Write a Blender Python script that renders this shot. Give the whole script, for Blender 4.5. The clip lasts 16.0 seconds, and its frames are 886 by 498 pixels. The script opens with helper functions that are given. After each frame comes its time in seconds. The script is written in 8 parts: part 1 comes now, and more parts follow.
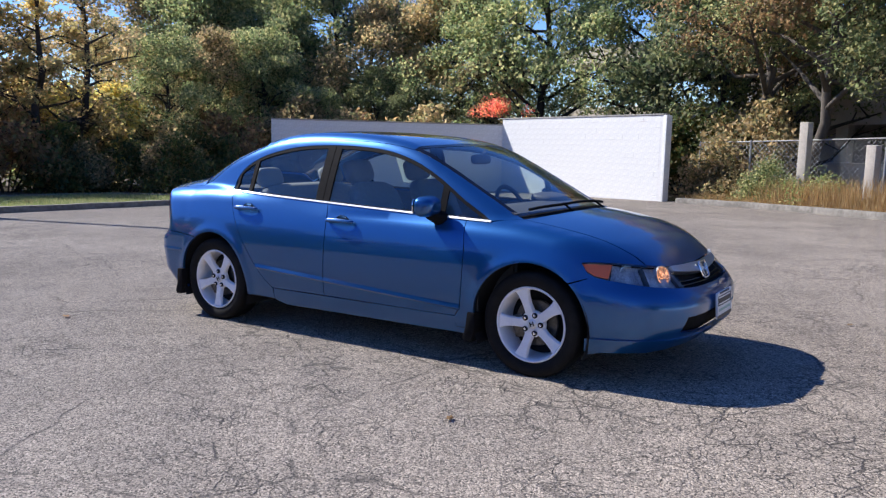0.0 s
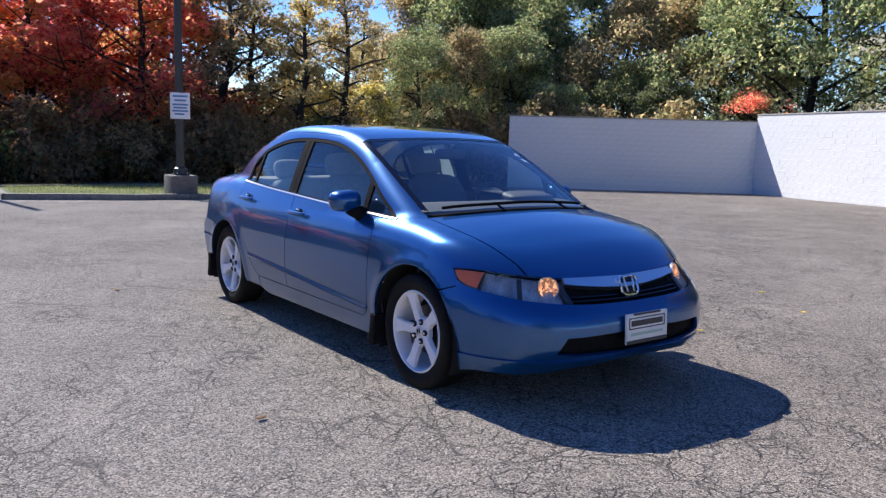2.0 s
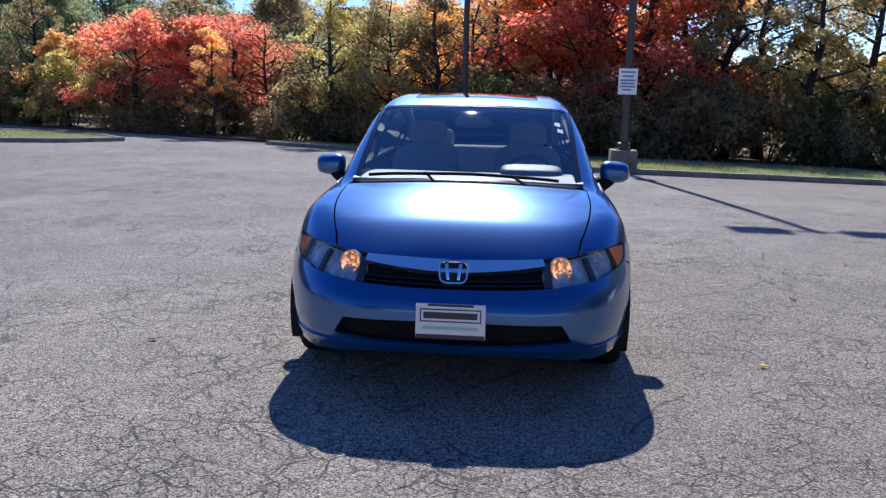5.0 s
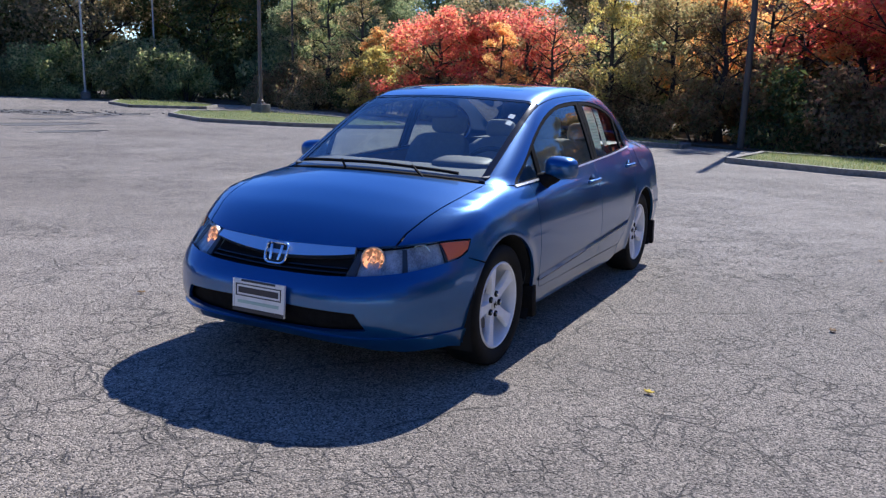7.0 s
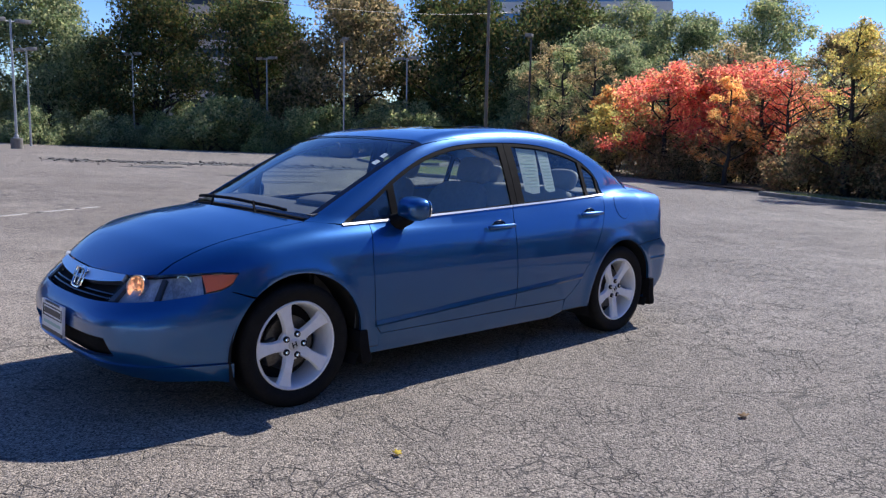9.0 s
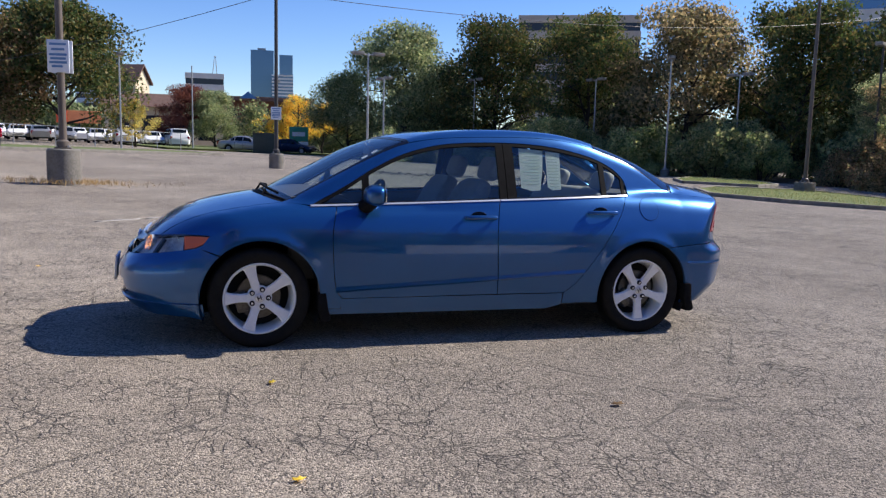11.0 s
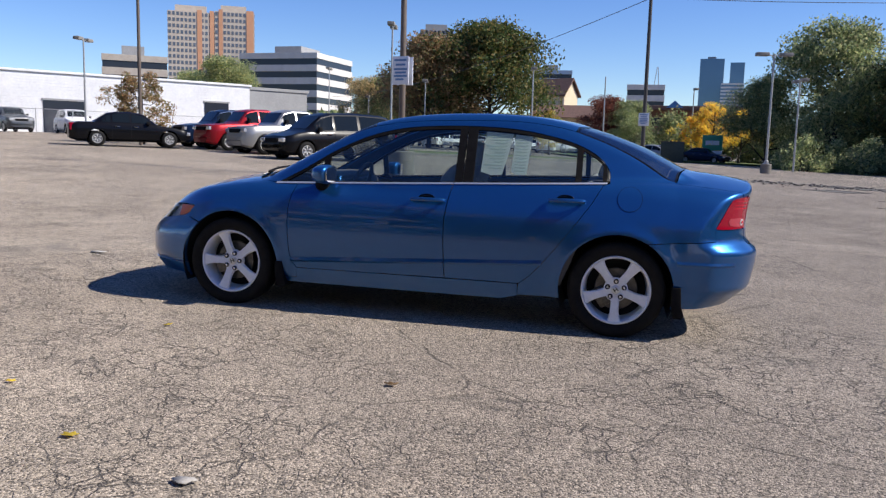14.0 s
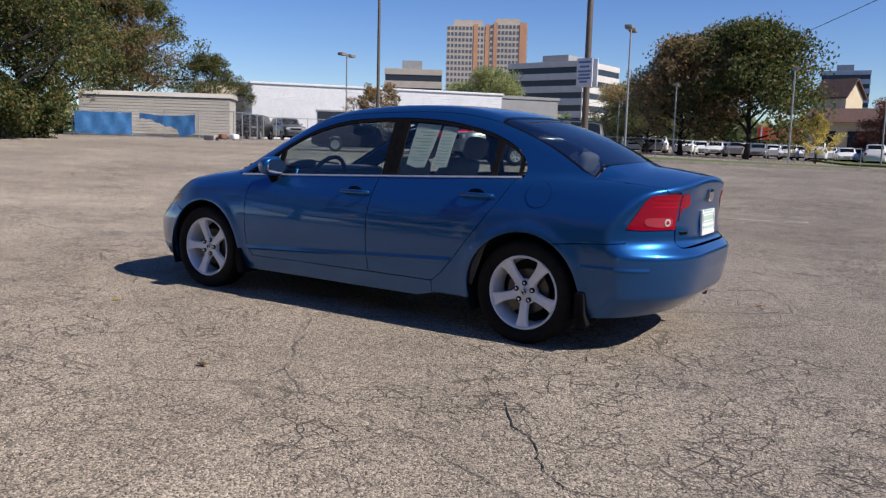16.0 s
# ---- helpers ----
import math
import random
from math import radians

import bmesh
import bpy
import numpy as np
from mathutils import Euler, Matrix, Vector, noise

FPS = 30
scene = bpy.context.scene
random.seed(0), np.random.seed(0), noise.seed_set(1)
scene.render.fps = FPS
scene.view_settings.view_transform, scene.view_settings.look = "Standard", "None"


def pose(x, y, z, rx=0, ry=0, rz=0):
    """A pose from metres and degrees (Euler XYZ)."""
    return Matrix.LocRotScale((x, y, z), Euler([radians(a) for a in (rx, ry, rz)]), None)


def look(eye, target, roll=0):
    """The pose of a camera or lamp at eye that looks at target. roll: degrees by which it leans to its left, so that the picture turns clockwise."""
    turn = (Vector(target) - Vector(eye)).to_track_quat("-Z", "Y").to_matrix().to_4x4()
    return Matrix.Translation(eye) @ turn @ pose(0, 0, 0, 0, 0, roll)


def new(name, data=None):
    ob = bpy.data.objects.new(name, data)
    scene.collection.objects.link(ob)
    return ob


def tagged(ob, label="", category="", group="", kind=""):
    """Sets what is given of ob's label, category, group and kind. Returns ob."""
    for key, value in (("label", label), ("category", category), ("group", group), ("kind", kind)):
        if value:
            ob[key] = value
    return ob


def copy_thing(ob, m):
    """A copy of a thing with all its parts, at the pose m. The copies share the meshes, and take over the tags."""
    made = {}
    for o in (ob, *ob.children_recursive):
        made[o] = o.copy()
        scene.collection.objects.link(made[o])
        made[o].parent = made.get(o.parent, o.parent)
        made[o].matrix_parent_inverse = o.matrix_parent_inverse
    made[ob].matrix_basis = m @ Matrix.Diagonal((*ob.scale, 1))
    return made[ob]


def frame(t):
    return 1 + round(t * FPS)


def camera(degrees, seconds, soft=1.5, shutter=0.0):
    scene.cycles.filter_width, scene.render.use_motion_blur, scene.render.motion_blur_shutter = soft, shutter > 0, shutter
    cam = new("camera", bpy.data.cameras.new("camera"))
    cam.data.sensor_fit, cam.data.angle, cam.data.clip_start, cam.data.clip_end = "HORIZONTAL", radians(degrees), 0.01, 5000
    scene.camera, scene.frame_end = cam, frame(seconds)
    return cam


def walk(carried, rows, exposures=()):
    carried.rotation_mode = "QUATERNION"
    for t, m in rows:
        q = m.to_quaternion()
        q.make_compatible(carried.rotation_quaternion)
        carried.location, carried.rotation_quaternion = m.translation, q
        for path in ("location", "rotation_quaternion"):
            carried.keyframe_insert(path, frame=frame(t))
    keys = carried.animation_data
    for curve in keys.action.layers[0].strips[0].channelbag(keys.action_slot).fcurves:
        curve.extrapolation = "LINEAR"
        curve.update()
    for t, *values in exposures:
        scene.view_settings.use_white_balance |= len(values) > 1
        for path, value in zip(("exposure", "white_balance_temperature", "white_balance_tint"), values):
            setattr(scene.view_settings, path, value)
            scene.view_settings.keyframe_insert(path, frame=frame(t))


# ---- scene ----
# ---- camera and its walk ----
cam = camera(57.91, 16.0, soft=1.3)
PATH = [
    (0, pose(3.442, -4.874, 1.355, 82.46, -1.29, 34.01)),
    (0.5, pose(3.790, -4.536, 1.346, 82.39, -1.55, 37.07)),
    (1, pose(4.211, -4.127, 1.372, 82.30, -1.65, 42.72)),
    (1.5, pose(4.493, -3.675, 1.362, 82.13, -1.69, 47.41)),
    (2, pose(4.822, -3.162, 1.382, 81.77, -1.64, 54.49)),
    (2.5, pose(4.981, -2.662, 1.394, 81.20, -1.53, 60.68)),
    (3, pose(5.184, -2.066, 1.404, 80.18, -1.33, 67.75)),
    (3.5, pose(5.290, -1.534, 1.422, 79.24, -1.09, 73.99)),
    (4, pose(5.467, -0.920, 1.440, 78.50, -1.03, 81.31)),
    (4.5, pose(5.521, -0.383, 1.426, 78.63, -1.01, 87.16)),
    (4.7, pose(5.563, -0.144, 1.401, 78.90, -1.19, 90.29)),
    (6.8, pose(5.078, 2.209, 1.470, 78.01, -1.59, 115.42)),
    (7, pose(4.967, 2.407, 1.454, 77.98, -1.52, 118.17)),
    (7.5, pose(4.678, 2.854, 1.450, 79.12, -1.44, 125.89)),
    (8, pose(4.268, 3.303, 1.412, 80.49, -1.47, 130.21)),
    (8.2, pose(4.091, 3.460, 1.419, 80.76, -1.39, 130.76)),
    (10.3, pose(2.453, 5.248, 1.311, 82.52, -1.42, 153.42)),
    (10.5, pose(2.286, 5.430, 1.316, 82.52, -1.42, 155.51)),
    (11, pose(1.811, 5.797, 1.300, 82.62, -1.43, 161.83)),
    (11.5, pose(1.359, 6.092, 1.297, 82.57, -1.47, 166.81)),
    (12, pose(0.814, 6.230, 1.269, 82.65, -1.42, 172.21)),
    (12.5, pose(0.349, 6.271, 1.275, 82.62, -1.49, 177.33)),
    (13, pose(-0.217, 6.201, 1.255, 82.59, -1.57, -179.81)),
    (13.5, pose(-0.763, 6.151, 1.230, 82.61, -1.50, -174.57)),
    (14, pose(-1.365, 6.031, 1.195, 82.58, -1.49, -167.28)),
    (14.5, pose(-1.888, 5.913, 1.185, 82.56, -1.45, -162.84)),
    (15, pose(-2.443, 5.678, 1.165, 82.63, -1.53, -158.87)),
    (15.5, pose(-2.908, 5.433, 1.160, 82.66, -1.55, -153.70)),
    (16, pose(-3.406, 5.074, 1.147, 82.66, -1.48, -148.22)),
]
EXPOSURE = [(0, 0.98, 6150, 13), (2.5, 0.98, 6050, 13), (4.5, 0.98, 5900, 13), (8.2, 0.98, 5900, 13), (10.3, 0.86, 6500, 12), (13, 0.84, 6500, 12), (14.5, 0.68, 6550, 12), (15.5, 0.47, 6600, 12), (16, 0.43, 6600, 12)]
walk(cam, PATH, EXPOSURE)

# ---- world, sun ----
world = bpy.data.worlds.new("sky")
scene.world = world
world.use_nodes = True
wn = world.node_tree
sky = wn.nodes.new("ShaderNodeTexSky")
sky.sky_type, sky.sun_disc = "NISHITA", False
SUN_EL, SUN_AZ = 41.6, 184.0   # elevation; bearing that the light comes from, degrees from +x towards +y
sky.air_density, sky.dust_density, sky.ozone_density = 1.0, 0.0, 5.0
sky.altitude = 600
sky.sun_elevation, sky.sun_rotation = radians(SUN_EL), radians(90 - SUN_AZ)
deep = wn.nodes.new("ShaderNodeHueSaturation")
deep.inputs["Saturation"].default_value = 1.2
deep.inputs["Hue"].default_value = 0.516
wn.links.new(sky.outputs[0], deep.inputs["Color"])
wn.links.new(deep.outputs[0], wn.nodes["Background"].inputs[0])
wn.nodes["Background"].inputs[1].default_value = 0.088
sun = new("sun", bpy.data.lights.new("sun", "SUN"))
sun.data.energy, sun.data.angle, sun.data.color = 4.2, radians(0.6), (1.0, 0.95, 0.87)
sd = Vector((math.cos(radians(SUN_EL)) * math.cos(radians(SUN_AZ)), math.cos(radians(SUN_EL)) * math.sin(radians(SUN_AZ)), math.sin(radians(SUN_EL))))
sun.matrix_world = look(sd * 50, (0, 0, 0))

# ---- small helpers ----
from mathutils.geometry import delaunay_2d_cdt


def mesh_from(name, verts, faces, mat=None, smooth=True, normals=None):
    me = bpy.data.meshes.new(name)
    me.from_pydata([tuple(v) for v in verts], [], [tuple(f) for f in faces])
    if mat:
        me.materials.append(mat)
    if smooth:
        me.shade_smooth()
    if normals is not None:
        me.normals_split_custom_set_from_vertices([tuple(n) for n in normals])
    return me


def put(name, me, parent=None, label="", m=None):
    ob = new(name, me)
    if parent is not None:
        ob.parent = parent
    if m is not None:
        ob.matrix_basis = m
    return tagged(ob, label)


def part(name, bm, mat, parent=None, label="", smooth=True, m=None):
    """A bmesh as one mesh object under a thing or under a part."""
    me = bpy.data.meshes.new(name)
    bm.to_mesh(me)
    bm.free()
    me.materials.append(mat)
    if smooth:
        me.shade_smooth()
        me.set_sharp_from_angle(angle=radians(38))
    return put(name, me, parent, label, m)


def empty(name, m=None, label="", category="", group="", kind=""):
    ob = new(name)
    ob.empty_display_size = 0.2
    if m is not None:
        ob.matrix_basis = m
    return tagged(ob, label, category, group, kind)


def box_bm(x0, y0, z0, x1, y1, z1, bevel=0.0, bm=None, m=None):
    out = bm or bmesh.new()
    r = bmesh.ops.create_cube(out, size=1)
    vs = r["verts"]
    for v in vs:
        v.co = Vector((x0 + (v.co.x + 0.5) * (x1 - x0), y0 + (v.co.y + 0.5) * (y1 - y0), z0 + (v.co.z + 0.5) * (z1 - z0)))
    if m is not None:
        bmesh.ops.transform(out, matrix=m, verts=vs)
    if bevel:
        es = list({e for v in vs for e in v.link_edges})
        bmesh.ops.bevel(out, geom=es, offset=bevel, segments=2, affect="EDGES", profile=0.6)
    return out


def lathe_bm(profile, steps=32, axis="Z", bm=None, m=None):
    """Turns (radius, height) pairs round an axis."""
    out = bm or bmesh.new()
    rings = []
    for i in range(steps):
        a = 2 * math.pi * i / steps
        ring = []
        for r, h in profile:
            p = Vector((r * math.cos(a), r * math.sin(a), h))
            if axis == "Y":
                p = Vector((p.x, p.z, p.y))
            if axis == "X":
                p = Vector((p.z, p.x, p.y))
            ring.append(out.verts.new(m @ p if m is not None else p))
        rings.append(ring)
    for i in range(steps):
        a, b = rings[i], rings[(i + 1) % steps]
        for j in range(len(profile) - 1):
            if profile[j][0] < 1e-6 and profile[j + 1][0] < 1e-6:
                continue
            out.faces.new((a[j], b[j], b[j + 1], a[j + 1]))
    bmesh.ops.remove_doubles(out, verts=out.verts, dist=1e-5)
    bmesh.ops.recalc_face_normals(out, faces=out.faces)
    return out


def tube_bm(points, radii, sides=8, bm=None, caps=True):
    """A round bar along a line of points."""
    out = bm or bmesh.new()
    pts = [Vector(p) for p in points]
    if not hasattr(radii, "__len__"):
        radii = [radii] * len(pts)
    rings, side = [], None
    for i, p in enumerate(pts):
        d = (pts[min(i + 1, len(pts) - 1)] - pts[max(i - 1, 0)]).normalized()
        if side is None:
            side = d.orthogonal().normalized()
        side = (side - d * side.dot(d)).normalized()
        up = d.cross(side)
        rings.append([out.verts.new(p + radii[i] * (math.cos(2 * math.pi * k / sides) * side + math.sin(2 * math.pi * k / sides) * up)) for k in range(sides)])
    for a, b in zip(rings, rings[1:]):
        for k in range(sides):
            out.faces.new((a[k], a[(k + 1) % sides], b[(k + 1) % sides], b[k]))
    if caps:
        out.faces.new(rings[0][::-1])
        out.faces.new(rings[-1])
    return out


def prism_bm(poly, y0, y1, bevel=0.0, axis="y"):
    """A flat outline in (a, b) drawn out along one axis."""
    bm = bmesh.new()
    def place(a, b, t):
        return {"y": (a, t, b), "x": (t, a, b), "z": (a, b, t)}[axis]
    lo = [bm.verts.new(place(a, b, y0)) for a, b in poly]
    hi = [bm.verts.new(place(a, b, y1)) for a, b in poly]
    bm.faces.new(lo)
    bm.faces.new(hi[::-1])
    n = len(poly)
    for i in range(n):
        bm.faces.new((lo[i], hi[i], hi[(i + 1) % n], lo[(i + 1) % n]))
    bmesh.ops.recalc_face_normals(bm, faces=bm.faces)
    if bevel:
        bmesh.ops.bevel(bm, geom=list(bm.edges), offset=bevel, segments=2, affect="EDGES", profile=0.6)
    return bm


def cushion(w, d, h, r=0.05, bow=0.0):
    bm = bmesh.new()
    bmesh.ops.create_cube(bm, size=1)
    bmesh.ops.subdivide_edges(bm, edges=bm.edges, cuts=5, use_grid_fill=True)
    for v in bm.verts:
        x, y, z = v.co * 2
        q = (abs(x) ** 4 + abs(y) ** 4 + abs(z) ** 4) ** 0.25
        x, y, z = x / max(q, 1e-6) * max(abs(x), abs(y), abs(z)), y / max(q, 1e-6) * max(abs(x), abs(y), abs(z)), z / max(q, 1e-6) * max(abs(x), abs(y), abs(z))
        v.co = Vector((x * d / 2 + bow * y * y, y * w / 2, z * h / 2))
    return bm


def inside(q, poly):
    a, b = poly, np.roll(poly, -1, axis=0)
    x, y = q[:, 0:1], q[:, 1:2]
    with np.errstate(divide="ignore", invalid="ignore"):
        hit = ((a[:, 1] > y) != (b[:, 1] > y)) & (x < (b[:, 0] - a[:, 0]) * (y - a[:, 1]) / (b[:, 1] - a[:, 1]) + a[:, 0])
    return hit.sum(1) % 2 == 1


def tidy(poly, step, gap):
    """Even spacing along an outline, drawn in by the width of a shut line."""
    P = [np.array(p) for p in poly]
    out = []
    for a, b in zip(P, P[1:] + P[:1]):
        n = max(1, int(math.ceil(np.linalg.norm(b - a) / step)))
        if np.linalg.norm(b - a) > 1e-5:
            out += [a + (b - a) * i / n for i in range(n)]
    P = np.array(out)
    if gap:
        area = 0.5 * np.sum(P[:, 0] * np.roll(P[:, 1], -1) - np.roll(P[:, 0], -1) * P[:, 1])
        t = np.roll(P, -1, axis=0) - np.roll(P, 1, axis=0)
        t = t / np.maximum(np.linalg.norm(t, axis=1, keepdims=True), 1e-9)
        P = P + gap * np.sign(area) * np.stack([-t[:, 1], t[:, 0]], 1)
    return P


# ---- materials ----
def material(name, base, rough=0.6, metal=0.0, **extra):
    m = bpy.data.materials.new(name)
    m.use_nodes = True
    b = m.node_tree.nodes["Principled BSDF"]
    b.inputs["Base Color"].default_value = (*base, 1)
    b.inputs["Roughness"].default_value, b.inputs["Metallic"].default_value = rough, metal
    for key, v in extra.items():
        b.inputs[key.replace("_", " ")].default_value = v
    return m


def link(m, a, b):
    m.node_tree.links.new(a, b)


def node(m, kind, **values):
    n = m.node_tree.nodes.new(kind)
    for k, v in values.items():
        n.inputs[k.replace("_", " ")].default_value = v
    return n


def noise_tex(m, scale, detail=4.0, rough=0.6, coord="Object", stretch=(1, 1, 1)):
    tc = m.node_tree.nodes.new("ShaderNodeTexCoord")
    mp = m.node_tree.nodes.new("ShaderNodeMapping")
    mp.inputs["Scale"].default_value = stretch
    link(m, tc.outputs[coord], mp.inputs[0])
    n = node(m, "ShaderNodeTexNoise", Scale=scale, Detail=detail, Roughness=rough)
    link(m, mp.outputs[0], n.inputs["Vector"])
    return n


def ramp(m, src, stops):
    r = m.node_tree.nodes.new("ShaderNodeValToRGB")
    el = r.color_ramp.elements
    while len(el) < len(stops):
        el.new(0.5)
    for e, (p, c) in zip(el, stops):
        e.position, e.color = p, (*c, 1) if len(c) == 3 else c
    link(m, src, r.inputs[0])
    return r


def varied(name, dark, light, scale, rough=0.7, bump=0.2, metal=0.0, detail=5.0, stretch=(1, 1, 1), fine=None, bump_dist=0.01):
    """A surface with colour variation at a coarse and a fine scale and matching relief."""
    m = material(name, dark, rough, metal)
    b = m.node_tree.nodes["Principled BSDF"]
    n1 = noise_tex(m, scale, detail, 0.65, stretch=stretch)
    n2 = noise_tex(m, fine or scale * 9, 3.0, 0.6, stretch=stretch)
    mix = m.node_tree.nodes.new("ShaderNodeMath")
    mix.operation = "MULTIPLY_ADD"
    link(m, n2.outputs[0], mix.inputs[0])
    mix.inputs[1].default_value = 0.45
    half = m.node_tree.nodes.new("ShaderNodeMath")
    half.operation = "MULTIPLY"
    link(m, n1.outputs[0], half.inputs[0])
    half.inputs[1].default_value = 0.55
    link(m, half.outputs[0], mix.inputs[2])
    r = ramp(m, mix.outputs[0], [(0.36, dark), (0.64, light)])
    link(m, r.outputs[0], b.inputs["Base Color"])
    if bump:
        bp = node(m, "ShaderNodeBump", Strength=bump, Distance=bump_dist)
        link(m, mix.outputs[0], bp.inputs["Height"])
        link(m, bp.outputs[0], b.inputs["Normal"])
    return m


def glass_mat(name, tint, ior=1.62):
    """Clear pane: straight-through light, with gloss by Fresnel."""
    m = bpy.data.materials.new(name)
    m.use_nodes = True
    nt = m.node_tree
    nt.nodes.remove(nt.nodes["Principled BSDF"])
    tr = nt.nodes.new("ShaderNodeBsdfTransparent")
    tr.inputs[0].default_value = (*tint, 1)
    gl = nt.nodes.new("ShaderNodeBsdfGlossy")
    gl.inputs["Roughness"].default_value = 0.02
    base = ((ior - 1) / (ior + 1)) ** 2
    lw = node(m, "ShaderNodeLayerWeight", Blend=0.5)
    pw = nt.nodes.new("ShaderNodeMath")
    pw.operation = "POWER"
    link(m, lw.outputs["Facing"], pw.inputs[0])
    pw.inputs[1].default_value = 5.0
    fr = nt.nodes.new("ShaderNodeMath")
    fr.operation = "MULTIPLY_ADD"
    link(m, pw.outputs[0], fr.inputs[0])
    fr.inputs[1].default_value = 0.9 - base
    fr.inputs[2].default_value = base
    mx = nt.nodes.new("ShaderNodeMixShader")
    link(m, fr.outputs[0], mx.inputs[0])
    link(m, tr.outputs[0], mx.inputs[1])
    link(m, gl.outputs[0], mx.inputs[2])
    link(m, mx.outputs[0], nt.nodes["Material Output"].inputs[0])
    return m


# car paint: blue metallic base under clear coat, with fine flake and a little dust
PAINT = material("blue_metallic_paint", (0.008, 0.088, 0.26), 0.31, 0.70, Coat_Weight=1.0, Coat_Roughness=0.04, Specular_IOR_Level=0.25)
_n = noise_tex(PAINT, 900, 2.0)
_r = ramp(PAINT, _n.outputs[0], [(0.3, (0.006, 0.066, 0.205)), (0.7, (0.014, 0.112, 0.335))])
link(PAINT, _r.outputs[0], PAINT.node_tree.nodes["Principled BSDF"].inputs["Base Color"])
_n = noise_tex(PAINT, 3.0, 6.0)
_r = ramp(PAINT, _n.outputs[0], [(0.35, (0.015, 0.015, 0.015)), (0.75, (0.055, 0.055, 0.055))])
link(PAINT, _r.outputs[0], PAINT.node_tree.nodes["Principled BSDF"].inputs["Coat Roughness"])
BLACK_TRIM = varied("black_trim", (0.006, 0.006, 0.007), (0.014, 0.014, 0.015), 30, 0.7, 0.05)
BLACK_TRIM.node_tree.nodes["Principled BSDF"].inputs["Specular IOR Level"].default_value = 0.05
BLACK_GLOSS = material("black_gloss_trim", (0.006, 0.006, 0.007), 0.15)
RUBBER = varied("tyre_rubber", (0.006, 0.006, 0.0065), (0.014, 0.0135, 0.013), 18, 0.7, 0.25, bump_dist=0.003)
RUBBER.node_tree.nodes["Principled BSDF"].inputs["Specular IOR Level"].default_value = 0.15
# near-black puts the shade of hollows and seams into colour; also cap marks
SHELL = material("shade_and_mark_black", (0.004, 0.004, 0.005), 0.9)
BRIGHT_TRIM = material("satin_bright_trim", (0.66, 0.67, 0.69), 0.4, 0.7)
CHROME = material("chrome", (0.82, 0.82, 0.84), 0.08, 1.0)
ALLOY = varied("painted_alloy", (0.74, 0.75, 0.77), (0.84, 0.85, 0.87), 25, 0.36, 0.03)
STEEL = varied("brake_steel", (0.07, 0.065, 0.06), (0.15, 0.145, 0.14), 40, 0.4, 0.1, metal=0.9)
GLASS = glass_mat("window_glass", (0.74, 0.82, 0.80), 1.95)
REAR_GLASS = glass_mat("rear_glass", (0.22, 0.26, 0.27), 3.6)
SCREEN = glass_mat("windscreen_glass", (0.78, 0.87, 0.85), 2.3)
LENS = glass_mat("lamp_lens", (0.95, 0.96, 0.97), 1.3)
SUNROOF = material("sunroof_glass", (0.006, 0.008, 0.01), 0.04, 0.0, Coat_Weight=1.0)
RED_LENS = material("red_lens", (0.24, 0.002, 0.016), 0.2, 0.0, Coat_Weight=0.5, Coat_Roughness=0.05, Specular_IOR_Level=0.15)
RED_RIB = material("red_lens_rib", (0.40, 0.004, 0.022), 0.2, 0.0, Coat_Weight=0.15, Specular_IOR_Level=0.15)
CLEAR_RED = material("pale_lens", (0.33, 0.03, 0.05), 0.15, 0.0, Coat_Weight=0.3)
AMBER = material("amber_lens", (0.74, 0.17, 0.075), 0.3, 0.0, Specular_IOR_Level=0.2)
# light and dark patches in the colour stand in for highlights inside the lamp
SILVER = varied("lamp_reflector", (0.20, 0.21, 0.22), (0.60, 0.62, 0.63), 16, 0.3, 0.25, metal=0.3, detail=1.0, stretch=(1, 1, 0.35), bump_dist=0.01)
MIRROR_BOWL = material("mirror_reflector", (0.80, 0.82, 0.84), 0.12, 1.0)
DARK_HOUSING = material("dark_lamp_housing", (0.035, 0.038, 0.042), 0.4)
BAR_CHROME = material("brushed_chrome", (0.86, 0.86, 0.87), 0.30, 1.0)
SEAT = varied("grey_cloth", (0.18, 0.185, 0.19), (0.28, 0.285, 0.29), 40, 0.9, 0.2)
SEAT_LIGHT = varied("pale_cloth", (0.30, 0.31, 0.31), (0.40, 0.41, 0.41), 40, 0.9, 0.2)
DASH = varied("dashboard_plastic", (0.055, 0.056, 0.058), (0.09, 0.091, 0.094), 60, 0.6, 0.1)
PAPER = bpy.data.materials.new("green_white_paper")
PAPER.use_nodes = True
_nt = PAPER.node_tree
_nt.nodes.remove(_nt.nodes["Principled BSDF"])
_mx = _nt.nodes.new("ShaderNodeMixShader")
_n = noise_tex(PAPER, 8, 3.0)
_r = ramp(PAPER, _n.outputs[0], [(0.3, (0.76, 0.88, 0.80)), (0.7, (0.85, 0.93, 0.88))])
for _i, _kind in ((1, "ShaderNodeBsdfDiffuse"), (2, "ShaderNodeBsdfTranslucent")):
    _b = _nt.nodes.new(_kind)
    link(PAPER, _r.outputs[0], _b.inputs[0])
    link(PAPER, _b.outputs[0], _mx.inputs[_i])
link(PAPER, _mx.outputs[0], _nt.nodes["Material Output"].inputs[0])
PAPER_INK = material("faded_ink", (0.42, 0.56, 0.49), 0.8)
INK = material("dark_ink", (0.03, 0.03, 0.04), 0.5)
WHITE_PLASTIC = varied("white_plate", (0.72, 0.72, 0.70), (0.80, 0.80, 0.79), 15, 0.4, 0.0)
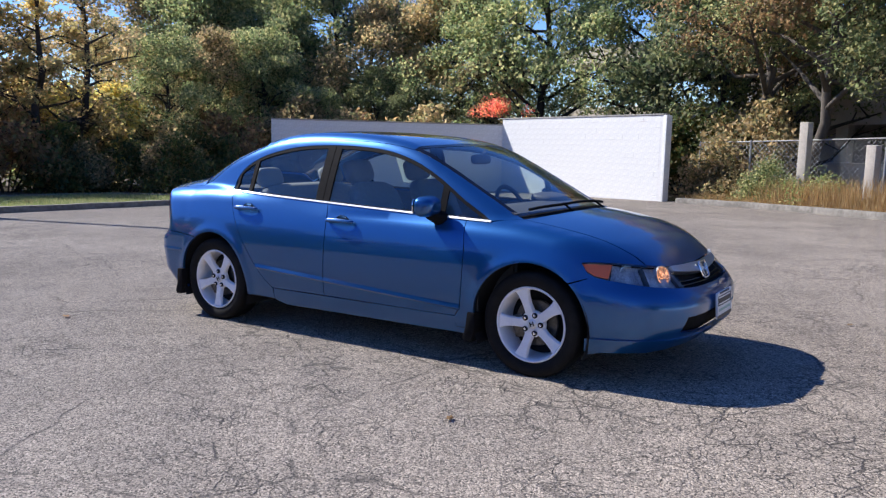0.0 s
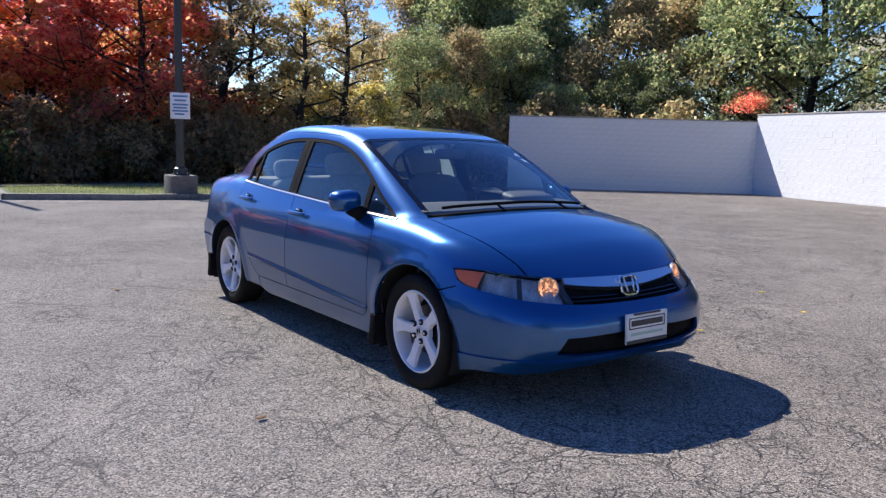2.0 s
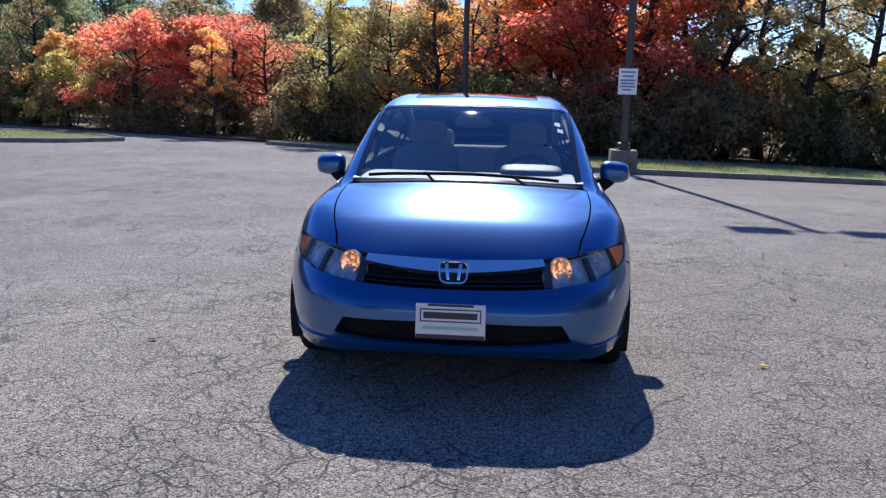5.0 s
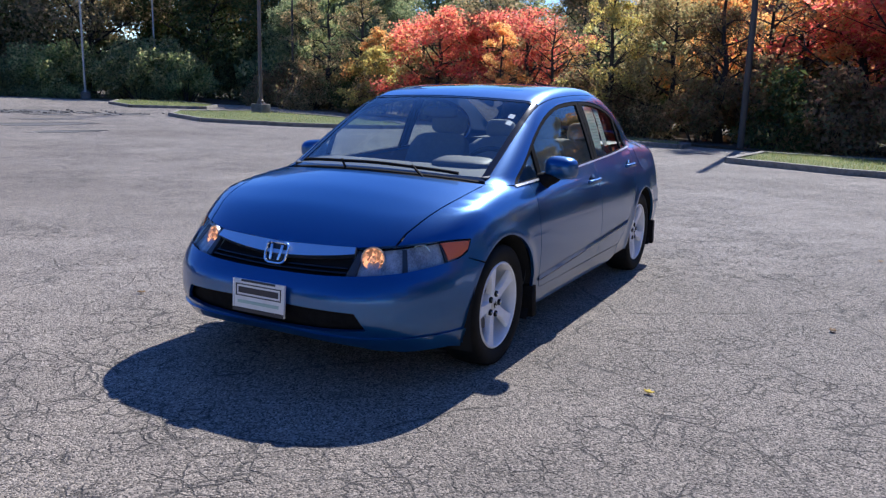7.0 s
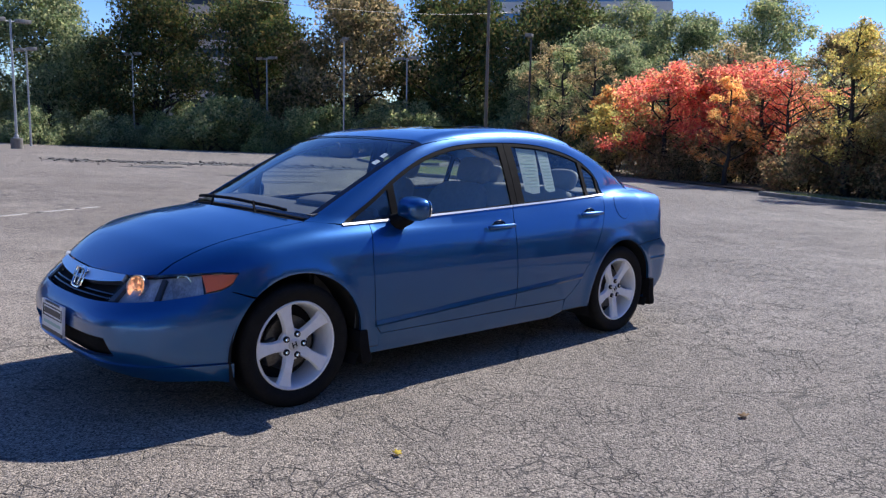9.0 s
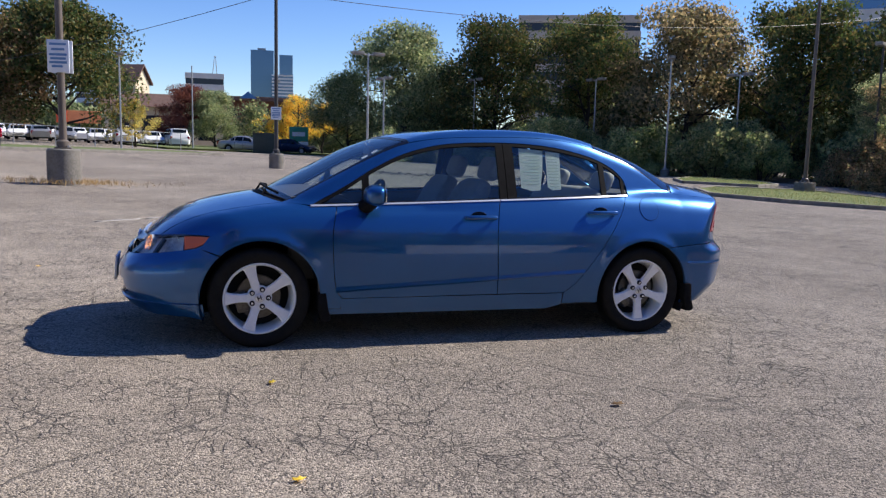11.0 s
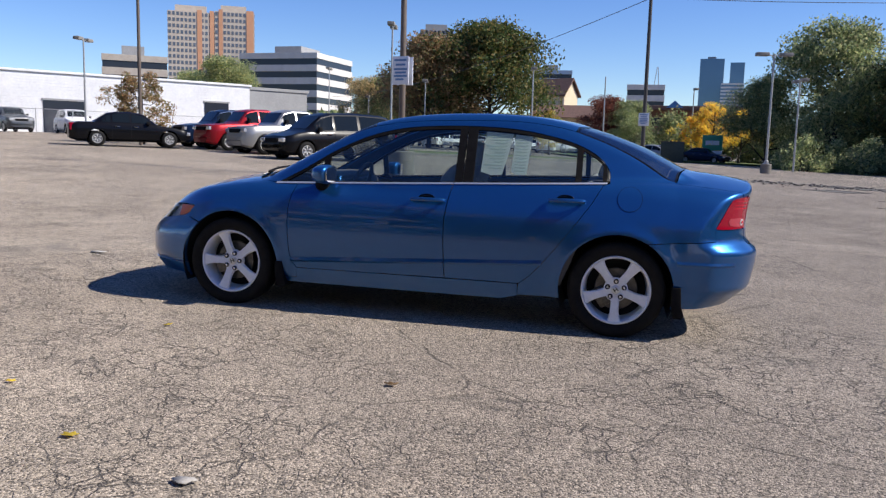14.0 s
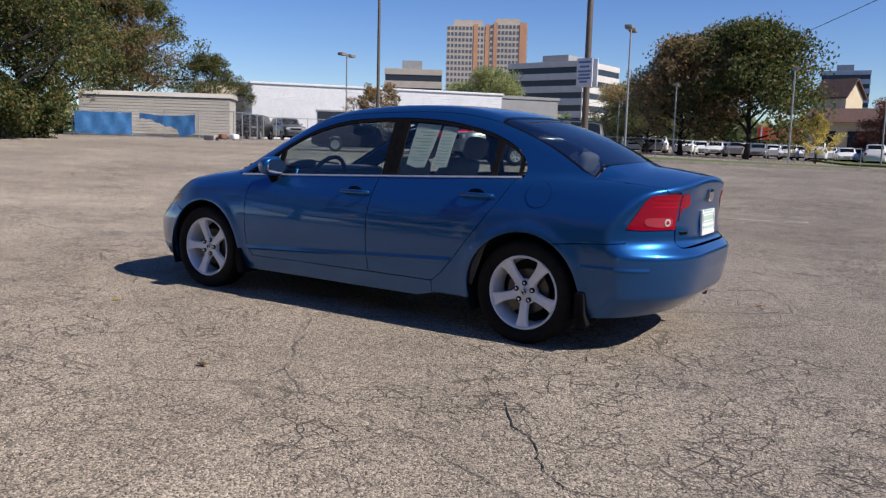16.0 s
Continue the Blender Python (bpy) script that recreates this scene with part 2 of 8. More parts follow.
# random cells put lit and dark facets into the base colour and glow
BULB = material("warm_lamp", (0.85, 0.42, 0.22), 0.3)
BULB.node_tree.nodes["Principled BSDF"].inputs["Emission Color"].default_value = (1.0, 0.42, 0.16, 1)
_v = node(BULB, "ShaderNodeTexVoronoi", Scale=75.0)
link(BULB, BULB.node_tree.nodes.new("ShaderNodeTexCoord").outputs["Object"], _v.inputs["Vector"])
_r = ramp(BULB, _v.outputs["Color"], [(0.2, (0.05, 0.05, 0.05)), (0.55, (0.22, 0.22, 0.22)), (0.85, (0.75, 0.75, 0.75))])
link(BULB, _r.outputs[0], BULB.node_tree.nodes["Principled BSDF"].inputs["Emission Strength"])
_r = ramp(BULB, _v.outputs["Color"], [(0.2, (0.30, 0.15, 0.09)), (0.8, (0.85, 0.52, 0.34))])
link(BULB, _r.outputs[0], BULB.node_tree.nodes["Principled BSDF"].inputs["Base Color"])

# ---- ground ----
def ground_z(x, y):
    """Height of the car park: nearly level round the sedan, falling to the woods and rising southwards."""
    x, y = np.asarray(x, float), np.asarray(y, float)
    r2 = x * x + y * y
    near = np.exp(-r2 / 120)
    far = 1.198 * np.tanh(x / 40) - 0.423 * np.tanh(y / 40) + 0.01 * (1 - np.exp(-r2 / 1100)) + (0.031 * (x * x - y * y) - 0.023 * x * y) / (r2 + 100)
    return (0.0140 * x + 0.0035 * y) * near + far * (1 - near) + 0.0095 * np.maximum(-y - 85, 0)


def asphalt_material():
    m = material("worn_asphalt", (0.12, 0.115, 0.11), 0.88, Specular_IOR_Level=0.42, Diffuse_Roughness=0.6)
    b = m.node_tree.nodes["Principled BSDF"]
    nt = m.node_tree
    tc = nt.nodes.new("ShaderNodeTexCoord")
    def tex(kind, scale, src=None, **kw):
        n = nt.nodes.new(kind)
        n.inputs["Scale"].default_value = scale
        for k, v in kw.items():
            n.inputs[k].default_value = v
        link(m, src or tc.outputs["Object"], n.inputs["Vector"])
        return n
    def math_node(op, a, b_, clamp=False):
        n = nt.nodes.new("ShaderNodeMath")
        n.operation, n.use_clamp = op, clamp
        for i, v in enumerate((a, b_)):
            if isinstance(v, (int, float)):
                n.inputs[i].default_value = v
            else:
                link(m, v, n.inputs[i])
        return n.outputs[0]
    def mix(f, a, b_, kind="MIX"):
        n = nt.nodes.new("ShaderNodeMix")
        n.data_type, n.blend_type = "RGBA", kind
        for i, v in ((0, f), (6, a), (7, b_)):
            if isinstance(v, (int, float)):
                n.inputs[i].default_value = v
            elif isinstance(v, tuple):
                n.inputs[i].default_value = (*v, 1)
            else:
                link(m, v, n.inputs[i])
        return n.outputs[2]
    big = tex("ShaderNodeTexNoise", 0.16, Detail=5.0, Roughness=0.6)
    mid = tex("ShaderNodeTexNoise", 1.1, Detail=5.0, Roughness=0.65)
    stones = tex("ShaderNodeTexVoronoi", 135.0, Randomness=1.0)
    grit = tex("ShaderNodeTexNoise", 160.0, Detail=2.0)
    c = ramp(m, big.outputs[0], [(0.32, (0.250, 0.215, 0.174)), (0.5, (0.303, 0.265, 0.217)), (0.68, (0.356, 0.313, 0.258))]).outputs[0]
    c = mix(0.55, c, ramp(m, mid.outputs[0], [(0.3, (0.35, 0.34, 0.33)), (0.7, (0.66, 0.64, 0.62))]).outputs[0], "OVERLAY")
    # aggregate: each stone its own grey
    sep = nt.nodes.new("ShaderNodeSeparateColor")
    link(m, stones.outputs["Color"], sep.inputs[0])
    st = ramp(m, sep.outputs[0], [(0.0, (0.02, 0.02, 0.02)), (0.18, (0.20, 0.195, 0.19)), (0.5, (0.44, 0.43, 0.415)), (0.8, (0.64, 0.625, 0.60)), (1.0, (0.97, 0.95, 0.92))])
    c = mix(0.88, c, st.outputs[0], "OVERLAY")
    # cracks: warped cell edges in patches, and fewer long ones
    warp = tex("ShaderNodeTexNoise", 2.6, Detail=4.0)
    wv = nt.nodes.new("ShaderNodeVectorMath")
    wv.operation = "MULTIPLY_ADD"
    link(m, warp.outputs["Color"], wv.inputs[0])
    wv.inputs[1].default_value = (0.22, 0.22, 0.0)
    link(m, tc.outputs["Object"], wv.inputs[2])
    jag = tex("ShaderNodeTexNoise", 38.0, Detail=3.0, Roughness=0.7)
    jv = nt.nodes.new("ShaderNodeVectorMath")
    jv.operation = "MULTIPLY_ADD"
    link(m, jag.outputs["Color"], jv.inputs[0])
    jv.inputs[1].default_value = (0.026, 0.026, 0.0)
    link(m, wv.outputs[0], jv.inputs[2])
    def cracks(scale, width):
        v = nt.nodes.new("ShaderNodeTexVoronoi")
        v.feature = "DISTANCE_TO_EDGE"
        v.inputs["Scale"].default_value = scale
        link(m, jv.outputs[0], v.inputs["Vector"])
        return ramp(m, v.outputs["Distance"], [(0.0, (1, 1, 1)), (width * 0.45, (0.8, 0.8, 0.8)), (width, (0, 0, 0))]).outputs[0]
    where = tex("ShaderNodeTexNoise", 0.45, Detail=3.0)
    patch = ramp(m, where.outputs[0], [(0.40, (0.12, 0.12, 0.12)), (0.56, (1, 1, 1))]).outputs[0]
    broken = tex("ShaderNodeTexNoise", 3.1, Detail=5.0, Roughness=0.65)
    gaps = ramp(m, broken.outputs[0], [(0.40, (0.05, 0.05, 0.05)), (0.54, (1, 1, 1))]).outputs[0]
    fine = math_node("MULTIPLY", math_node("MULTIPLY", cracks(9.0, 0.040), 0.85), patch)
    wide = math_node("MAXIMUM", math_node("MULTIPLY", cracks(0.62, 0.006), 0.8), math_node("MULTIPLY", cracks(4.6, 0.019), patch))
    crack = math_node("MULTIPLY", math_node("MAXIMUM", fine, wide), gaps, True)
    c = mix(math_node("MULTIPLY", crack, 0.84), c, (0.024, 0.022, 0.020))
    # old stains and pale repairs
    stain = tex("ShaderNodeTexNoise", 0.33, Detail=6.0, Roughness=0.7)
    c = mix(ramp(m, stain.outputs[0], [(0.60, (0, 0, 0)), (0.70, (0.45, 0.45, 0.45))]).outputs[0], c, (0.085, 0.08, 0.075))
    pale = tex("ShaderNodeTexNoise", 0.9, Detail=7.0, Roughness=0.75)
    c = mix(ramp(m, pale.outputs[0], [(0.68, (0, 0, 0)), (0.74, (0.5, 0.5, 0.5))]).outputs[0], c, (0.36, 0.34, 0.32))
    link(m, c, b.inputs["Base Color"])
    hgt = math_node("ADD", math_node("MULTIPLY", stones.outputs["Distance"], -0.9), math_node("MULTIPLY", grit.outputs[0], 0.5))
    hgt = math_node("SUBTRACT", hgt, math_node("MULTIPLY", crack, 1.6))
    bp = node(m, "ShaderNodeBump", Strength=0.85, Distance=0.006)
    link(m, hgt, bp.inputs["Height"])
    link(m, bp.outputs[0], b.inputs["Normal"])
    return m


ASPHALT = asphalt_material()
CONCRETE = varied("weathered_concrete", (0.24, 0.23, 0.205), (0.40, 0.385, 0.35), 3.5, 0.85, 0.35, bump_dist=0.01)
KERB_CONC = varied("grimy_kerb_concrete", (0.11, 0.10, 0.085), (0.26, 0.24, 0.205), 2.4, 0.9, 0.4, fine=12, bump_dist=0.012)
GRASS_SOIL = varied("short_grass_ground", (0.060, 0.085, 0.020), (0.13, 0.16, 0.045), 1.6, 0.95, 0.5, fine=30, bump_dist=0.03)
LITTER = varied("leaf_litter", (0.045, 0.034, 0.022), (0.13, 0.095, 0.055), 1.2, 0.95, 0.6, fine=18, bump_dist=0.05)
DRY = varied("dry_grass_ground", (0.16, 0.12, 0.06), (0.30, 0.23, 0.12), 1.5, 0.95, 0.5, fine=22, bump_dist=0.03)

radii = np.concatenate([np.linspace(0, 12, 25)[1:], np.geomspace(13, 2400, 46)])
turns = 120
ga = np.arange(turns) * 2 * np.pi / turns
gv = [(0.0, 0.0, float(ground_z(0, 0)))] + [(r * math.cos(a), r * math.sin(a), float(ground_z(r * math.cos(a), r * math.sin(a)))) for r in radii for a in ga]
gf = [(0, 1 + k, 1 + (k + 1) % turns) for k in range(turns)]
for i in range(len(radii) - 1):
    for k in range(turns):
        a, b = 1 + i * turns + k, 1 + i * turns + (k + 1) % turns
        gf.append((a, a + turns, b + turns, b))
tagged(put("ground", mesh_from("ground", gv, gf, ASPHALT)), "worn cracked grey asphalt car park", "ground", kind="structure")


def drape(name, outline, mat, dz, label="", category="", step=1.0, kind="structure", rough=0.0):
    """A flat-lying sheet that follows the ground, with its edges turned down."""
    P = tidy([np.array(p) for p in outline], step, 0)
    lo, hi = P.min(0), P.max(0)
    gu, gw = np.meshgrid(np.arange(lo[0], hi[0], step), np.arange(lo[1], hi[1], step))
    G = np.stack([gu.ravel(), gw.ravel()], 1)
    keep = inside(G, P) & (np.min(np.linalg.norm(G[:, None] - P[None], axis=2), axis=1) > 0.4 * step)
    V2 = np.concatenate([P, G[keep]])
    v2, _, f2, *_ = delaunay_2d_cdt([Vector(p) for p in V2], [(i, (i + 1) % len(P)) for i in range(len(P))], [], 0, 1e-6)
    V = np.array([tuple(v) for v in v2])
    ok = inside(np.array([V[list(f)].mean(0) for f in f2]), P)
    faces = []
    for f, k in zip(f2, ok):
        if k:
            a, b, c = V[f[0]], V[f[1]], V[f[2]]
            faces.append(list(f) if (b[0] - a[0]) * (c[1] - a[1]) - (b[1] - a[1]) * (c[0] - a[0]) > 0 else list(f)[::-1])
    z = ground_z(V[:, 0], V[:, 1]) + dz
    if rough:
        z = z + np.array([rough * noise.noise(Vector((x * 0.8, y * 0.8, 3.1))) for x, y in V])
    n = len(P)
    verts = [(x, y, h) for (x, y), h in zip(V, z)]
    base = len(verts)
    verts += [(V[i][0], V[i][1], float(ground_z(*V[i])) - 0.06) for i in range(n)]
    faces += [[i, (i + 1) % n, base + (i + 1) % n, base + i] for i in range(n)]
    return tagged(put(name, mesh_from(name, verts, faces, mat)), label, category, kind=kind)


def kerb(line, label, wide=0.16, high=0.14, name="kerb"):
    """A concrete kerb along a line on the ground, with broken-up pieces."""
    P = [np.array(p, float) for p in line]
    pts = []
    for a, b in zip(P, P[1:]):
        n = max(1, int(np.linalg.norm(b - a) / 0.5))
        pts += [a + (b - a) * i / n for i in range(n)]
    pts.append(P[-1])
    bm = bmesh.new()
    rings = []
    for i, p in enumerate(pts):
        d = pts[min(i + 1, len(pts) - 1)] - pts[max(i - 1, 0)]
        d = d / np.linalg.norm(d)
        s = np.array([-d[1], d[0]])
        z = float(ground_z(*p))
        lift = 0.012 * noise.noise(Vector((p[0] * 1.3, p[1] * 1.3, 0)))
        ring = []
        for u, h in ((-0.5, -0.1), (-0.5, 0.75), (-0.38, 1.0), (0.38, 1.0), (0.5, 0.9), (0.5, -0.1)):
            q = p + s * u * wide
            ring.append(bm.verts.new((q[0], q[1], z + h * high + (lift if h > 0 else 0))))
        rings.append(ring)
    for a, b in zip(rings, rings[1:]):
        for k in range(6):
            bm.faces.new((a[k], a[(k + 1) % 6], b[(k + 1) % 6], b[k]))
    bm.faces.new(rings[0][::-1]); bm.faces.new(rings[-1])
    bmesh.ops.recalc_face_normals(bm, faces=bm.faces)
    return tagged(part(name, bm, KERB_CONC), label, "kerb", kind="structure")

# ---- plants ----
def leaf_material(name, colours, through_light=0.64):
    """Leaves: each its own tint, dull face and light passing through."""
    m = bpy.data.materials.new(name)
    m.use_nodes = True
    nt = m.node_tree
    nt.nodes.remove(nt.nodes["Principled BSDF"])
    geo = nt.nodes.new("ShaderNodeNewGeometry")
    n = len(colours)
    r = ramp(m, geo.outputs["Random Per Island"], [((i + 0.3) / n, c) for i, c in enumerate(colours)])
    big = noise_tex(m, 0.35, 3.0, coord="Object")
    tint = ramp(m, big.outputs[0], [(0.3, (0.75, 0.75, 0.75)), (0.7, (1.3, 1.25, 1.15))])
    mul = nt.nodes.new("ShaderNodeMix")
    mul.data_type, mul.blend_type = "RGBA", "MULTIPLY"
    mul.inputs[0].default_value = 1.0
    link(m, r.outputs[0], mul.inputs[6])
    link(m, tint.outputs[0], mul.inputs[7])
    info = nt.nodes.new("ShaderNodeObjectInfo")
    hsv = node(m, "ShaderNodeHueSaturation")
    sh = nt.nodes.new("ShaderNodeMapRange")
    sh.inputs[3].default_value, sh.inputs[4].default_value = 0.75, 1.25
    link(m, info.outputs["Random"], sh.inputs[0])
    link(m, sh.outputs[0], hsv.inputs["Value"])
    link(m, mul.outputs[2], hsv.inputs["Color"])
    d = nt.nodes.new("ShaderNodeBsdfDiffuse")
    t = nt.nodes.new("ShaderNodeBsdfTranslucent")
    g = nt.nodes.new("ShaderNodeBsdfGlossy")
    g.inputs["Roughness"].default_value = 0.6
    for s in (d, t):
        link(m, hsv.outputs[0], s.inputs[0])
    mx = nt.nodes.new("ShaderNodeMixShader")
    mx.inputs[0].default_value = through_light
    link(m, d.outputs[0], mx.inputs[1])
    link(m, t.outputs[0], mx.inputs[2])
    mg = nt.nodes.new("ShaderNodeMixShader")
    mg.inputs[0].default_value = 0.02
    link(m, mx.outputs[0], mg.inputs[1])
    link(m, g.outputs[0], mg.inputs[2])
    link(m, mg.outputs[0], nt.nodes["Material Output"].inputs[0])
    return m


LEAF = {
    "dark": leaf_material("dark_green_leaves", [(0.108, 0.158, 0.077), (0.199, 0.266, 0.127), (0.297, 0.358, 0.176), (0.454, 0.459, 0.239)], 0.58),
    "green": leaf_material("green_leaves", [(0.138, 0.194, 0.085), (0.227, 0.299, 0.134), (0.360, 0.423, 0.192), (0.561, 0.529, 0.255)]),
    "bright": leaf_material("bright_green_leaves", [(0.155, 0.228, 0.083), (0.256, 0.344, 0.133), (0.407, 0.466, 0.190), (0.547, 0.534, 0.229)]),
    "olive": leaf_material("olive_leaves", [(0.141, 0.150, 0.072), (0.272, 0.256, 0.126), (0.465, 0.369, 0.196), (0.610, 0.454, 0.246)]),
    "deep": leaf_material("deep_green_leaves", [(0.035, 0.062, 0.018), (0.065, 0.100, 0.030), (0.110, 0.135, 0.042), (0.190, 0.150, 0.052)], 0.42),
    "thin": leaf_material("pale_olive_leaves", [(0.34, 0.32, 0.15), (0.50, 0.46, 0.21), (0.62, 0.52, 0.22), (0.45, 0.32, 0.15)], 0.76),
    "yellow": leaf_material("yellow_leaves", [(0.363, 0.307, 0.098), (0.757, 0.550, 0.172), (0.818, 0.705, 0.214), (0.511, 0.511, 0.171)], 0.76),
    "gold": leaf_material("golden_leaves", [(0.818, 0.463, 0.077), (0.829, 0.631, 0.095), (0.838, 0.782, 0.120), (0.823, 0.530, 0.105)], 0.6),
    "orange": leaf_material("orange_leaves", [(0.700, 0.300, 0.110), (0.850, 0.420, 0.150), (0.850, 0.550, 0.200), (0.550, 0.440, 0.160)], 0.84),
    "red": leaf_material("red_leaves", [(0.620, 0.100, 0.090), (0.850, 0.190, 0.160), (0.850, 0.330, 0.230), (0.850, 0.400, 0.180)], 0.86),
    "brown": leaf_material("brown_leaves", [(0.182, 0.126, 0.071), (0.334, 0.224, 0.115), (0.459, 0.284, 0.152), (0.244, 0.244, 0.112)]),
    "purple": leaf_material("dull_red_leaves", [(0.123, 0.0385, 0.035), (0.21, 0.07, 0.0525), (0.28, 0.105, 0.07)]),
    "grass": leaf_material("green_grass", [(0.130, 0.186, 0.059), (0.218, 0.288, 0.099), (0.349, 0.377, 0.153), (0.443, 0.401, 0.205)], 0.4),
    "straw": leaf_material("dry_straw", [(0.26, 0.17, 0.07), (0.42, 0.29, 0.13), (0.56, 0.42, 0.22), (0.36, 0.22, 0.10)], 0.4),
}
BARK = varied("grey_bark", (0.045, 0.037, 0.028), (0.13, 0.11, 0.088), 6, 0.95, 0.6, stretch=(1, 1, 0.25), bump_dist=0.03)
BARK_DARK = varied("dark_bark", (0.018, 0.015, 0.013), (0.05, 0.042, 0.036), 6, 0.95, 0.6, stretch=(1, 1, 0.25), bump_dist=0.03)


def leaf_mesh(name, centres, sizes, rng, flat_bias=0.0):
    """Small pointed leaves, one island each."""
    n = len(centres)
    a = rng.normal(size=(n, 3))
    a[:, 2] *= 1 - flat_bias
    a /= np.linalg.norm(a, axis=1, keepdims=True)
    b = np.cross(a, rng.normal(size=(n, 3)))
    b /= np.maximum(np.linalg.norm(b, axis=1, keepdims=True), 1e-6)
    c = np.cross(a, b)
    s = sizes[:, None]
    v = np.empty((n, 3, 3))
    v[:, 0] = centres + a * s * 0.62
    v[:, 1], v[:, 2] = centres - a * s * 0.38 + b * s * 0.36 + c * s * 0.06, centres - a * s * 0.38 - b * s * 0.36
    me = bpy.data.meshes.new(name)
    me.vertices.add(3 * n)
    me.vertices.foreach_set("co", v.reshape(-1).astype(np.float32))
    me.loops.add(3 * n)
    me.loops.foreach_set("vertex_index", np.arange(3 * n, dtype=np.int32))
    me.polygons.add(n)
    me.polygons.foreach_set("loop_start", np.arange(0, 3 * n, 3, dtype=np.int32))
    me.polygons.foreach_set("loop_total", np.full(n, 3, dtype=np.int32))
    me.update()
    me.validate()
    return me


def make_tree(seed, height, spread, crown_from, leaves, leaf, limbs=14, clumps=70, puff=1.0, lean=0.0):
    """Trunk and crown meshes of one tree: tapered trunk, limbs with twigs, clumps of leaves round the twig ends."""
    rng = np.random.default_rng(seed)
    tr = 0.018 * height + 0.03
    bm = bmesh.new()
    pts = [Vector((lean * (i / 7) ** 2 * height * 0.1 + 0.012 * height * rng.normal() * (i > 0), 0.012 * height * rng.normal() * (i > 0), height * 0.92 * i / 7)) for i in range(8)]
    tube_bm(pts, [tr * (1.25 if i == 0 else 1 - 0.12 * i) for i in range(8)], 8, bm)
    ends = []
    for k in range(limbs):
        u = (k + rng.random()) / limbs
        z0 = height * (crown_from * 0.75 + (0.95 - crown_from * 0.75) * u ** 0.9) * 0.9
        i = min(6, int(z0 / (height * 0.92) * 7))
        base = pts[i].lerp(pts[i + 1], z0 / (height * 0.92) * 7 - i)
        ang = k * 2.4 + rng.normal() * 0.4
        reach = spread * (1.05 - 0.75 * u ** 1.6) * (0.75 + 0.45 * rng.random())
        rise_ = reach * (0.25 + 0.5 * rng.random())
        tip = base + Vector((math.cos(ang) * reach, math.sin(ang) * reach, rise_))
        mid = base.lerp(tip, 0.5) + Vector((0, 0, 0.12 * reach * rng.normal()))
        r0 = tr * (0.5 - 0.32 * u)
        tube_bm([base, mid, tip], [r0, r0 * 0.6, r0 * 0.2], 5, bm, caps=False)
        ends.append((tip, reach))
        for j in range(3):
            q = mid.lerp(tip, 0.2 + 0.3 * j)
            out = q + Vector((rng.normal(), rng.normal(), 0.3 + 0.6 * rng.random())).normalized() * reach * 0.42
            tube_bm([q, out], [r0 * 0.35, r0 * 0.1], 4, bm, caps=False)
            ends.append((out, reach * 0.7))
    trunk = bpy.data.meshes.new("trunk")
    bm.to_mesh(trunk)
    bm.free()
    trunk.shade_smooth()
    trunk.materials.append(BARK)
    crown = None
    if leaves:
        cc, rr = [], []
        for k in range(clumps):
            tip, reach = ends[rng.integers(len(ends))]
            cc.append(np.array(tip) + rng.normal(size=3) * 0.16 * reach)
            rr.append(spread * (0.13 + 0.15 * rng.random()) * puff)
        pick = rng.integers(0, clumps, leaves)
        d = rng.normal(size=(leaves, 3))
        d /= np.linalg.norm(d, axis=1, keepdims=True)
        d *= (rng.random((leaves, 1)) ** 0.45) * np.array([1.15, 1.15, 0.8])
        c = np.array(cc)[pick] + d * np.array(rr)[pick][:, None]
        c[:, 2] = np.maximum(c[:, 2], height * crown_from * 0.5)
        crown = leaf_mesh("crown", c, leaf * (0.6 + 0.8 * rng.random(leaves)), rng)
        crown.materials.append(LEAF["green"])
    return trunk, crown


def make_shrub(seed, height, spread, leaves, leaf, clumps=26):
    rng = np.random.default_rng(seed)
    cc = np.stack([rng.normal(size=clumps) * spread * 0.42, rng.normal(size=clumps) * spread * 0.42, height * (0.12 + 0.80 * rng.random(clumps) ** 0.8)], 1)
    cc[:, 2] *= 1 - 0.45 * np.clip(np.hypot(cc[:, 0], cc[:, 1]) / spread, 0, 1)
    bm = bmesh.new()
    for k in range(7):
        tip = Vector(cc[k * 3])
        tube_bm([(tip.x * 0.1, tip.y * 0.1, -0.1), tip * 0.55, tip], [0.035, 0.022, 0.008], 5, bm, caps=False)
    stems = bpy.data.meshes.new("stems")
    bm.to_mesh(stems)
    bm.free()
    stems.materials.append(BARK)
    pick = rng.integers(0, clumps, leaves)
    d = rng.normal(size=(leaves, 3))
    d /= np.linalg.norm(d, axis=1, keepdims=True)
    c = cc[pick] + d * (rng.random((leaves, 1)) ** 0.5) * spread * 0.34
    c[:, 2] = np.abs(c[:, 2])
    crown = leaf_mesh("leaves", c, leaf * (0.6 + 0.8 * rng.random(leaves)), rng)
    crown.materials.append(LEAF["green"])
    return stems, crown


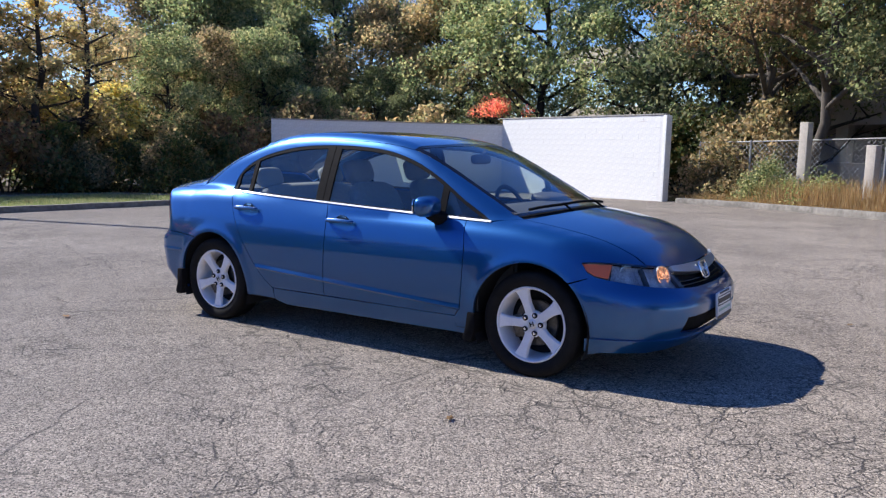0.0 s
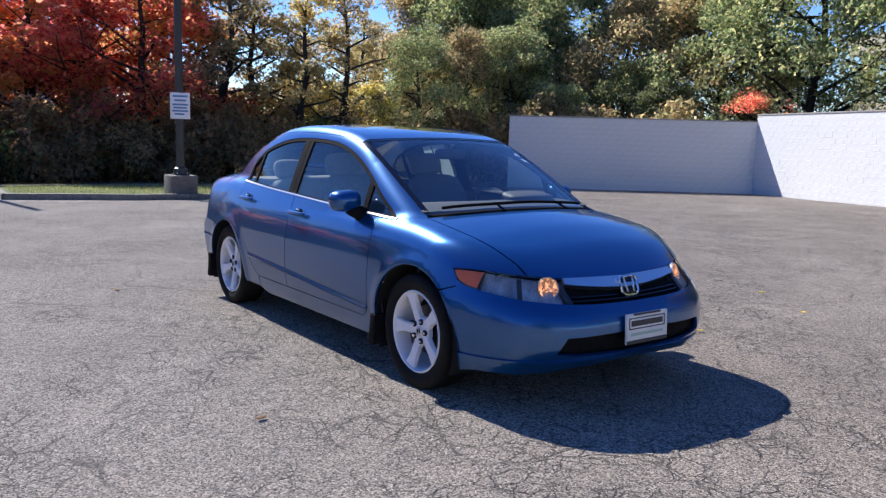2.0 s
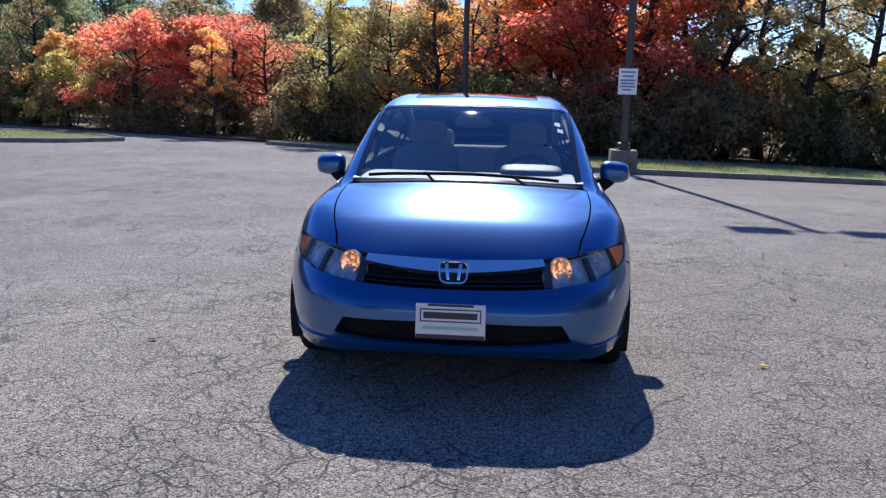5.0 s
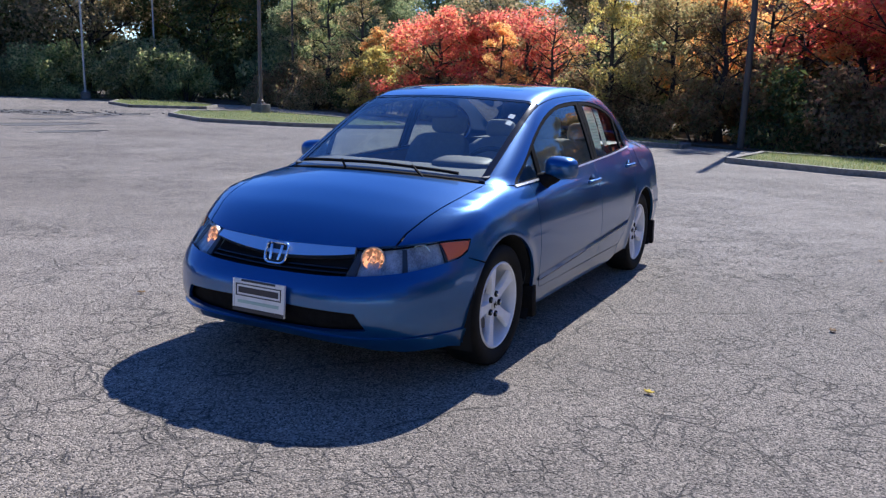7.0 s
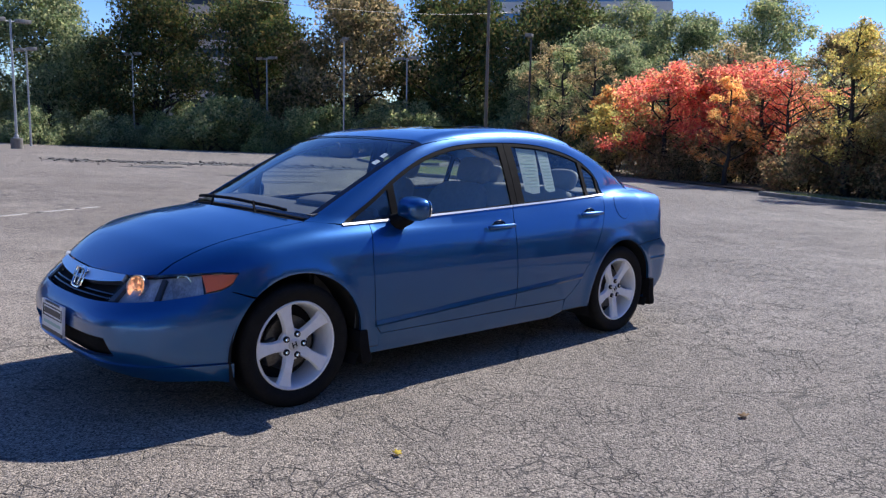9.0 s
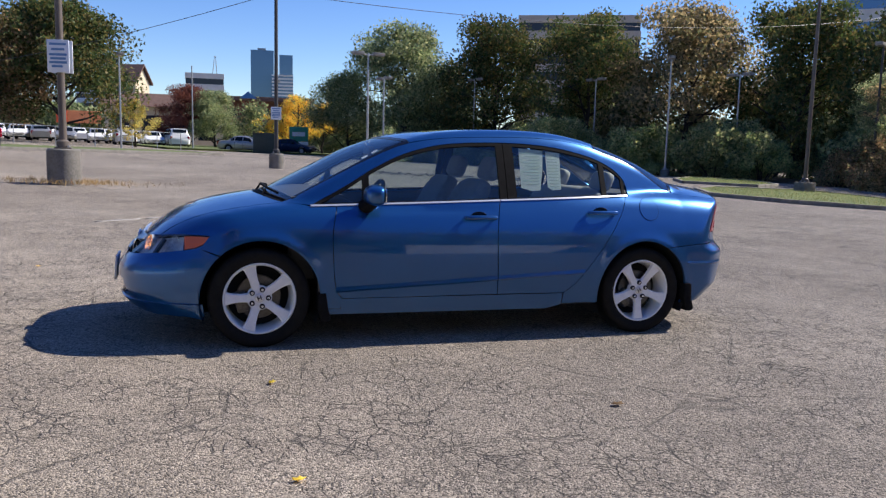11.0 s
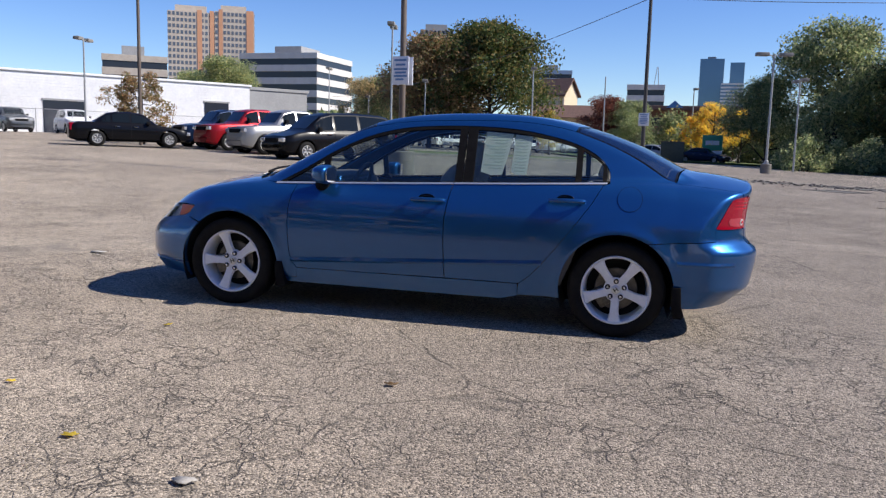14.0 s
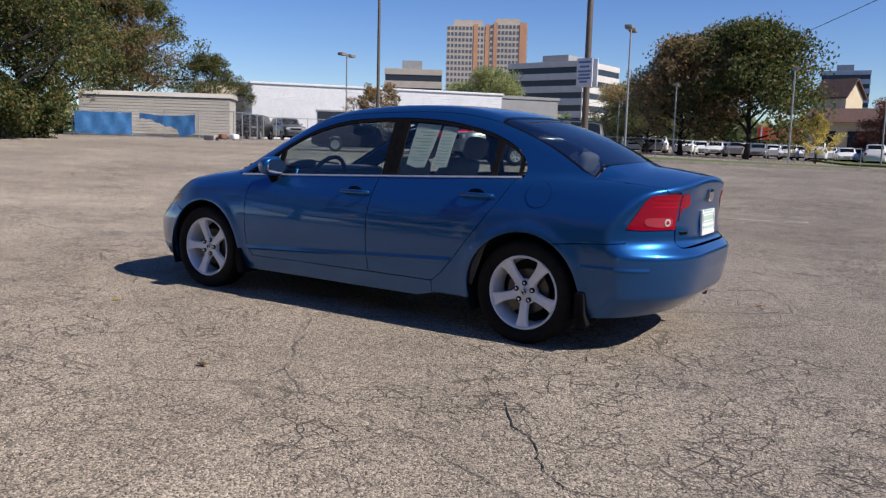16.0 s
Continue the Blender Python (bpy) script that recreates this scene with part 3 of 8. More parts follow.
SHAPES = {
    "slim_a": make_tree(11, 13.0, 2.6, 0.18, 7500, 0.155, 20, 110),
    "slim_b": make_tree(12, 12.0, 2.2, 0.12, 7000, 0.155, 20, 110, lean=0.6),
    "maple_a": make_tree(13, 10.5, 3.3, 0.16, 11000, 0.17, 20, 120),
    "maple_b": make_tree(14, 9.0, 3.0, 0.14, 10500, 0.165, 20, 120, lean=-0.5),
    "dense_a": make_tree(15, 12.0, 4.2, 0.08, 26000, 0.165, 26, 190),
    "dense_b": make_tree(16, 13.5, 4.6, 0.06, 26000, 0.17, 26, 190),
    "oak_a": make_tree(17, 13.0, 5.2, 0.02, 29000, 0.245, 30, 190, puff=1.35),
    "oak_b": make_tree(18, 12.0, 4.8, 0.02, 29000, 0.24, 30, 190, puff=1.35),
    "street": make_tree(24, 13.0, 5.0, 0.12, 36000, 0.28, 32, 240, puff=1.5),
    "high": make_tree(25, 11.0, 3.3, 0.42, 22000, 0.125, 22, 130),
    "bare": make_tree(19, 8.5, 3.0, 0.25, 900, 0.12, 26, 60),
    "small": make_tree(20, 5.0, 2.2, 0.2, 6000, 0.15, 14, 70),
    "shrub_a": make_shrub(21, 2.6, 1.7, 3600, 0.13),
    "shrub_b": make_shrub(22, 3.4, 1.5, 3600, 0.145),
    "low": make_shrub(23, 1.3, 1.5, 2200, 0.10),
}
TREE_RNG = np.random.default_rng(5)


def plant(shape, x, y, leaves, scale=1.0, label="", category="tree", group="", dark_bark=True, name="tree", stretch=1.0):
    trunk, crown = SHAPES[shape]
    base = empty(name, Matrix.Translation((x, y, float(ground_z(x, y)) - 0.05)) @ Matrix.Rotation(TREE_RNG.random() * 6.28, 4, "Z") @ Matrix.Diagonal((scale, scale, scale * stretch, 1)), label, category, group)
    t = put("trunk" if category == "tree" else "stem", trunk, base)
    t.material_slots[0].link = "OBJECT"
    t.material_slots[0].material = BARK_DARK if dark_bark else BARK
    if crown:
        c = put("crown", crown, base)
        c.material_slots[0].link = "OBJECT"
        c.material_slots[0].material = LEAF[leaves]
    return base


def blades(name, area, count, height, mat, seed, label, category, spread=0.35):
    """Upright blades scattered in (x0, y0, x1, y1) or along a function."""
    rng = np.random.default_rng(seed)
    xy = area(rng, count)
    z = ground_z(xy[:, 0], xy[:, 1]) + 0.10
    h = height * (0.5 + 0.7 * rng.random(count))
    lean_ = rng.normal(size=(count, 2)) * spread * h[:, None]
    w = 0.006 + 0.010 * height * rng.random(count)
    ang = rng.random(count) * 6.28
    side = np.stack([np.cos(ang), np.sin(ang)], 1) * w[:, None]
    v = np.zeros((count, 3, 3))
    v[:, 0, :2], v[:, 1, :2], v[:, 2, :2] = xy - side, xy + side, xy + lean_
    v[:, 0, 2] = v[:, 1, 2] = z - 0.05
    v[:, 2, 2] = z + h
    me = bpy.data.meshes.new(name)
    me.vertices.add(3 * count)
    me.vertices.foreach_set("co", v.reshape(-1).astype(np.float32))
    me.loops.add(3 * count)
    me.loops.foreach_set("vertex_index", np.arange(3 * count, dtype=np.int32))
    me.polygons.add(count)
    me.polygons.foreach_set("loop_start", np.arange(0, 3 * count, 3, dtype=np.int32))
    me.polygons.foreach_set("loop_total", np.full(count, 3, dtype=np.int32))
    me.update()
    me.materials.append(mat)
    return tagged(put(name, me), label, category, kind="stuff")


def in_poly(poly):
    P = np.array(poly)
    def pick(rng, n):
        out = np.zeros((0, 2))
        while len(out) < n:
            q = P.min(0) + rng.random((4 * n, 2)) * (P.max(0) - P.min(0))
            out = np.concatenate([out, q[inside(q, P)]])
        return out[:n]
    return pick


def shrink_to(poly, k=0.12):
    c = np.mean(np.array(poly), axis=0)
    return [tuple(np.array(p) + (c - np.array(p)) / np.linalg.norm(c - np.array(p)) * k) for p in poly]


# lawn islands with concrete kerbs
islands = [
    [(-15.70, -0.67), (-14.60, 1.93), (-14.48, 4.66), (-14.56, 7.59), (-14.63, 9.70), (-14.82, 11.20), (-16.91, 11.91), (-20.30, 10.61), (-20.80, 4.04), (-20.20, -0.40)],
    [(-16.60, -18.90), (-17.40, -16.00), (-19.20, -13.90), (-21.60, -13.20), (-23.60, -15.00), (-25.40, -20.00), (-26.00, -24.80), (-21.20, -24.90), (-18.60, -22.60)],
    [(-23.50, -30.50), (-26.50, -28.40), (-30.00, -31.00), (-32.50, -36.50), (-29.50, -38.50), (-26.00, -35.00)],
    [(-20.81, -2.95), (-21.62, -5.53), (-23.23, -8.52), (-24.43, -8.11), (-22.41, -2.95)],
]
for i, isl in enumerate(islands):
    drape("lawn", shrink_to(isl, 0.10), GRASS_SOIL, 0.10, "short green grass island with bare patches", "lawn", 0.6, rough=0.03)
    kerb(isl + [isl[0]], "worn concrete kerb round a grass island")
    blades("grass", in_poly(shrink_to(isl, 0.25)), (16000, 9000, 6000, 3000)[i], 0.10, LEAF["grass"], 40 + i, "short mown green grass blades", "grass")

# floor of the woods behind the lot, and the dry verge beside the block wall
woods_floor = [(-21.60, 0.84), (-19.55, 8.60), (-20.30, 14.40), (-20.60, 18.20), (-13.80, 25.30), (-5.00, 21.10), (-2.55, 19.23), (0.44, 17.20), (2.42, 15.57), (13.94, 12.07), (14.9, 59.8), (-69.5, 60.6), (-90.0, 0.2), (-89.7, -80.3), (-46.9, -80.6), (-18.9, -60.4), (-28.29, -50.90), (-33.16, -44.33), (-34.89, -31.13), (-29.02, -16.96), (-24.63, -8.51)]
drape("woods_floor", woods_floor, LITTER, 0.06, "brown leaf litter under the trees", "ground", 4.0, rough=0.10)
verge = [(-4.36, 19.76), (-2.16, 18.43), (-0.37, 16.91), (1.81, 14.78), (4.40, 13.54), (5.83, 15.92), (0.78, 20.39), (-3.73, 21.65)]
drape("verge", shrink_to(verge, 0.1), DRY, 0.13, "dry straw-coloured grass verge", "verge", 0.8, rough=0.05)
kerb(verge[:5], "sunlit worn concrete kerb beside dry verge", 0.2, 0.16)
blades("dry_grass", in_poly([(-2.15, 19.03), (-0.56, 17.61), (1.62, 15.58), (3.21, 14.96), (3.74, 17.15), (0.77, 19.39), (-1.74, 20.22)]), 3200, 0.75, LEAF["straw"], 51, "tall dry straw-coloured grass clumps", "dry grass", 0.16)
blades("dry_grass", in_poly(shrink_to(verge, 0.2)), 9000, 0.25, LEAF["straw"], 52, "short dry straw-coloured grass", "dry grass", 0.4)

# woods round the lot: (x, y, shape, leaves, scale)
def grove(rows, label, group, stretch=1.0):
    for x, y, shape, leaves, sc in rows:
        plant(shape, x, y, leaves, sc, label, "tree", group, stretch=stretch)

grove([(-21.6, 22.4, "dense_a", "green", 0.40), (-19.2, 26.4, "dense_b", "dark", 0.38), (-24.4, 21.4, "dense_b", "green", 0.56), (-21.9, 26.9, "dense_a", "green", 0.52), (-26.2, 23.2, "dense_a", "green", 0.66), (-27.9, 25.8, "dense_b", "green", 0.72), (-24.3, 29.2, "dense_a", "olive", 0.86), (-18.0, 30.2, "dense_b", "green", 0.78), (-31.2, 27.6, "dense_a", "green", 1.0)],
      "dense vine-hung tree crowding behind the block wall", "trees behind the wall")
grove([(-3.00, 28.10, "dense_a", "green", 0.9), (-5.60, 29.30, "dense_b", "dark", 0.9), (-8.70, 30.60, "dense_a", "dark", 1.0), (-14.27, 29.76, "dense_b", "green", 0.95), (-32.87, 19.61, "maple_a", "olive", 0.78), (-34.82, 25.25, "dense_a", "olive", 1.05), (-20.17, 31.21, "dense_a", "olive", 0.9), (-25.85, 19.79, "dense_a", "olive", 0.62), (-24.89, 16.57, "dense_b", "green", 0.5), (-26.74, 29.24, "dense_a", "green", 1.1), (-32.84, 25.12, "dense_b", "green", 0.95), (-29.89, 16.79, "slim_a", "thin", 0.66)],
      "dense dark green vine-covered tree behind wall", "trees behind the wall")
for x, y, leaves, sc in ((-2.89, 24.04, "brown", 1.0), (-0.62, 20.91, "green", 0.85), (1.20, 21.59, "brown", 1.0), (3.90, 21.35, "green", 1.0), (6.87, 18.30, "olive", 1.1)):
    plant("high", x, y, leaves, sc, "green and brown autumn tree beside fence", "tree", "trees by the fence", dark_bark=False)
grove([(-25.31, 13.14, "slim_a", "olive", 0.86), (-24.73, 11.13, "slim_b", "thin", 0.86), (-26.75, 9.92, "slim_a", "olive", 0.86), (-25.76, 8.30, "slim_b", "olive", 0.97), (-27.57, 7.09, "slim_a", "orange", 0.86), (-26.50, 14.75, "small", "yellow", 1.08)],
      "slim thin-leaved autumn tree at the lot edge", "slim trees", 0.78)
grove([(-26.78, 5.47, "maple_a", "red", 1.04), (-28.59, 3.65, "maple_b", "red", 1.26), (-30.18, 6.28, "maple_a", "orange", 1.21), (-28.20, 1.64, "slim_b", "orange", 0.88), (-31.40, 2.25, "maple_b", "red", 1.21), (-31.00, -0.55, "maple_a", "orange", 0.99), (-27.80, -1.36, "bare", "brown", 0.94)],
      "red and orange autumn maple at the lot edge", "red maples", 0.78)
grove([(-25.61, -2.55, "slim_b", "brown", 0.60), (-26.21, -4.53, "maple_a", "thin", 0.58), (-25.82, -6.72, "slim_a", "yellow", 0.51), (-28.61, -3.54, "maple_a", "orange", 0.65), (-27.63, -7.91, "bare", "brown", 0.65), (-29.62, -5.92, "maple_b", "olive", 0.68), (-28.84, -10.30, "bare", "brown", 0.61), (-27.44, -12.11, "slim_b", "orange", 0.41)],
      "yellow-green autumn tree at the lot edge", "yellow trees")
grove([(-30.64, -12.29, "maple_a", "red", 0.70), (-31.65, -14.70, "maple_b", "red", 0.81), (-30.43, -16.74, "maple_a", "red", 0.70), (-31.83, -18.55, "slim_b", "thin", 0.60), (-34.25, -15.89, "maple_a", "olive", 0.86), (-33.64, -12.08, "maple_b", "orange", 0.70), (-31.40, -20.60, "small", "yellow", 0.89)],
      "bright red autumn maple at the lot edge", "bright red maples", 0.78)
grove([(-33.38, -23.42, "slim_a", "olive", 0.6), (-34.56, -26.25, "slim_b", "green", 0.65), (-36.34, -29.08, "slim_a", "olive", 0.65), (-38.52, -31.70, "dense_a", "dark", 0.6), (-37.80, -25.00, "dense_a", "dark", 0.65), (-33.00, -21.60, "small", "orange", 0.9)],
      "mixed green thicket tree", "thicket trees")
grove([(-13.4, -69.7, "oak_b", "dark", 0.62), (-18.7, -67.6, "oak_a", "dark", 0.92), (-25.1, -62.0, "oak_b", "deep", 1.0), (-31.4, -56.2, "oak_a", "deep", 0.95), (-37.1, -50.2, "oak_b", "olive", 1.05), (-42.7, -44.1, "oak_a", "deep", 0.98), (-46.93, -37.10, "oak_b", "deep", 1.0), (-44.39, -30.62, "oak_a", "dark", 0.7), (-22.7, -70.4, "oak_b", "dark", 0.72), (-35.2, -60.5, "oak_a", "dark", 0.72), (-46.7, -48.3, "oak_b", "dark", 0.72)],
      "large dark green oak in a row", "oak row", 1.06)
grove([(-46.0, -20.0, "dense_b", "green", 0.85), (-48.5, -27.0, "dense_a", "dark", 0.95), (-44.0, -14.0, "dense_a", "olive", 0.75), (-50.0, -33.0, "dense_b", "green", 0.95), (-66.0, 2.1, "oak_a", "green", 0.75), (-68.0, -9.8, "oak_b", "green", 0.75), (-70.1, -21.8, "oak_a", "green", 0.75), (-63.9, 16.2, "oak_b", "olive", 0.55), (-66.1, -33.8, "oak_b", "green", 0.8), (-59.8, 30.4, "oak_a", "olive", 0.55)],
      "distant tall green tree in the woods", "far woods trees")
# the six maples stand out of view, added for reflections in the paintwork
grove([(31.66, -14.07, "dense_a", "deep", 0.85), (35.08, -17.84, "dense_b", "deep", 0.85), (49.15, -28.74, "dense_b", "deep", 0.95), (50.1, -33.1, "dense_a", "brown", 1.05), (50.8, -36.1, "dense_b", "deep", 0.95), (46.1, -40.1, "dense_a", "deep", 0.58), (33.04, -9.88, "maple_a", "green", 1.2), (34.51, -3.89, "maple_b", "olive", 1.2), (32.99, 3.10, "maple_a", "green", 1.2), (27.95, 10.14, "maple_b", "green", 1.2), (21.93, 14.11, "maple_a", "brown", 1.1), (14.97, 17.02, "maple_b", "green", 1.1)],
      "leafy green tree round the lot corner, some added out of view", "corner trees")
grove([(16.4, -66.8, "street", "brown", 0.80), (10.9, -67.2, "street", "deep", 0.92), (21.7, -74.2, "oak_b", "green", 0.6), (25.7, -76.6, "oak_a", "olive", 0.55), (0.6, -86.0, "oak_b", "purple", 0.55), (-2.0, -84.1, "oak_a", "dark", 0.48), (87.9, -162.0, "oak_a", "green", 1.35), (97.9, -166.9, "oak_b", "green", 1.2)],
      "broad autumn street tree beyond the lot", "street trees")
grove([(-9.5, -74.6, "maple_a", "gold", 0.58), (-12.1, -75.7, "maple_b", "gold", 0.62), (-8.1, -75.8, "small", "gold", 0.9), (5.1, -64.5, "small", "yellow", 0.75), (21.20, -28.60, "small", "brown", 0.66)],
      "small golden autumn street tree", "golden trees")

plant("shrub_b", -21.35, 20.55, "olive", 1.05, "olive sunlit vine clump hanging over the wall", "vine", name="vine").location.z += 1.1

# shrubs and undergrowth along the edges
def hedge(line, count, leaves, seed, spread, shapes=("shrub_a", "shrub_b"), sc=1.0, label="", group=""):
    rng = np.random.default_rng(seed)
    P = [np.array(p) for p in line]
    for k in range(count):
        u = (k + 0.5 * rng.random()) / count * (len(P) - 1)
        i = min(int(u), len(P) - 2)
        q = P[i] + (P[i + 1] - P[i]) * (u - i) + rng.normal(size=2) * spread
        plant(shapes[int(rng.integers(len(shapes)))], q[0], q[1], leaves[int(rng.integers(len(leaves)))], sc * (0.75 + 0.5 * rng.random()), label, "shrub", group, name="shrub")

hedge([(-21.59, 16.04), (-23.65, 10.61), (-25.19, 3.55), (-25.61, -2.75), (-27.03, -9.50)], 28, ["olive", "brown", "deep", "brown"], 61, 0.7, label="dark tangled undergrowth shrub", group="undergrowth")
hedge([(-28.64, -11.90), (-31.42, -18.97), (-34.94, -28.08), (-36.47, -33.14)], 16, ["deep", "olive", "brown", "olive"], 62, 0.8, label="dark tangled undergrowth shrub", group="undergrowth")
hedge([(-36.37, -37.72), (-33.21, -42.31), (-28.99, -47.87), (-23.09, -54.39)], 26, ["bright", "green", "green"], 63, 0.9, ("shrub_b",), 1.2, label="light green sunlit hedge shrub", group="hedge")
hedge([(-34.94, -38.04), (-32.18, -42.72), (-27.96, -47.98), (-21.02, -55.98), (-12.8, -60.8)], 26, ["green", "bright", "dark"], 64, 0.5, ("shrub_a", "low"), 0.8, label="low dark green hedge shrub", group="hedge")
hedge([(-21.59, -53.38), (-14.9, -58.3)], 7, ["dark", "green"], 65, 0.6, sc=0.9, label="low dark green hedge shrub", group="hedge")
hedge([(29.64, -10.89), (31.66, -13.67), (33.68, -16.85), (34.69, -18.43)], 15, ["deep", "olive", "deep", "green"], 67, 0.7, sc=1.0, label="sunlit shrub at the lot corner", group="corner shrubs")
hedge([(-3.94, 21.05), (-2.13, 20.63), (-0.13, 19.80)], 7, ["green", "olive", "bright"], 68, 0.3, ("low", "shrub_a"), 0.7, label="green weedy shrub beside wall", group="wall shrubs")
hedge([(-22.70, 19.90), (-19.70, 23.20), (-15.90, 27.40)], 6, ["olive", "green", "brown"], 69, 0.1, ("shrub_b",), 1.15, label="green vines over the wall top", group="wall shrubs")
hedge([(-21.89, 16.95), (-22.86, 19.07), (-23.84, 20.78)], 5, ["olive", "green", "brown"], 73, 0.3, ("shrub_b",), 1.0, label="olive tangled shrub at the wall end", group="wall shrubs")
hedge([(-39.92, -32.60), (-44.9, -40.2), (-40.6, -50.4), (-30.0, -62.0), (-18.7, -70.4)], 24, ["dark", "green", "dark"], 74, 0.7, sc=1.7, label="tall dark shrub under the oaks", group="hedge")
hedge([(-6.4, -86.1), (-12.3, -84.3), (-18.4, -80.4), (-24.6, -76.5)], 9, ["dark", "green"], 75, 0.8, sc=1.8, label="tall dark shrub along the street", group="hedge")
hedge([(-9.10, 25.90), (-5.90, 24.70), (-2.71, 23.80)], 6, ["deep", "green", "olive"], 76, 0.3, ("shrub_b",), 1.25, label="dark green shrub behind the wall", group="wall shrubs")
hedge([(-27.92, 14.16), (-30.98, 6.08), (-32.00, -1.94), (-35.03, -9.88), (-38.05, -19.91)], 18, ["green", "olive", "brown", "dark"], 72, 0.8, sc=1.5, label="tangled undergrowth shrub deep in the woods", group="undergrowth")
plant("low", -14.75, 26.05, "red", 0.68, "bright red climbing vine above wall", "vine", name="vine").location.z += 3.25

# far tree line all round the horizon
def far_woods(a0, a1, radius, high, count, size, leaves, seed, label):
    rng = np.random.default_rng(seed)
    ang = np.radians(a0 + (a1 - a0) * rng.random(count))
    r = radius * (1 + 0.10 * rng.random(count))
    x, y = r * np.cos(ang), r * np.sin(ang)
    top = np.array([high * (0.62 + 0.38 * noise.noise(Vector((math.degrees(a) * 0.55, seed, 0))) + 0.22 * noise.noise(Vector((math.degrees(a) * 2.3, seed, 5)))) for a in ang])
    z = ground_z(x, y) + top * rng.random(count) ** 0.75
    me = leaf_mesh("far_woods", np.stack([x, y, z], 1), size * (0.6 + 0.8 * rng.random(count)), rng)
    me.materials.append(LEAF[leaves])
    tagged(put("far_woods", me), label, "woods", kind="stuff")
far_woods(-128, -32, 185.0, 10.0, 30000, 1.5, "dark", 81, "distant dark green tree line beyond the buildings")
far_woods(118, 232, 84.0, 8.0, 22000, 0.8, "olive", 82, "distant olive autumn woods")

# ---- block wall ----
WHITE_BLOCK = varied("white_painted_block", (0.60, 0.61, 0.58), (0.80, 0.80, 0.79), 0.7, 0.8, 0.25, fine=14, bump_dist=0.006)
MORTAR = varied("painted_mortar", (0.60, 0.60, 0.59), (0.74, 0.74, 0.73), 2, 0.9, 0.3)


def block_mesh(w, h, d=0.003, c=0.003):
    a = [(-w / 2, 0, -h / 2), (w / 2, 0, -h / 2), (w / 2, 0, h / 2), (-w / 2, 0, h / 2)]
    b = [(x * (1 - 2 * c / w), -d, z * (1 - 2 * c / h)) for x, _, z in a]
    me = mesh_from("block", a + b, [(4, 5, 6, 7), (0, 1, 5, 4), (1, 2, 6, 5), (2, 3, 7, 6), (3, 0, 4, 7)], WHITE_BLOCK, False)
    return me


def block_wall(name, a, b, z0, courses, face_left):
    """A painted concrete block wall between two plan points; the blocks stand on the face seen from the lot."""
    a, b = Vector(a), Vector(b)
    length = (b - a).length
    yaw = math.atan2(b.y - a.y, b.x - a.x)
    top = courses * 0.2
    base = empty(name, Matrix.Translation((a.x, a.y, z0)) @ Matrix.Rotation(yaw, 4, "Z"), "white painted concrete block wall with stained joints", "wall", kind="structure")
    part("wall_core", box_bm(0, 0.0, -0.3, length, 0.20, top, 0.0), MORTAR, base, smooth=False)
    part("wall_cap", box_bm(-0.01, -0.025, top + 0.001, length + 0.01, 0.22, top + 0.05, 0.01), CONCRETE, base)
    full, half_b = block_mesh(0.388, 0.188), block_mesh(0.188, 0.188)
    rng = np.random.default_rng(int(length * 10))
    for r in range(courses):
        x = 0.0
        if r % 2:
            put("block", half_b, base, m=Matrix.Translation((0.1, -0.001, 0.1 + 0.2 * r)))
            x = 0.2
        while x + 0.4 <= length + 0.01:
            put("block", full, base, m=Matrix.Translation((x + 0.2, -0.001 + 0.004 * rng.random(), 0.1 + 0.2 * r)))
            x += 0.4
        if length - x > 0.15:
            put("block", half_b, base, m=Matrix.Translation((x + 0.1, -0.001, 0.1 + 0.2 * r)))
    return base


WA, WK, WR = (-20.30, 18.05), (-13.65, 24.95), (-5.20, 20.53)
block_wall("wall_shaded", WA, WK, -0.66, 14, True)
block_wall("wall_sunlit", WK, WR, -0.40, 14, True)
part("wall_end", box_bm(-0.14, -0.02, -0.3, 0.0, 0.22, 2.8, 0.01), WHITE_BLOCK, None, m=Matrix.Translation((*WR, -0.40)) @ Matrix.Rotation(math.atan2(WR[1] - WK[1], WR[0] - WK[0]), 4, "Z") @ Matrix.Translation((0.14, 0, 0)))
tagged(bpy.data.objects["wall_end"], "white painted end pillar of block wall", "wall", kind="structure")

# ---- metals and plain paints ----
GALV = varied("galvanised_steel", (0.30, 0.31, 0.31), (0.42, 0.43, 0.43), 8, 0.5, 0.08, metal=0.6)
POLE_BROWN = varied("brown_painted_pole", (0.085, 0.065, 0.05), (0.15, 0.12, 0.095), 4, 0.55, 0.1, stretch=(1, 1, 0.2))
BASE_CONC = varied("stained_base_concrete", (0.11, 0.10, 0.085), (0.22, 0.205, 0.18), 3.5, 0.9, 0.35, bump_dist=0.01)
POLE_DARK = varied("dark_painted_pole", (0.03, 0.028, 0.026), (0.06, 0.055, 0.05), 4, 0.55, 0.1, stretch=(1, 1, 0.2))
SIGN_WHITE = varied("white_sign_face", (0.62, 0.66, 0.70), (0.75, 0.78, 0.82), 5, 0.5, 0.0)
SIGN_BLUE = material("blue_print", (0.10, 0.22, 0.42), 0.5)
LAMP_HEAD = varied("lamp_housing", (0.16, 0.15, 0.13), (0.26, 0.24, 0.21), 6, 0.5, 0.1)


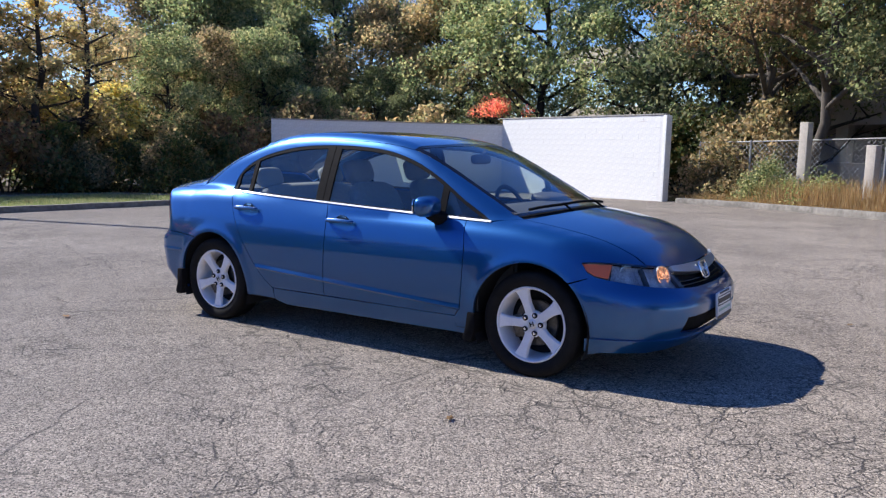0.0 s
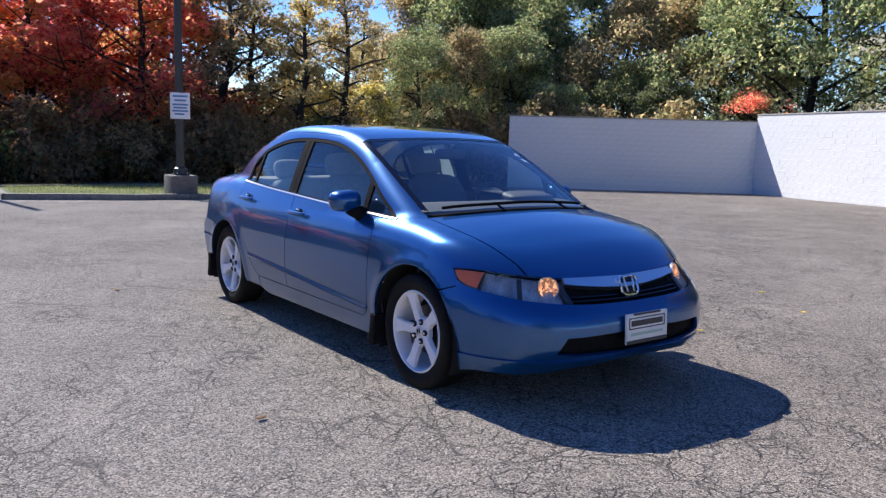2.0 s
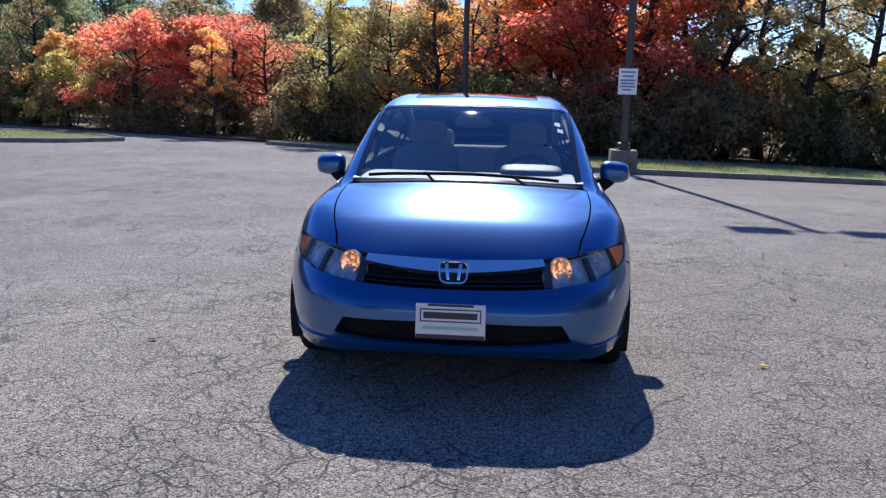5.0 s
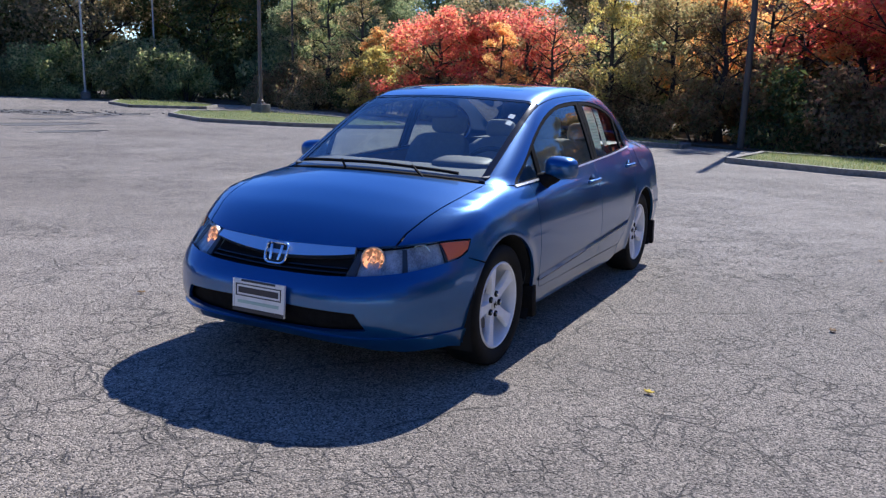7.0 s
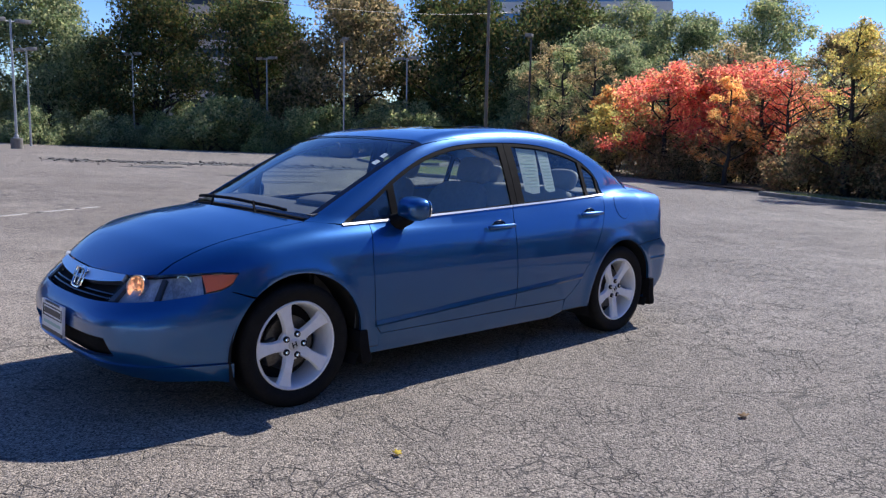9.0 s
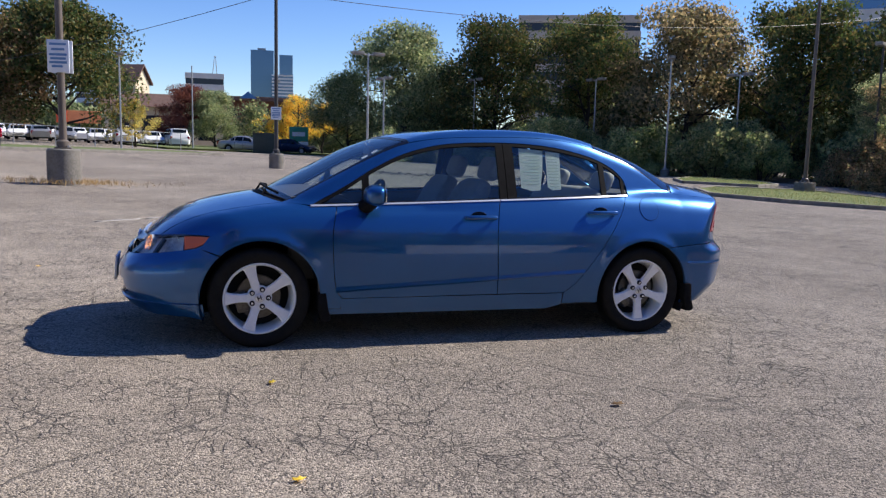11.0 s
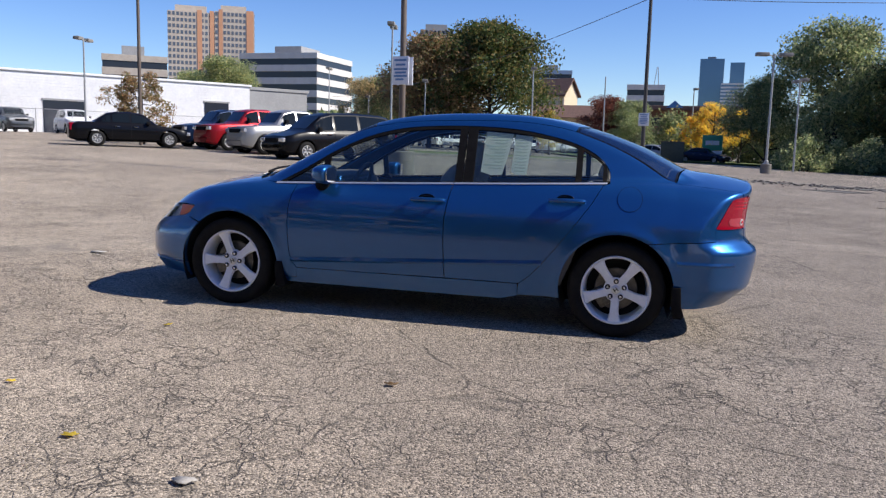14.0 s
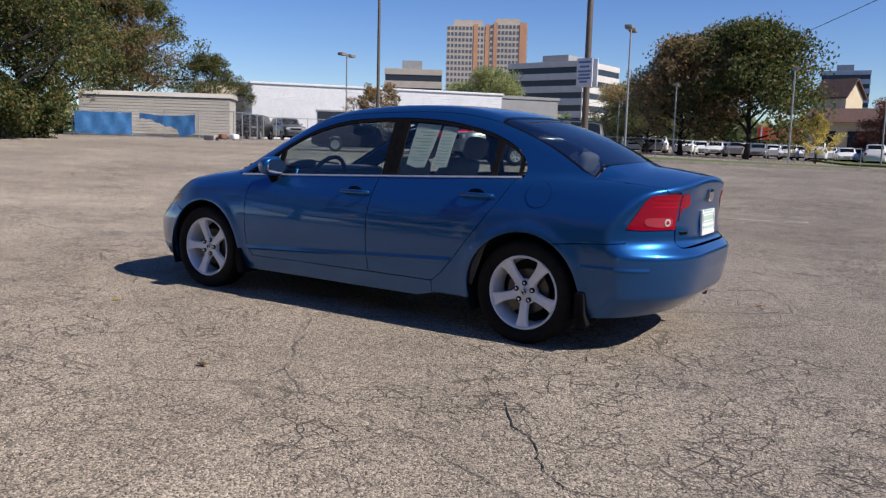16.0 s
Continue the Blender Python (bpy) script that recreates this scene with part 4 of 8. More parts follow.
def sign(parent, z0, z1, w, yaw, depth=0.03, off=0.09, both=False):
    for q in ((0, 180) if both else (0,)):
        m = Matrix.Rotation(radians(yaw + q), 4, "Z")
        s = part("sign", box_bm(off, -w / 2, z0, off + depth, w / 2, z1, 0.006), SIGN_WHITE, parent, "white notice with illegible blue print", m=m)
        h = z1 - z0
        for k, (u0, u1, top) in enumerate(((0.12, 0.88, 0.9), (0.2, 0.8, 0.74), (0.1, 0.9, 0.58), (0.15, 0.85, 0.46), (0.1, 0.9, 0.34), (0.2, 0.7, 0.22))):
            part("print_bar", box_bm(off + depth + 0.001, -w / 2 + u0 * w, z0 + (top - 0.07) * h, off + depth + 0.004, -w / 2 + u1 * w, z0 + top * h), SIGN_BLUE, s, smooth=False)


def street_lamp(x, y, height, mat, base_h=0.75, base_r=0.30, heads=0, head_yaw=0, r=0.075, label="", square=False, signs=None, z=None):
    p = empty("street_lamp", Matrix.Translation((x, y, float(ground_z(x, y)) if z is None else z)), label, "street lamp", "lot lamps")
    if base_h:
        if square:
            part("base", box_bm(-base_r, -base_r, -0.3, base_r, base_r, base_h, 0.03), BASE_CONC, p, "square stained concrete base")
        else:
            part("base", lathe_bm([(0.0, -0.3), (base_r * 1.02, -0.3), (base_r, base_h - 0.03), (base_r - 0.03, base_h), (0.0, base_h)], 28), BASE_CONC, p, "round stained concrete base")
        part("foot_plate", box_bm(-0.17, -0.17, base_h, 0.17, 0.17, base_h + 0.03, 0.006), mat, p)
        for a in range(4):
            part("anchor_bolt", lathe_bm([(0.0, 0.0), (0.018, 0.0), (0.018, 0.05), (0.0, 0.05)], 6), GALV, p, m=Matrix.Translation((0.12 * (1 if a & 1 else -1), 0.12 * (1 if a & 2 else -1), base_h + 0.03)))
        part("collar", lathe_bm([(r * 1.7, base_h + 0.03), (r * 1.6, base_h + 0.16), (r, base_h + 0.20)], 20), mat, p)
    part("pole", lathe_bm([(r, base_h - 0.02), (r * 0.72, height), (0.0, height)], 16), mat, p)
    for k in range(heads):
        a = radians(head_yaw + 180 * k)
        arm = Vector((math.cos(a), math.sin(a), 0))
        part("arm", tube_bm([Vector((0, 0, height - 0.12)), arm * 0.45 + Vector((0, 0, height - 0.05))], 0.035, 8), mat, p)
        part("lamp_head", box_bm(0.32, -0.20, height - 0.14, 1.02, 0.20, height + 0.06, 0.03), LAMP_HEAD, p, "boxy flood lamp head", m=Matrix.Rotation(a, 4, "Z"))
    for s in signs or ():
        sign(p, *s)
    return p


street_lamp(4.24, -13.95, 9.6, POLE_BROWN, 0.80, 0.35, 0, label="tall brown lamp post on round concrete base", r=0.085, signs=[(2.46, 3.16, 0.46, 78, 0.03, 0.10, True)])
street_lamp(-2.06, -28.14, 9.4, POLE_DARK, 0.62, 0.30, 0, label="tall dark lamp post on round concrete base", r=0.085, signs=[(2.0, 2.52, 0.42, 80)])
street_lamp(-24.75, -23.20, 9.0, POLE_BROWN, 0.50, 0.32, 2, 20, label="lamp post on square base in grass island", r=0.09, square=True)
street_lamp(-30.06, -42.12, 8.0, GALV, 0.45, 0.30, 2, 60, label="double-headed lamp post on concrete base")
street_lamp(-9.26, -42.89, 6.7, GALV, 0.55, 0.30, 2, 10, label="double-headed lamp post on concrete base")
street_lamp(-15.10, 3.12, 10.2, POLE_DARK, 0.58, 0.32, 2, 90, label="dark lamp post with notice on square base", r=0.10, square=True, signs=[(1.95, 2.58, 0.46, -8)])
for x, y, h, hd in ((-12.31, -51.15, 6.0, 2), (-22.3, -59.4, 7.2, 2), (-29.61, -51.60, 7.2, 2), (-35.07, -41.29, 7.2, 2), (12.28, -40.23, 7.4, 2), (15.7, -62.1, 5.8, 2), (23.5, -70.4, 4.7, 2), (30.7, -78.5, 8.0, 2), (34.20, -41.98, 6.4, 2), (5.53, -54.21, 6.4, 1), (-7.8, -79.0, 7.2, 1), (0.6, -66.0, 7.0, 0)):
    street_lamp(x, y, h, GALV, 0.0, 0.2, hd, 100, 0.07, label="slender street lamp beyond the lot")
street_lamp(20.20, -26.90, 10.0, POLE_BROWN, 0.0, 0.2, 0, 0, 0.085, label="tall plain brown pole beside parked cars")
street_lamp(-22.60, -1.36, 10.0, POLE_DARK, 0.0, 0.2, 0, 0, 0.11, label="dark wooden utility pole among trees")
street_lamp(-35.32, -29.70, 8.0, POLE_DARK, 0.0, 0.2, 1, 30, 0.08, label="dark lamp post before the thicket")

# overhead cable past the tall pole
def hang(a, b, sag, n=24):
    a, b = Vector(a), Vector(b)
    return [a.lerp(b, i / n) - Vector((0, 0, sag * 4 * (i / n) * (1 - i / n))) for i in range(n + 1)]
tagged(part("overhead_cable", tube_bm(hang((-2.06, -28.14, 7.25), (26.9, -69.6, 5.6), 0.9), 0.014, 5), POLE_DARK), "thin dark overhead cable", "cable")
tagged(part("overhead_cable", tube_bm(hang((-2.06, -28.14, 7.25), (-57.9, -44.1, 13.5), 1.6), 0.014, 5), POLE_DARK), "thin dark overhead cable", "cable")

# ---- other vehicles ----
DARK_GLASS = material("dark_car_glass", (0.008, 0.011, 0.012), 0.08, 0.0, Specular_IOR_Level=0.35)


def paint(name, c, metal=0.3):
    return material(name, c, 0.35, metal, Coat_Weight=0.25, Coat_Roughness=0.08, Specular_IOR_Level=0.12)


PAINTS = {"black": paint("black_paint", (0.004, 0.004, 0.005), 0.0), "silver": paint("silver_paint", (0.36, 0.36, 0.35), 0.6), "white": paint("white_paint", (0.72, 0.72, 0.72), 0.0), "red": paint("red_paint", (0.28, 0.012, 0.018)), "navy": paint("navy_paint", (0.010, 0.022, 0.055)), "grey": paint("grey_paint", (0.10, 0.105, 0.11), 0.5), "sand": paint("sand_paint", (0.30, 0.26, 0.20), 0.5)}
# half profiles by fraction of length from the nose: (u, belt height, roof height)
BODIES = {
    "sedan": dict(L=4.75, W=1.80, wheel=0.32, axles=(0.19, 0.78), rows=[(0.0, 0.55, 0), (0.03, 0.70, 0), (0.15, 0.82, 0), (0.27, 0.90, 0), (0.29, 0.92, 0.94), (0.40, 0.94, 1.33), (0.50, 0.95, 1.42), (0.62, 0.96, 1.41), (0.70, 0.97, 1.33), (0.80, 0.98, 1.02), (0.81, 0.98, 0), (0.93, 0.97, 0), (1.0, 0.85, 0)], win=((0.345, 0.50), (0.515, 0.655), (0.67, 0.735))),
    "minivan": dict(L=5.1, W=1.95, wheel=0.34, axles=(0.19, 0.79), rows=[(0.0, 0.60, 0), (0.03, 0.85, 0), (0.12, 0.98, 0), (0.18, 1.03, 0), (0.20, 1.05, 1.08), (0.33, 1.06, 1.62), (0.42, 1.07, 1.74), (0.60, 1.07, 1.77), (0.85, 1.07, 1.74), (0.93, 1.07, 1.66), (0.97, 1.06, 1.15), (0.98, 1.05, 0), (1.0, 0.75, 0)], win=((0.27, 0.415), (0.435, 0.63), (0.655, 0.90))),
    "suv": dict(L=4.9, W=1.95, wheel=0.37, axles=(0.18, 0.79), rows=[(0.0, 0.70, 0), (0.02, 1.00, 0), (0.14, 1.10, 0), (0.26, 1.14, 0), (0.28, 1.15, 1.18), (0.37, 1.15, 1.70), (0.46, 1.15, 1.80), (0.65, 1.15, 1.81), (0.88, 1.15, 1.77), (0.96, 1.13, 1.30), (0.97, 1.12, 0), (1.0, 0.85, 0)], win=((0.335, 0.48), (0.50, 0.66), (0.68, 0.90))),
    "pickup": dict(L=5.4, W=1.98, wheel=0.38, axles=(0.17, 0.78), rows=[(0.0, 0.75, 0), (0.02, 1.08, 0), (0.14, 1.15, 0), (0.25, 1.18, 0), (0.27, 1.19, 1.22), (0.35, 1.20, 1.74), (0.42, 1.20, 1.84), (0.55, 1.20, 1.84), (0.60, 1.20, 1.74), (0.63, 1.20, 1.22), (0.64, 1.18, 0), (0.99, 1.18, 0), (1.0, 0.80, 0)], win=((0.325, 0.44), (0.455, 0.585))),
}
SIMPLE_WHEELS = {}
DULL_ALLOY = varied("dull_alloy", (0.28, 0.28, 0.28), (0.38, 0.38, 0.38), 12, 0.5, 0.05)


def simple_wheel(r):
    if r not in SIMPLE_WHEELS:
        def mesh_of(bm, mat):
            me = bpy.data.meshes.new("wheel_piece")
            bm.to_mesh(me)
            bm.free()
            me.materials.append(mat)
            me.shade_smooth()
            return me
        t = mesh_of(lathe_bm([(r * 0.62, -0.09), (r * 0.9, -0.10), (r, -0.06), (r, 0.06), (r * 0.9, 0.10), (r * 0.62, 0.09)], 28, "Y"), RUBBER)
        bm = lathe_bm([(0.0, 0.05), (r * 0.2, 0.055), (r * 0.22, 0.02), (r * 0.5, 0.02), (r * 0.55, 0.085), (r * 0.63, 0.088), (r * 0.63, 0.0)], 28, "Y")
        for k in range(6):
            box_bm(-0.028, 0.02, r * 0.12, 0.028, 0.075, r * 0.58, bm=bm, m=Matrix.Rotation(k * math.pi / 3, 4, "Y"))
        SIMPLE_WHEELS[r] = (t, mesh_of(bm, DULL_ALLOY))
    return SIMPLE_WHEELS[r]


VEHICLES = {}


def build_vehicle(kind):
    """Mesh data of one plain vehicle: nose towards +x, wheels on z = 0."""
    B = BODIES[kind]
    L, W, wr = B["L"], B["W"] / 2, B["wheel"]
    us = np.array([r[0] for r in B["rows"]])
    belt_, roof_ = np.array([r[1] for r in B["rows"]]), np.array([max(r[2], r[1] + 0.0) for r in B["rows"]])
    st = np.unique(np.concatenate([us, np.linspace(0, 1, 45)]))
    bz, rz = np.interp(st, us, belt_), np.interp(st, us, roof_)
    verts, faces = [], []
    secs = []
    def plan(u):
        return W * (1 - 0.30 * np.clip((0.09 - u) / 0.09, 0, 1) ** 2.2 - 0.20 * np.clip((u - 0.93) / 0.07, 0, 1) ** 2.2)
    def at(u, t):
        """Side of the cabin: t from the belt (0) to the roof line (1)."""
        w, b, r = plan(u), float(np.interp(u, us, belt_)), float(np.interp(u, us, roof_))
        return L / 2 - u * L, w * 0.93 + (w * 0.74 - w * 0.93) * t, b + (r - 0.05 - b) * t
    for u, b, r in zip(st, bz, rz):
        w, x = plan(u), L / 2 - u * L
        lift = r - b
        zb = 0.24 + 0.10 * (np.clip((0.06 - u) / 0.06, 0, 1) + np.clip((u - 0.95) / 0.05, 0, 1))
        half = [(w * 0.80, zb), (w * 0.97, zb + 0.06), (w, zb + 0.22), (w, b * 0.72), (w * 0.985, b - 0.06), (w * 0.93, b), (w * (0.93 - 0.19 * min(1, lift / 0.25)), max(r - 0.05, b)), (w * 0.60, r + 0.012), (0, r + 0.03)]
        # wheel arches: raise the lower edge
        for k, ax in enumerate(B["axles"]):
            d = abs(u - ax) * L
            if d < wr + 0.07:
                top = wr + math.sqrt(max((wr + 0.07) ** 2 - d * d, 0))
                half = [(yy, max(zz, top)) if j < 4 else (yy, max(zz, min(top, zz + 0.3))) for j, (yy, zz) in enumerate(half)]
        secs.append([(x, yy, zz) for yy, zz in half] + [(x, -yy, zz) for yy, zz in half[-2::-1]])
    n = len(secs[0])
    for s in secs:
        verts += s
    for i in range(len(secs) - 1):
        for j in range(n - 1):
            a = i * n + j
            faces.append((a, a + 1, a + n + 1, a + n))
    faces.append(tuple(range(n))[::-1])
    faces.append(tuple(range((len(secs) - 1) * n, len(secs) * n)))
    body = mesh_from("body", verts, faces, PAINTS["black"])
    body.set_sharp_from_angle(angle=radians(40))
    panes = []
    for k, (u0, u1) in enumerate(B["win"]):
        for s in (1, -1):
            q = []
            for u in np.linspace(u0, u1, 8):
                q.append([Vector(at(u, t)) for t in (0.08, 0.5, 0.93)])
            v, f = [], []
            for a in q:
                v += [(p.x, s * (p.y + 0.008), p.z) for p in a]
            for i in range(7):
                for j in range(2):
                    c = i * 3 + j
                    f.append((c, c + 1, c + 4, c + 3) if s > 0 else (c, c + 3, c + 4, c + 1))
            panes.append(("side_window", mesh_from("side_window", v, f, DARK_GLASS)))
    first = next(i for i, r in enumerate(B["rows"]) if r[2] > 0)
    last = max(i for i, r in enumerate(B["rows"]) if r[2] > 0)
    for name, ua, ub in (("windscreen", B["rows"][first][0] + 0.012, B["rows"][first + 1][0] - 0.005), ("rear_glass", B["rows"][last][0] - 0.012, B["rows"][last - 1][0] + 0.008)):
        v, f = [], []
        for u in np.linspace(ua, ub, 5):
            w, r = plan(u), float(np.interp(u, us, roof_))
            for y in np.linspace(-0.64, 0.64, 7):
                v.append((L / 2 - u * L, y * w, r + 0.036 - 0.02 * abs(y)))
        for i in range(4):
            for j in range(6):
                c = i * 7 + j
                f.append((c, c + 1, c + 8, c + 7) if name == "rear_glass" else (c, c + 7, c + 8, c + 1))
        panes.append((name, mesh_from(name, v, f, DARK_GLASS)))
    bm_f = []
    nose, tail = B["rows"][1], B["rows"][-2]
    for s in (1, -1):
        bm_f.append(("headlamp", box_bm(L / 2 - 0.20, s * W * 0.70 - 0.17, nose[1] - 0.20, L / 2 - 0.03, s * W * 0.70 + 0.15, nose[1] - 0.05, 0.03), LENS_WHITE))
        bm_f.append(("tail_lamp", box_bm(-L / 2 + 0.03, s * W * 0.80 - 0.10, tail[1] - 0.34, -L / 2 + 0.22, s * W * 0.80 + 0.10, tail[1] - 0.04, 0.03), RED_LENS))
        bm_f.append(("wing_mirror", box_bm(L / 2 - (B["win"][0][0] + 0.02) * L - 0.07, s * (W + 0.02) - 0.07, nose[1] + 0.22, L / 2 - (B["win"][0][0] + 0.02) * L + 0.07, s * (W + 0.02) + 0.07, nose[1] + 0.36, 0.03), BLACK_TRIM))
    bm_f.append(("grille", box_bm(L / 2 - 0.10, -W * 0.45, nose[1] - 0.22, L / 2 - 0.005, W * 0.45, nose[1] - 0.06, 0.02), BLACK_TRIM))
    bm_f.append(("underbody", box_bm(-L / 2 + 0.3, -W * 0.75, 0.20, L / 2 - 0.3, W * 0.75, 0.55, 0.02), SHELL))
    for i, (u0, u1) in enumerate(B["win"][:2]):
        for s in (1, -1):
            x0, x1 = L / 2 - u0 * L, L / 2 - u1 * L
            bm_f.append(("door_handle", box_bm(x1 + 0.08, s * (W + 0.008) - 0.014, nose[1] + 0.02 + 0.08, x1 + 0.28, s * (W + 0.008) + 0.014, nose[1] + 0.05 + 0.08, 0.006), CHROME))
            bm_f.append(("door_seam", box_bm(x1 - 0.03, s * W - 0.006, 0.36, x1 - 0.018, s * W + 0.003, nose[1] + 0.16), SHELL))
    extra = []
    for name, bm, mat in bm_f:
        me = bpy.data.meshes.new(name)
        bm.to_mesh(me)
        bm.free()
        me.materials.append(mat)
        extra.append((name, me))
    VEHICLES[kind] = (body, panes + extra)


LENS_WHITE = material("clear_lamp_glass", (0.55, 0.56, 0.58), 0.12, 0.5, Coat_Weight=1.0)


def vehicle(kind, x, y, yaw, colour, label, group="", name=None):
    if kind not in VEHICLES:
        build_vehicle(kind)
    body, rest = VEHICLES[kind]
    B = BODIES[kind]
    top = empty(name or {"suv": "suv", "pickup": "pickup_truck"}.get(kind, kind), Matrix.Translation((x, y, float(ground_z(x, y)))) @ Matrix.Rotation(radians(yaw), 4, "Z"), label, "car" if kind != "pickup" else "truck", group)
    b = put("body", body, top)
    b.material_slots[0].link = "OBJECT"
    b.material_slots[0].material = PAINTS[colour]
    for nm, me in rest:
        put(nm, me, top)
    tyre, rim = simple_wheel(B["wheel"])
    for ax in B["axles"]:
        for s in (1, -1):
            w = empty("wheel", Matrix.Translation((B["L"] / 2 - ax * B["L"], s * (B["W"] / 2 - 0.10), B["wheel"])) @ Matrix.Rotation(0 if s > 0 else math.pi, 4, "Z"))
            w.parent = top
            put("tyre", tyre, w)
            put("rim", rim, w)
    return top


vehicle("minivan", 9.64, -23.16, 53, "black", "black minivan parked at the lot edge")
vehicle("pickup", 12.58, -26.37, 53, "silver", "pale silver pickup truck parked beside minivan")
vehicle("pickup", 15.18, -28.29, 53, "red", "dark red pickup truck parked in a row")
vehicle("suv", 17.66, -30.11, 53, "navy", "dark blue suv parked in a row")
vehicle("sedan", 19.08, -24.39, -140, "black", "black saloon parked beside tall pole")
vehicle("sedan", -4.00, -68.98, 160, "silver", "silver sedan parked far across the lot")
vehicle("sedan", -8.52, -72.53, 148, "navy", "dark blue sedan parked far across the lot")
CAR_RNG = np.random.default_rng(9)
for row, (y0, n) in enumerate(((-76.5, 14), (-83.0, 14))):
    for k in range(n):
        u = k / (n - 1)
        x, y = 33.0 - 31.0 * u + CAR_RNG.normal() * 0.25, y0 + 0.3 - 2.0 * u + 0.4 * CAR_RNG.normal()
        col = ["white", "silver", "white", "black", "white", "sand", "silver", "white"][int(CAR_RNG.integers(8))]
        vehicle(["sedan", "suv", "sedan", "sedan"][int(CAR_RNG.integers(4))], x, y, 100 + 180 * int(CAR_RNG.integers(2)) + 3 * CAR_RNG.normal(), col, {"white": "white car", "silver": "silver car", "grey": "grey car", "black": "black car", "sand": "sand-coloured car", "navy": "dark blue car"}[col] + " parked in a crowded row", "dealer car rows", name="parked_car")
for x, y, yaw, col in ((42.9, -45.1, 150, "grey"), (39.4, -47.6, 140, "white"), (36.5, -50.6, 130, "silver"), (29.2, -57.2, 140, "black"), (26.2, -59.2, 140, "white")):
    vehicle("suv", x, y, yaw, col, "parked car in front of the white shed", "shed cars", name="parked_car")
drape("lawn", [(13.46, -34.42), (6.66, -40.50), (-0.73, -47.22), (1.12, -50.99), (8.73, -45.87), (17.51, -40.28), (24.47, -42.23), (20.91, -36.27)], GRASS_SOIL, 0.12, "grass strip before the parked car rows", "lawn", 1.2)
kerb([(20.91, -36.07), (13.45, -34.22), (6.65, -40.30), (-0.93, -47.13)], "pale concrete kerb before grass strip")
drape("lawn", [(2.6, -62.0), (-5.2, -67.1), (-14.6, -71.3), (-20.4, -84.4), (-4.2, -96.1), (7.4, -79.9)], GRASS_SOIL, 0.15, "grassy bank beyond the lot", "lawn", 2.5)

# ---- buildings ----
METAL_WHITE = varied("white_metal_siding", (0.60, 0.61, 0.63), (0.72, 0.73, 0.74), 0.6, 0.5, 0.1)
GREY_WALL = varied("grey_render", (0.24, 0.245, 0.25), (0.31, 0.315, 0.32), 0.8, 0.8, 0.1)
CREAM = varied("cream_stucco", (0.58, 0.48, 0.32), (0.68, 0.57, 0.40), 0.9, 0.85, 0.1)
PALE_CONC = varied("pale_concrete_panel", (0.52, 0.49, 0.45), (0.64, 0.61, 0.57), 0.5, 0.8, 0.1)
TAN = varied("tan_concrete", (0.36, 0.31, 0.26), (0.46, 0.41, 0.35), 0.4, 0.85, 0.1)
APART = varied("beige_apartment_wall", (0.42, 0.36, 0.30), (0.50, 0.44, 0.37), 0.4, 0.85, 0.0)
APART_GLASS = material("grey_apartment_window", (0.10, 0.12, 0.15), 0.2, 0.0)
BRICK = varied("red_brown_brick", (0.16, 0.075, 0.05), (0.26, 0.12, 0.08), 1.5, 0.85, 0.2)
ORANGE_PANEL = varied("orange_panel", (0.46, 0.23, 0.13), (0.54, 0.28, 0.16), 0.3, 0.7, 0.0)
ROOF_BROWN = varied("brown_shingle", (0.09, 0.05, 0.04), (0.16, 0.095, 0.075), 3, 0.9, 0.3)
WIN_DARK = material("dark_window", (0.025, 0.030, 0.042), 0.12, 0.0, Specular_IOR_Level=0.3)
WIN_BLUE = material("blue_curtain_wall", (0.10, 0.17, 0.25), 0.10, 0.5)
PALE_BLUE = varied("pale_blue_panel", (0.24, 0.32, 0.42), (0.32, 0.40, 0.50), 0.3, 0.3, 0.0)
TARP = varied("blue_tarpaulin", (0.03, 0.12, 0.30), (0.06, 0.20, 0.42), 2.5, 0.45, 0.5, bump_dist=0.05)
ORANGE_BOARD = varied("orange_board", (0.62, 0.20, 0.08), (0.70, 0.26, 0.11), 1.0, 0.6, 0.0)
ORANGE_BOX = material("orange_red_board", (0.75, 0.10, 0.03), 0.5)


def site(name, x, y, yaw, label, z=None, category="building"):
    return empty(name, Matrix.Translation((x, y, float(ground_z(x, y)) if z is None else z)) @ Matrix.Rotation(radians(yaw), 4, "Z"), label, category)


def facing(x, y):
    """Yaw that turns a building's -y side towards the lot."""
    return math.degrees(math.atan2(y, x)) - 90


def banded(name, x, y, w, d, h, storeys, mat, label, yaw=None, glass=WIN_DARK, base=0.0, roofbox=True):
    """An office block with alternating window bands."""
    b = site(name, x, y, facing(x, y) if yaw is None else yaw, label)
    part("wall", box_bm(-w / 2 + 0.3, -d / 2 + 0.3, base - 3, w / 2 - 0.3, d / 2 - 0.3, h - 0.2), GREY_WALL, b, smooth=False)
    fh = (h - base) / storeys
    for k in range(storeys):
        z = base + k * fh
        part("spandrel", box_bm(-w / 2, -d / 2, z, w / 2, d / 2, z + fh * 0.52, 0.05), mat, b, smooth=False)
        part("window_band", box_bm(-w / 2 + 0.2, -d / 2 + 0.2, z + fh * 0.52, w / 2 - 0.2, d / 2 - 0.2, z + fh), glass, b, smooth=False)
    part("roof", box_bm(-w / 2, -d / 2, h, w / 2, d / 2, h + fh * 0.45, 0.05), mat, b, smooth=False)
    if roofbox:
        part("plant_room", box_bm(-w * 0.2, -d * 0.2, h + fh * 0.45, w * 0.15, d * 0.3, h + fh * 1.2, 0.05), GREY_WALL, b, smooth=False)
    return b


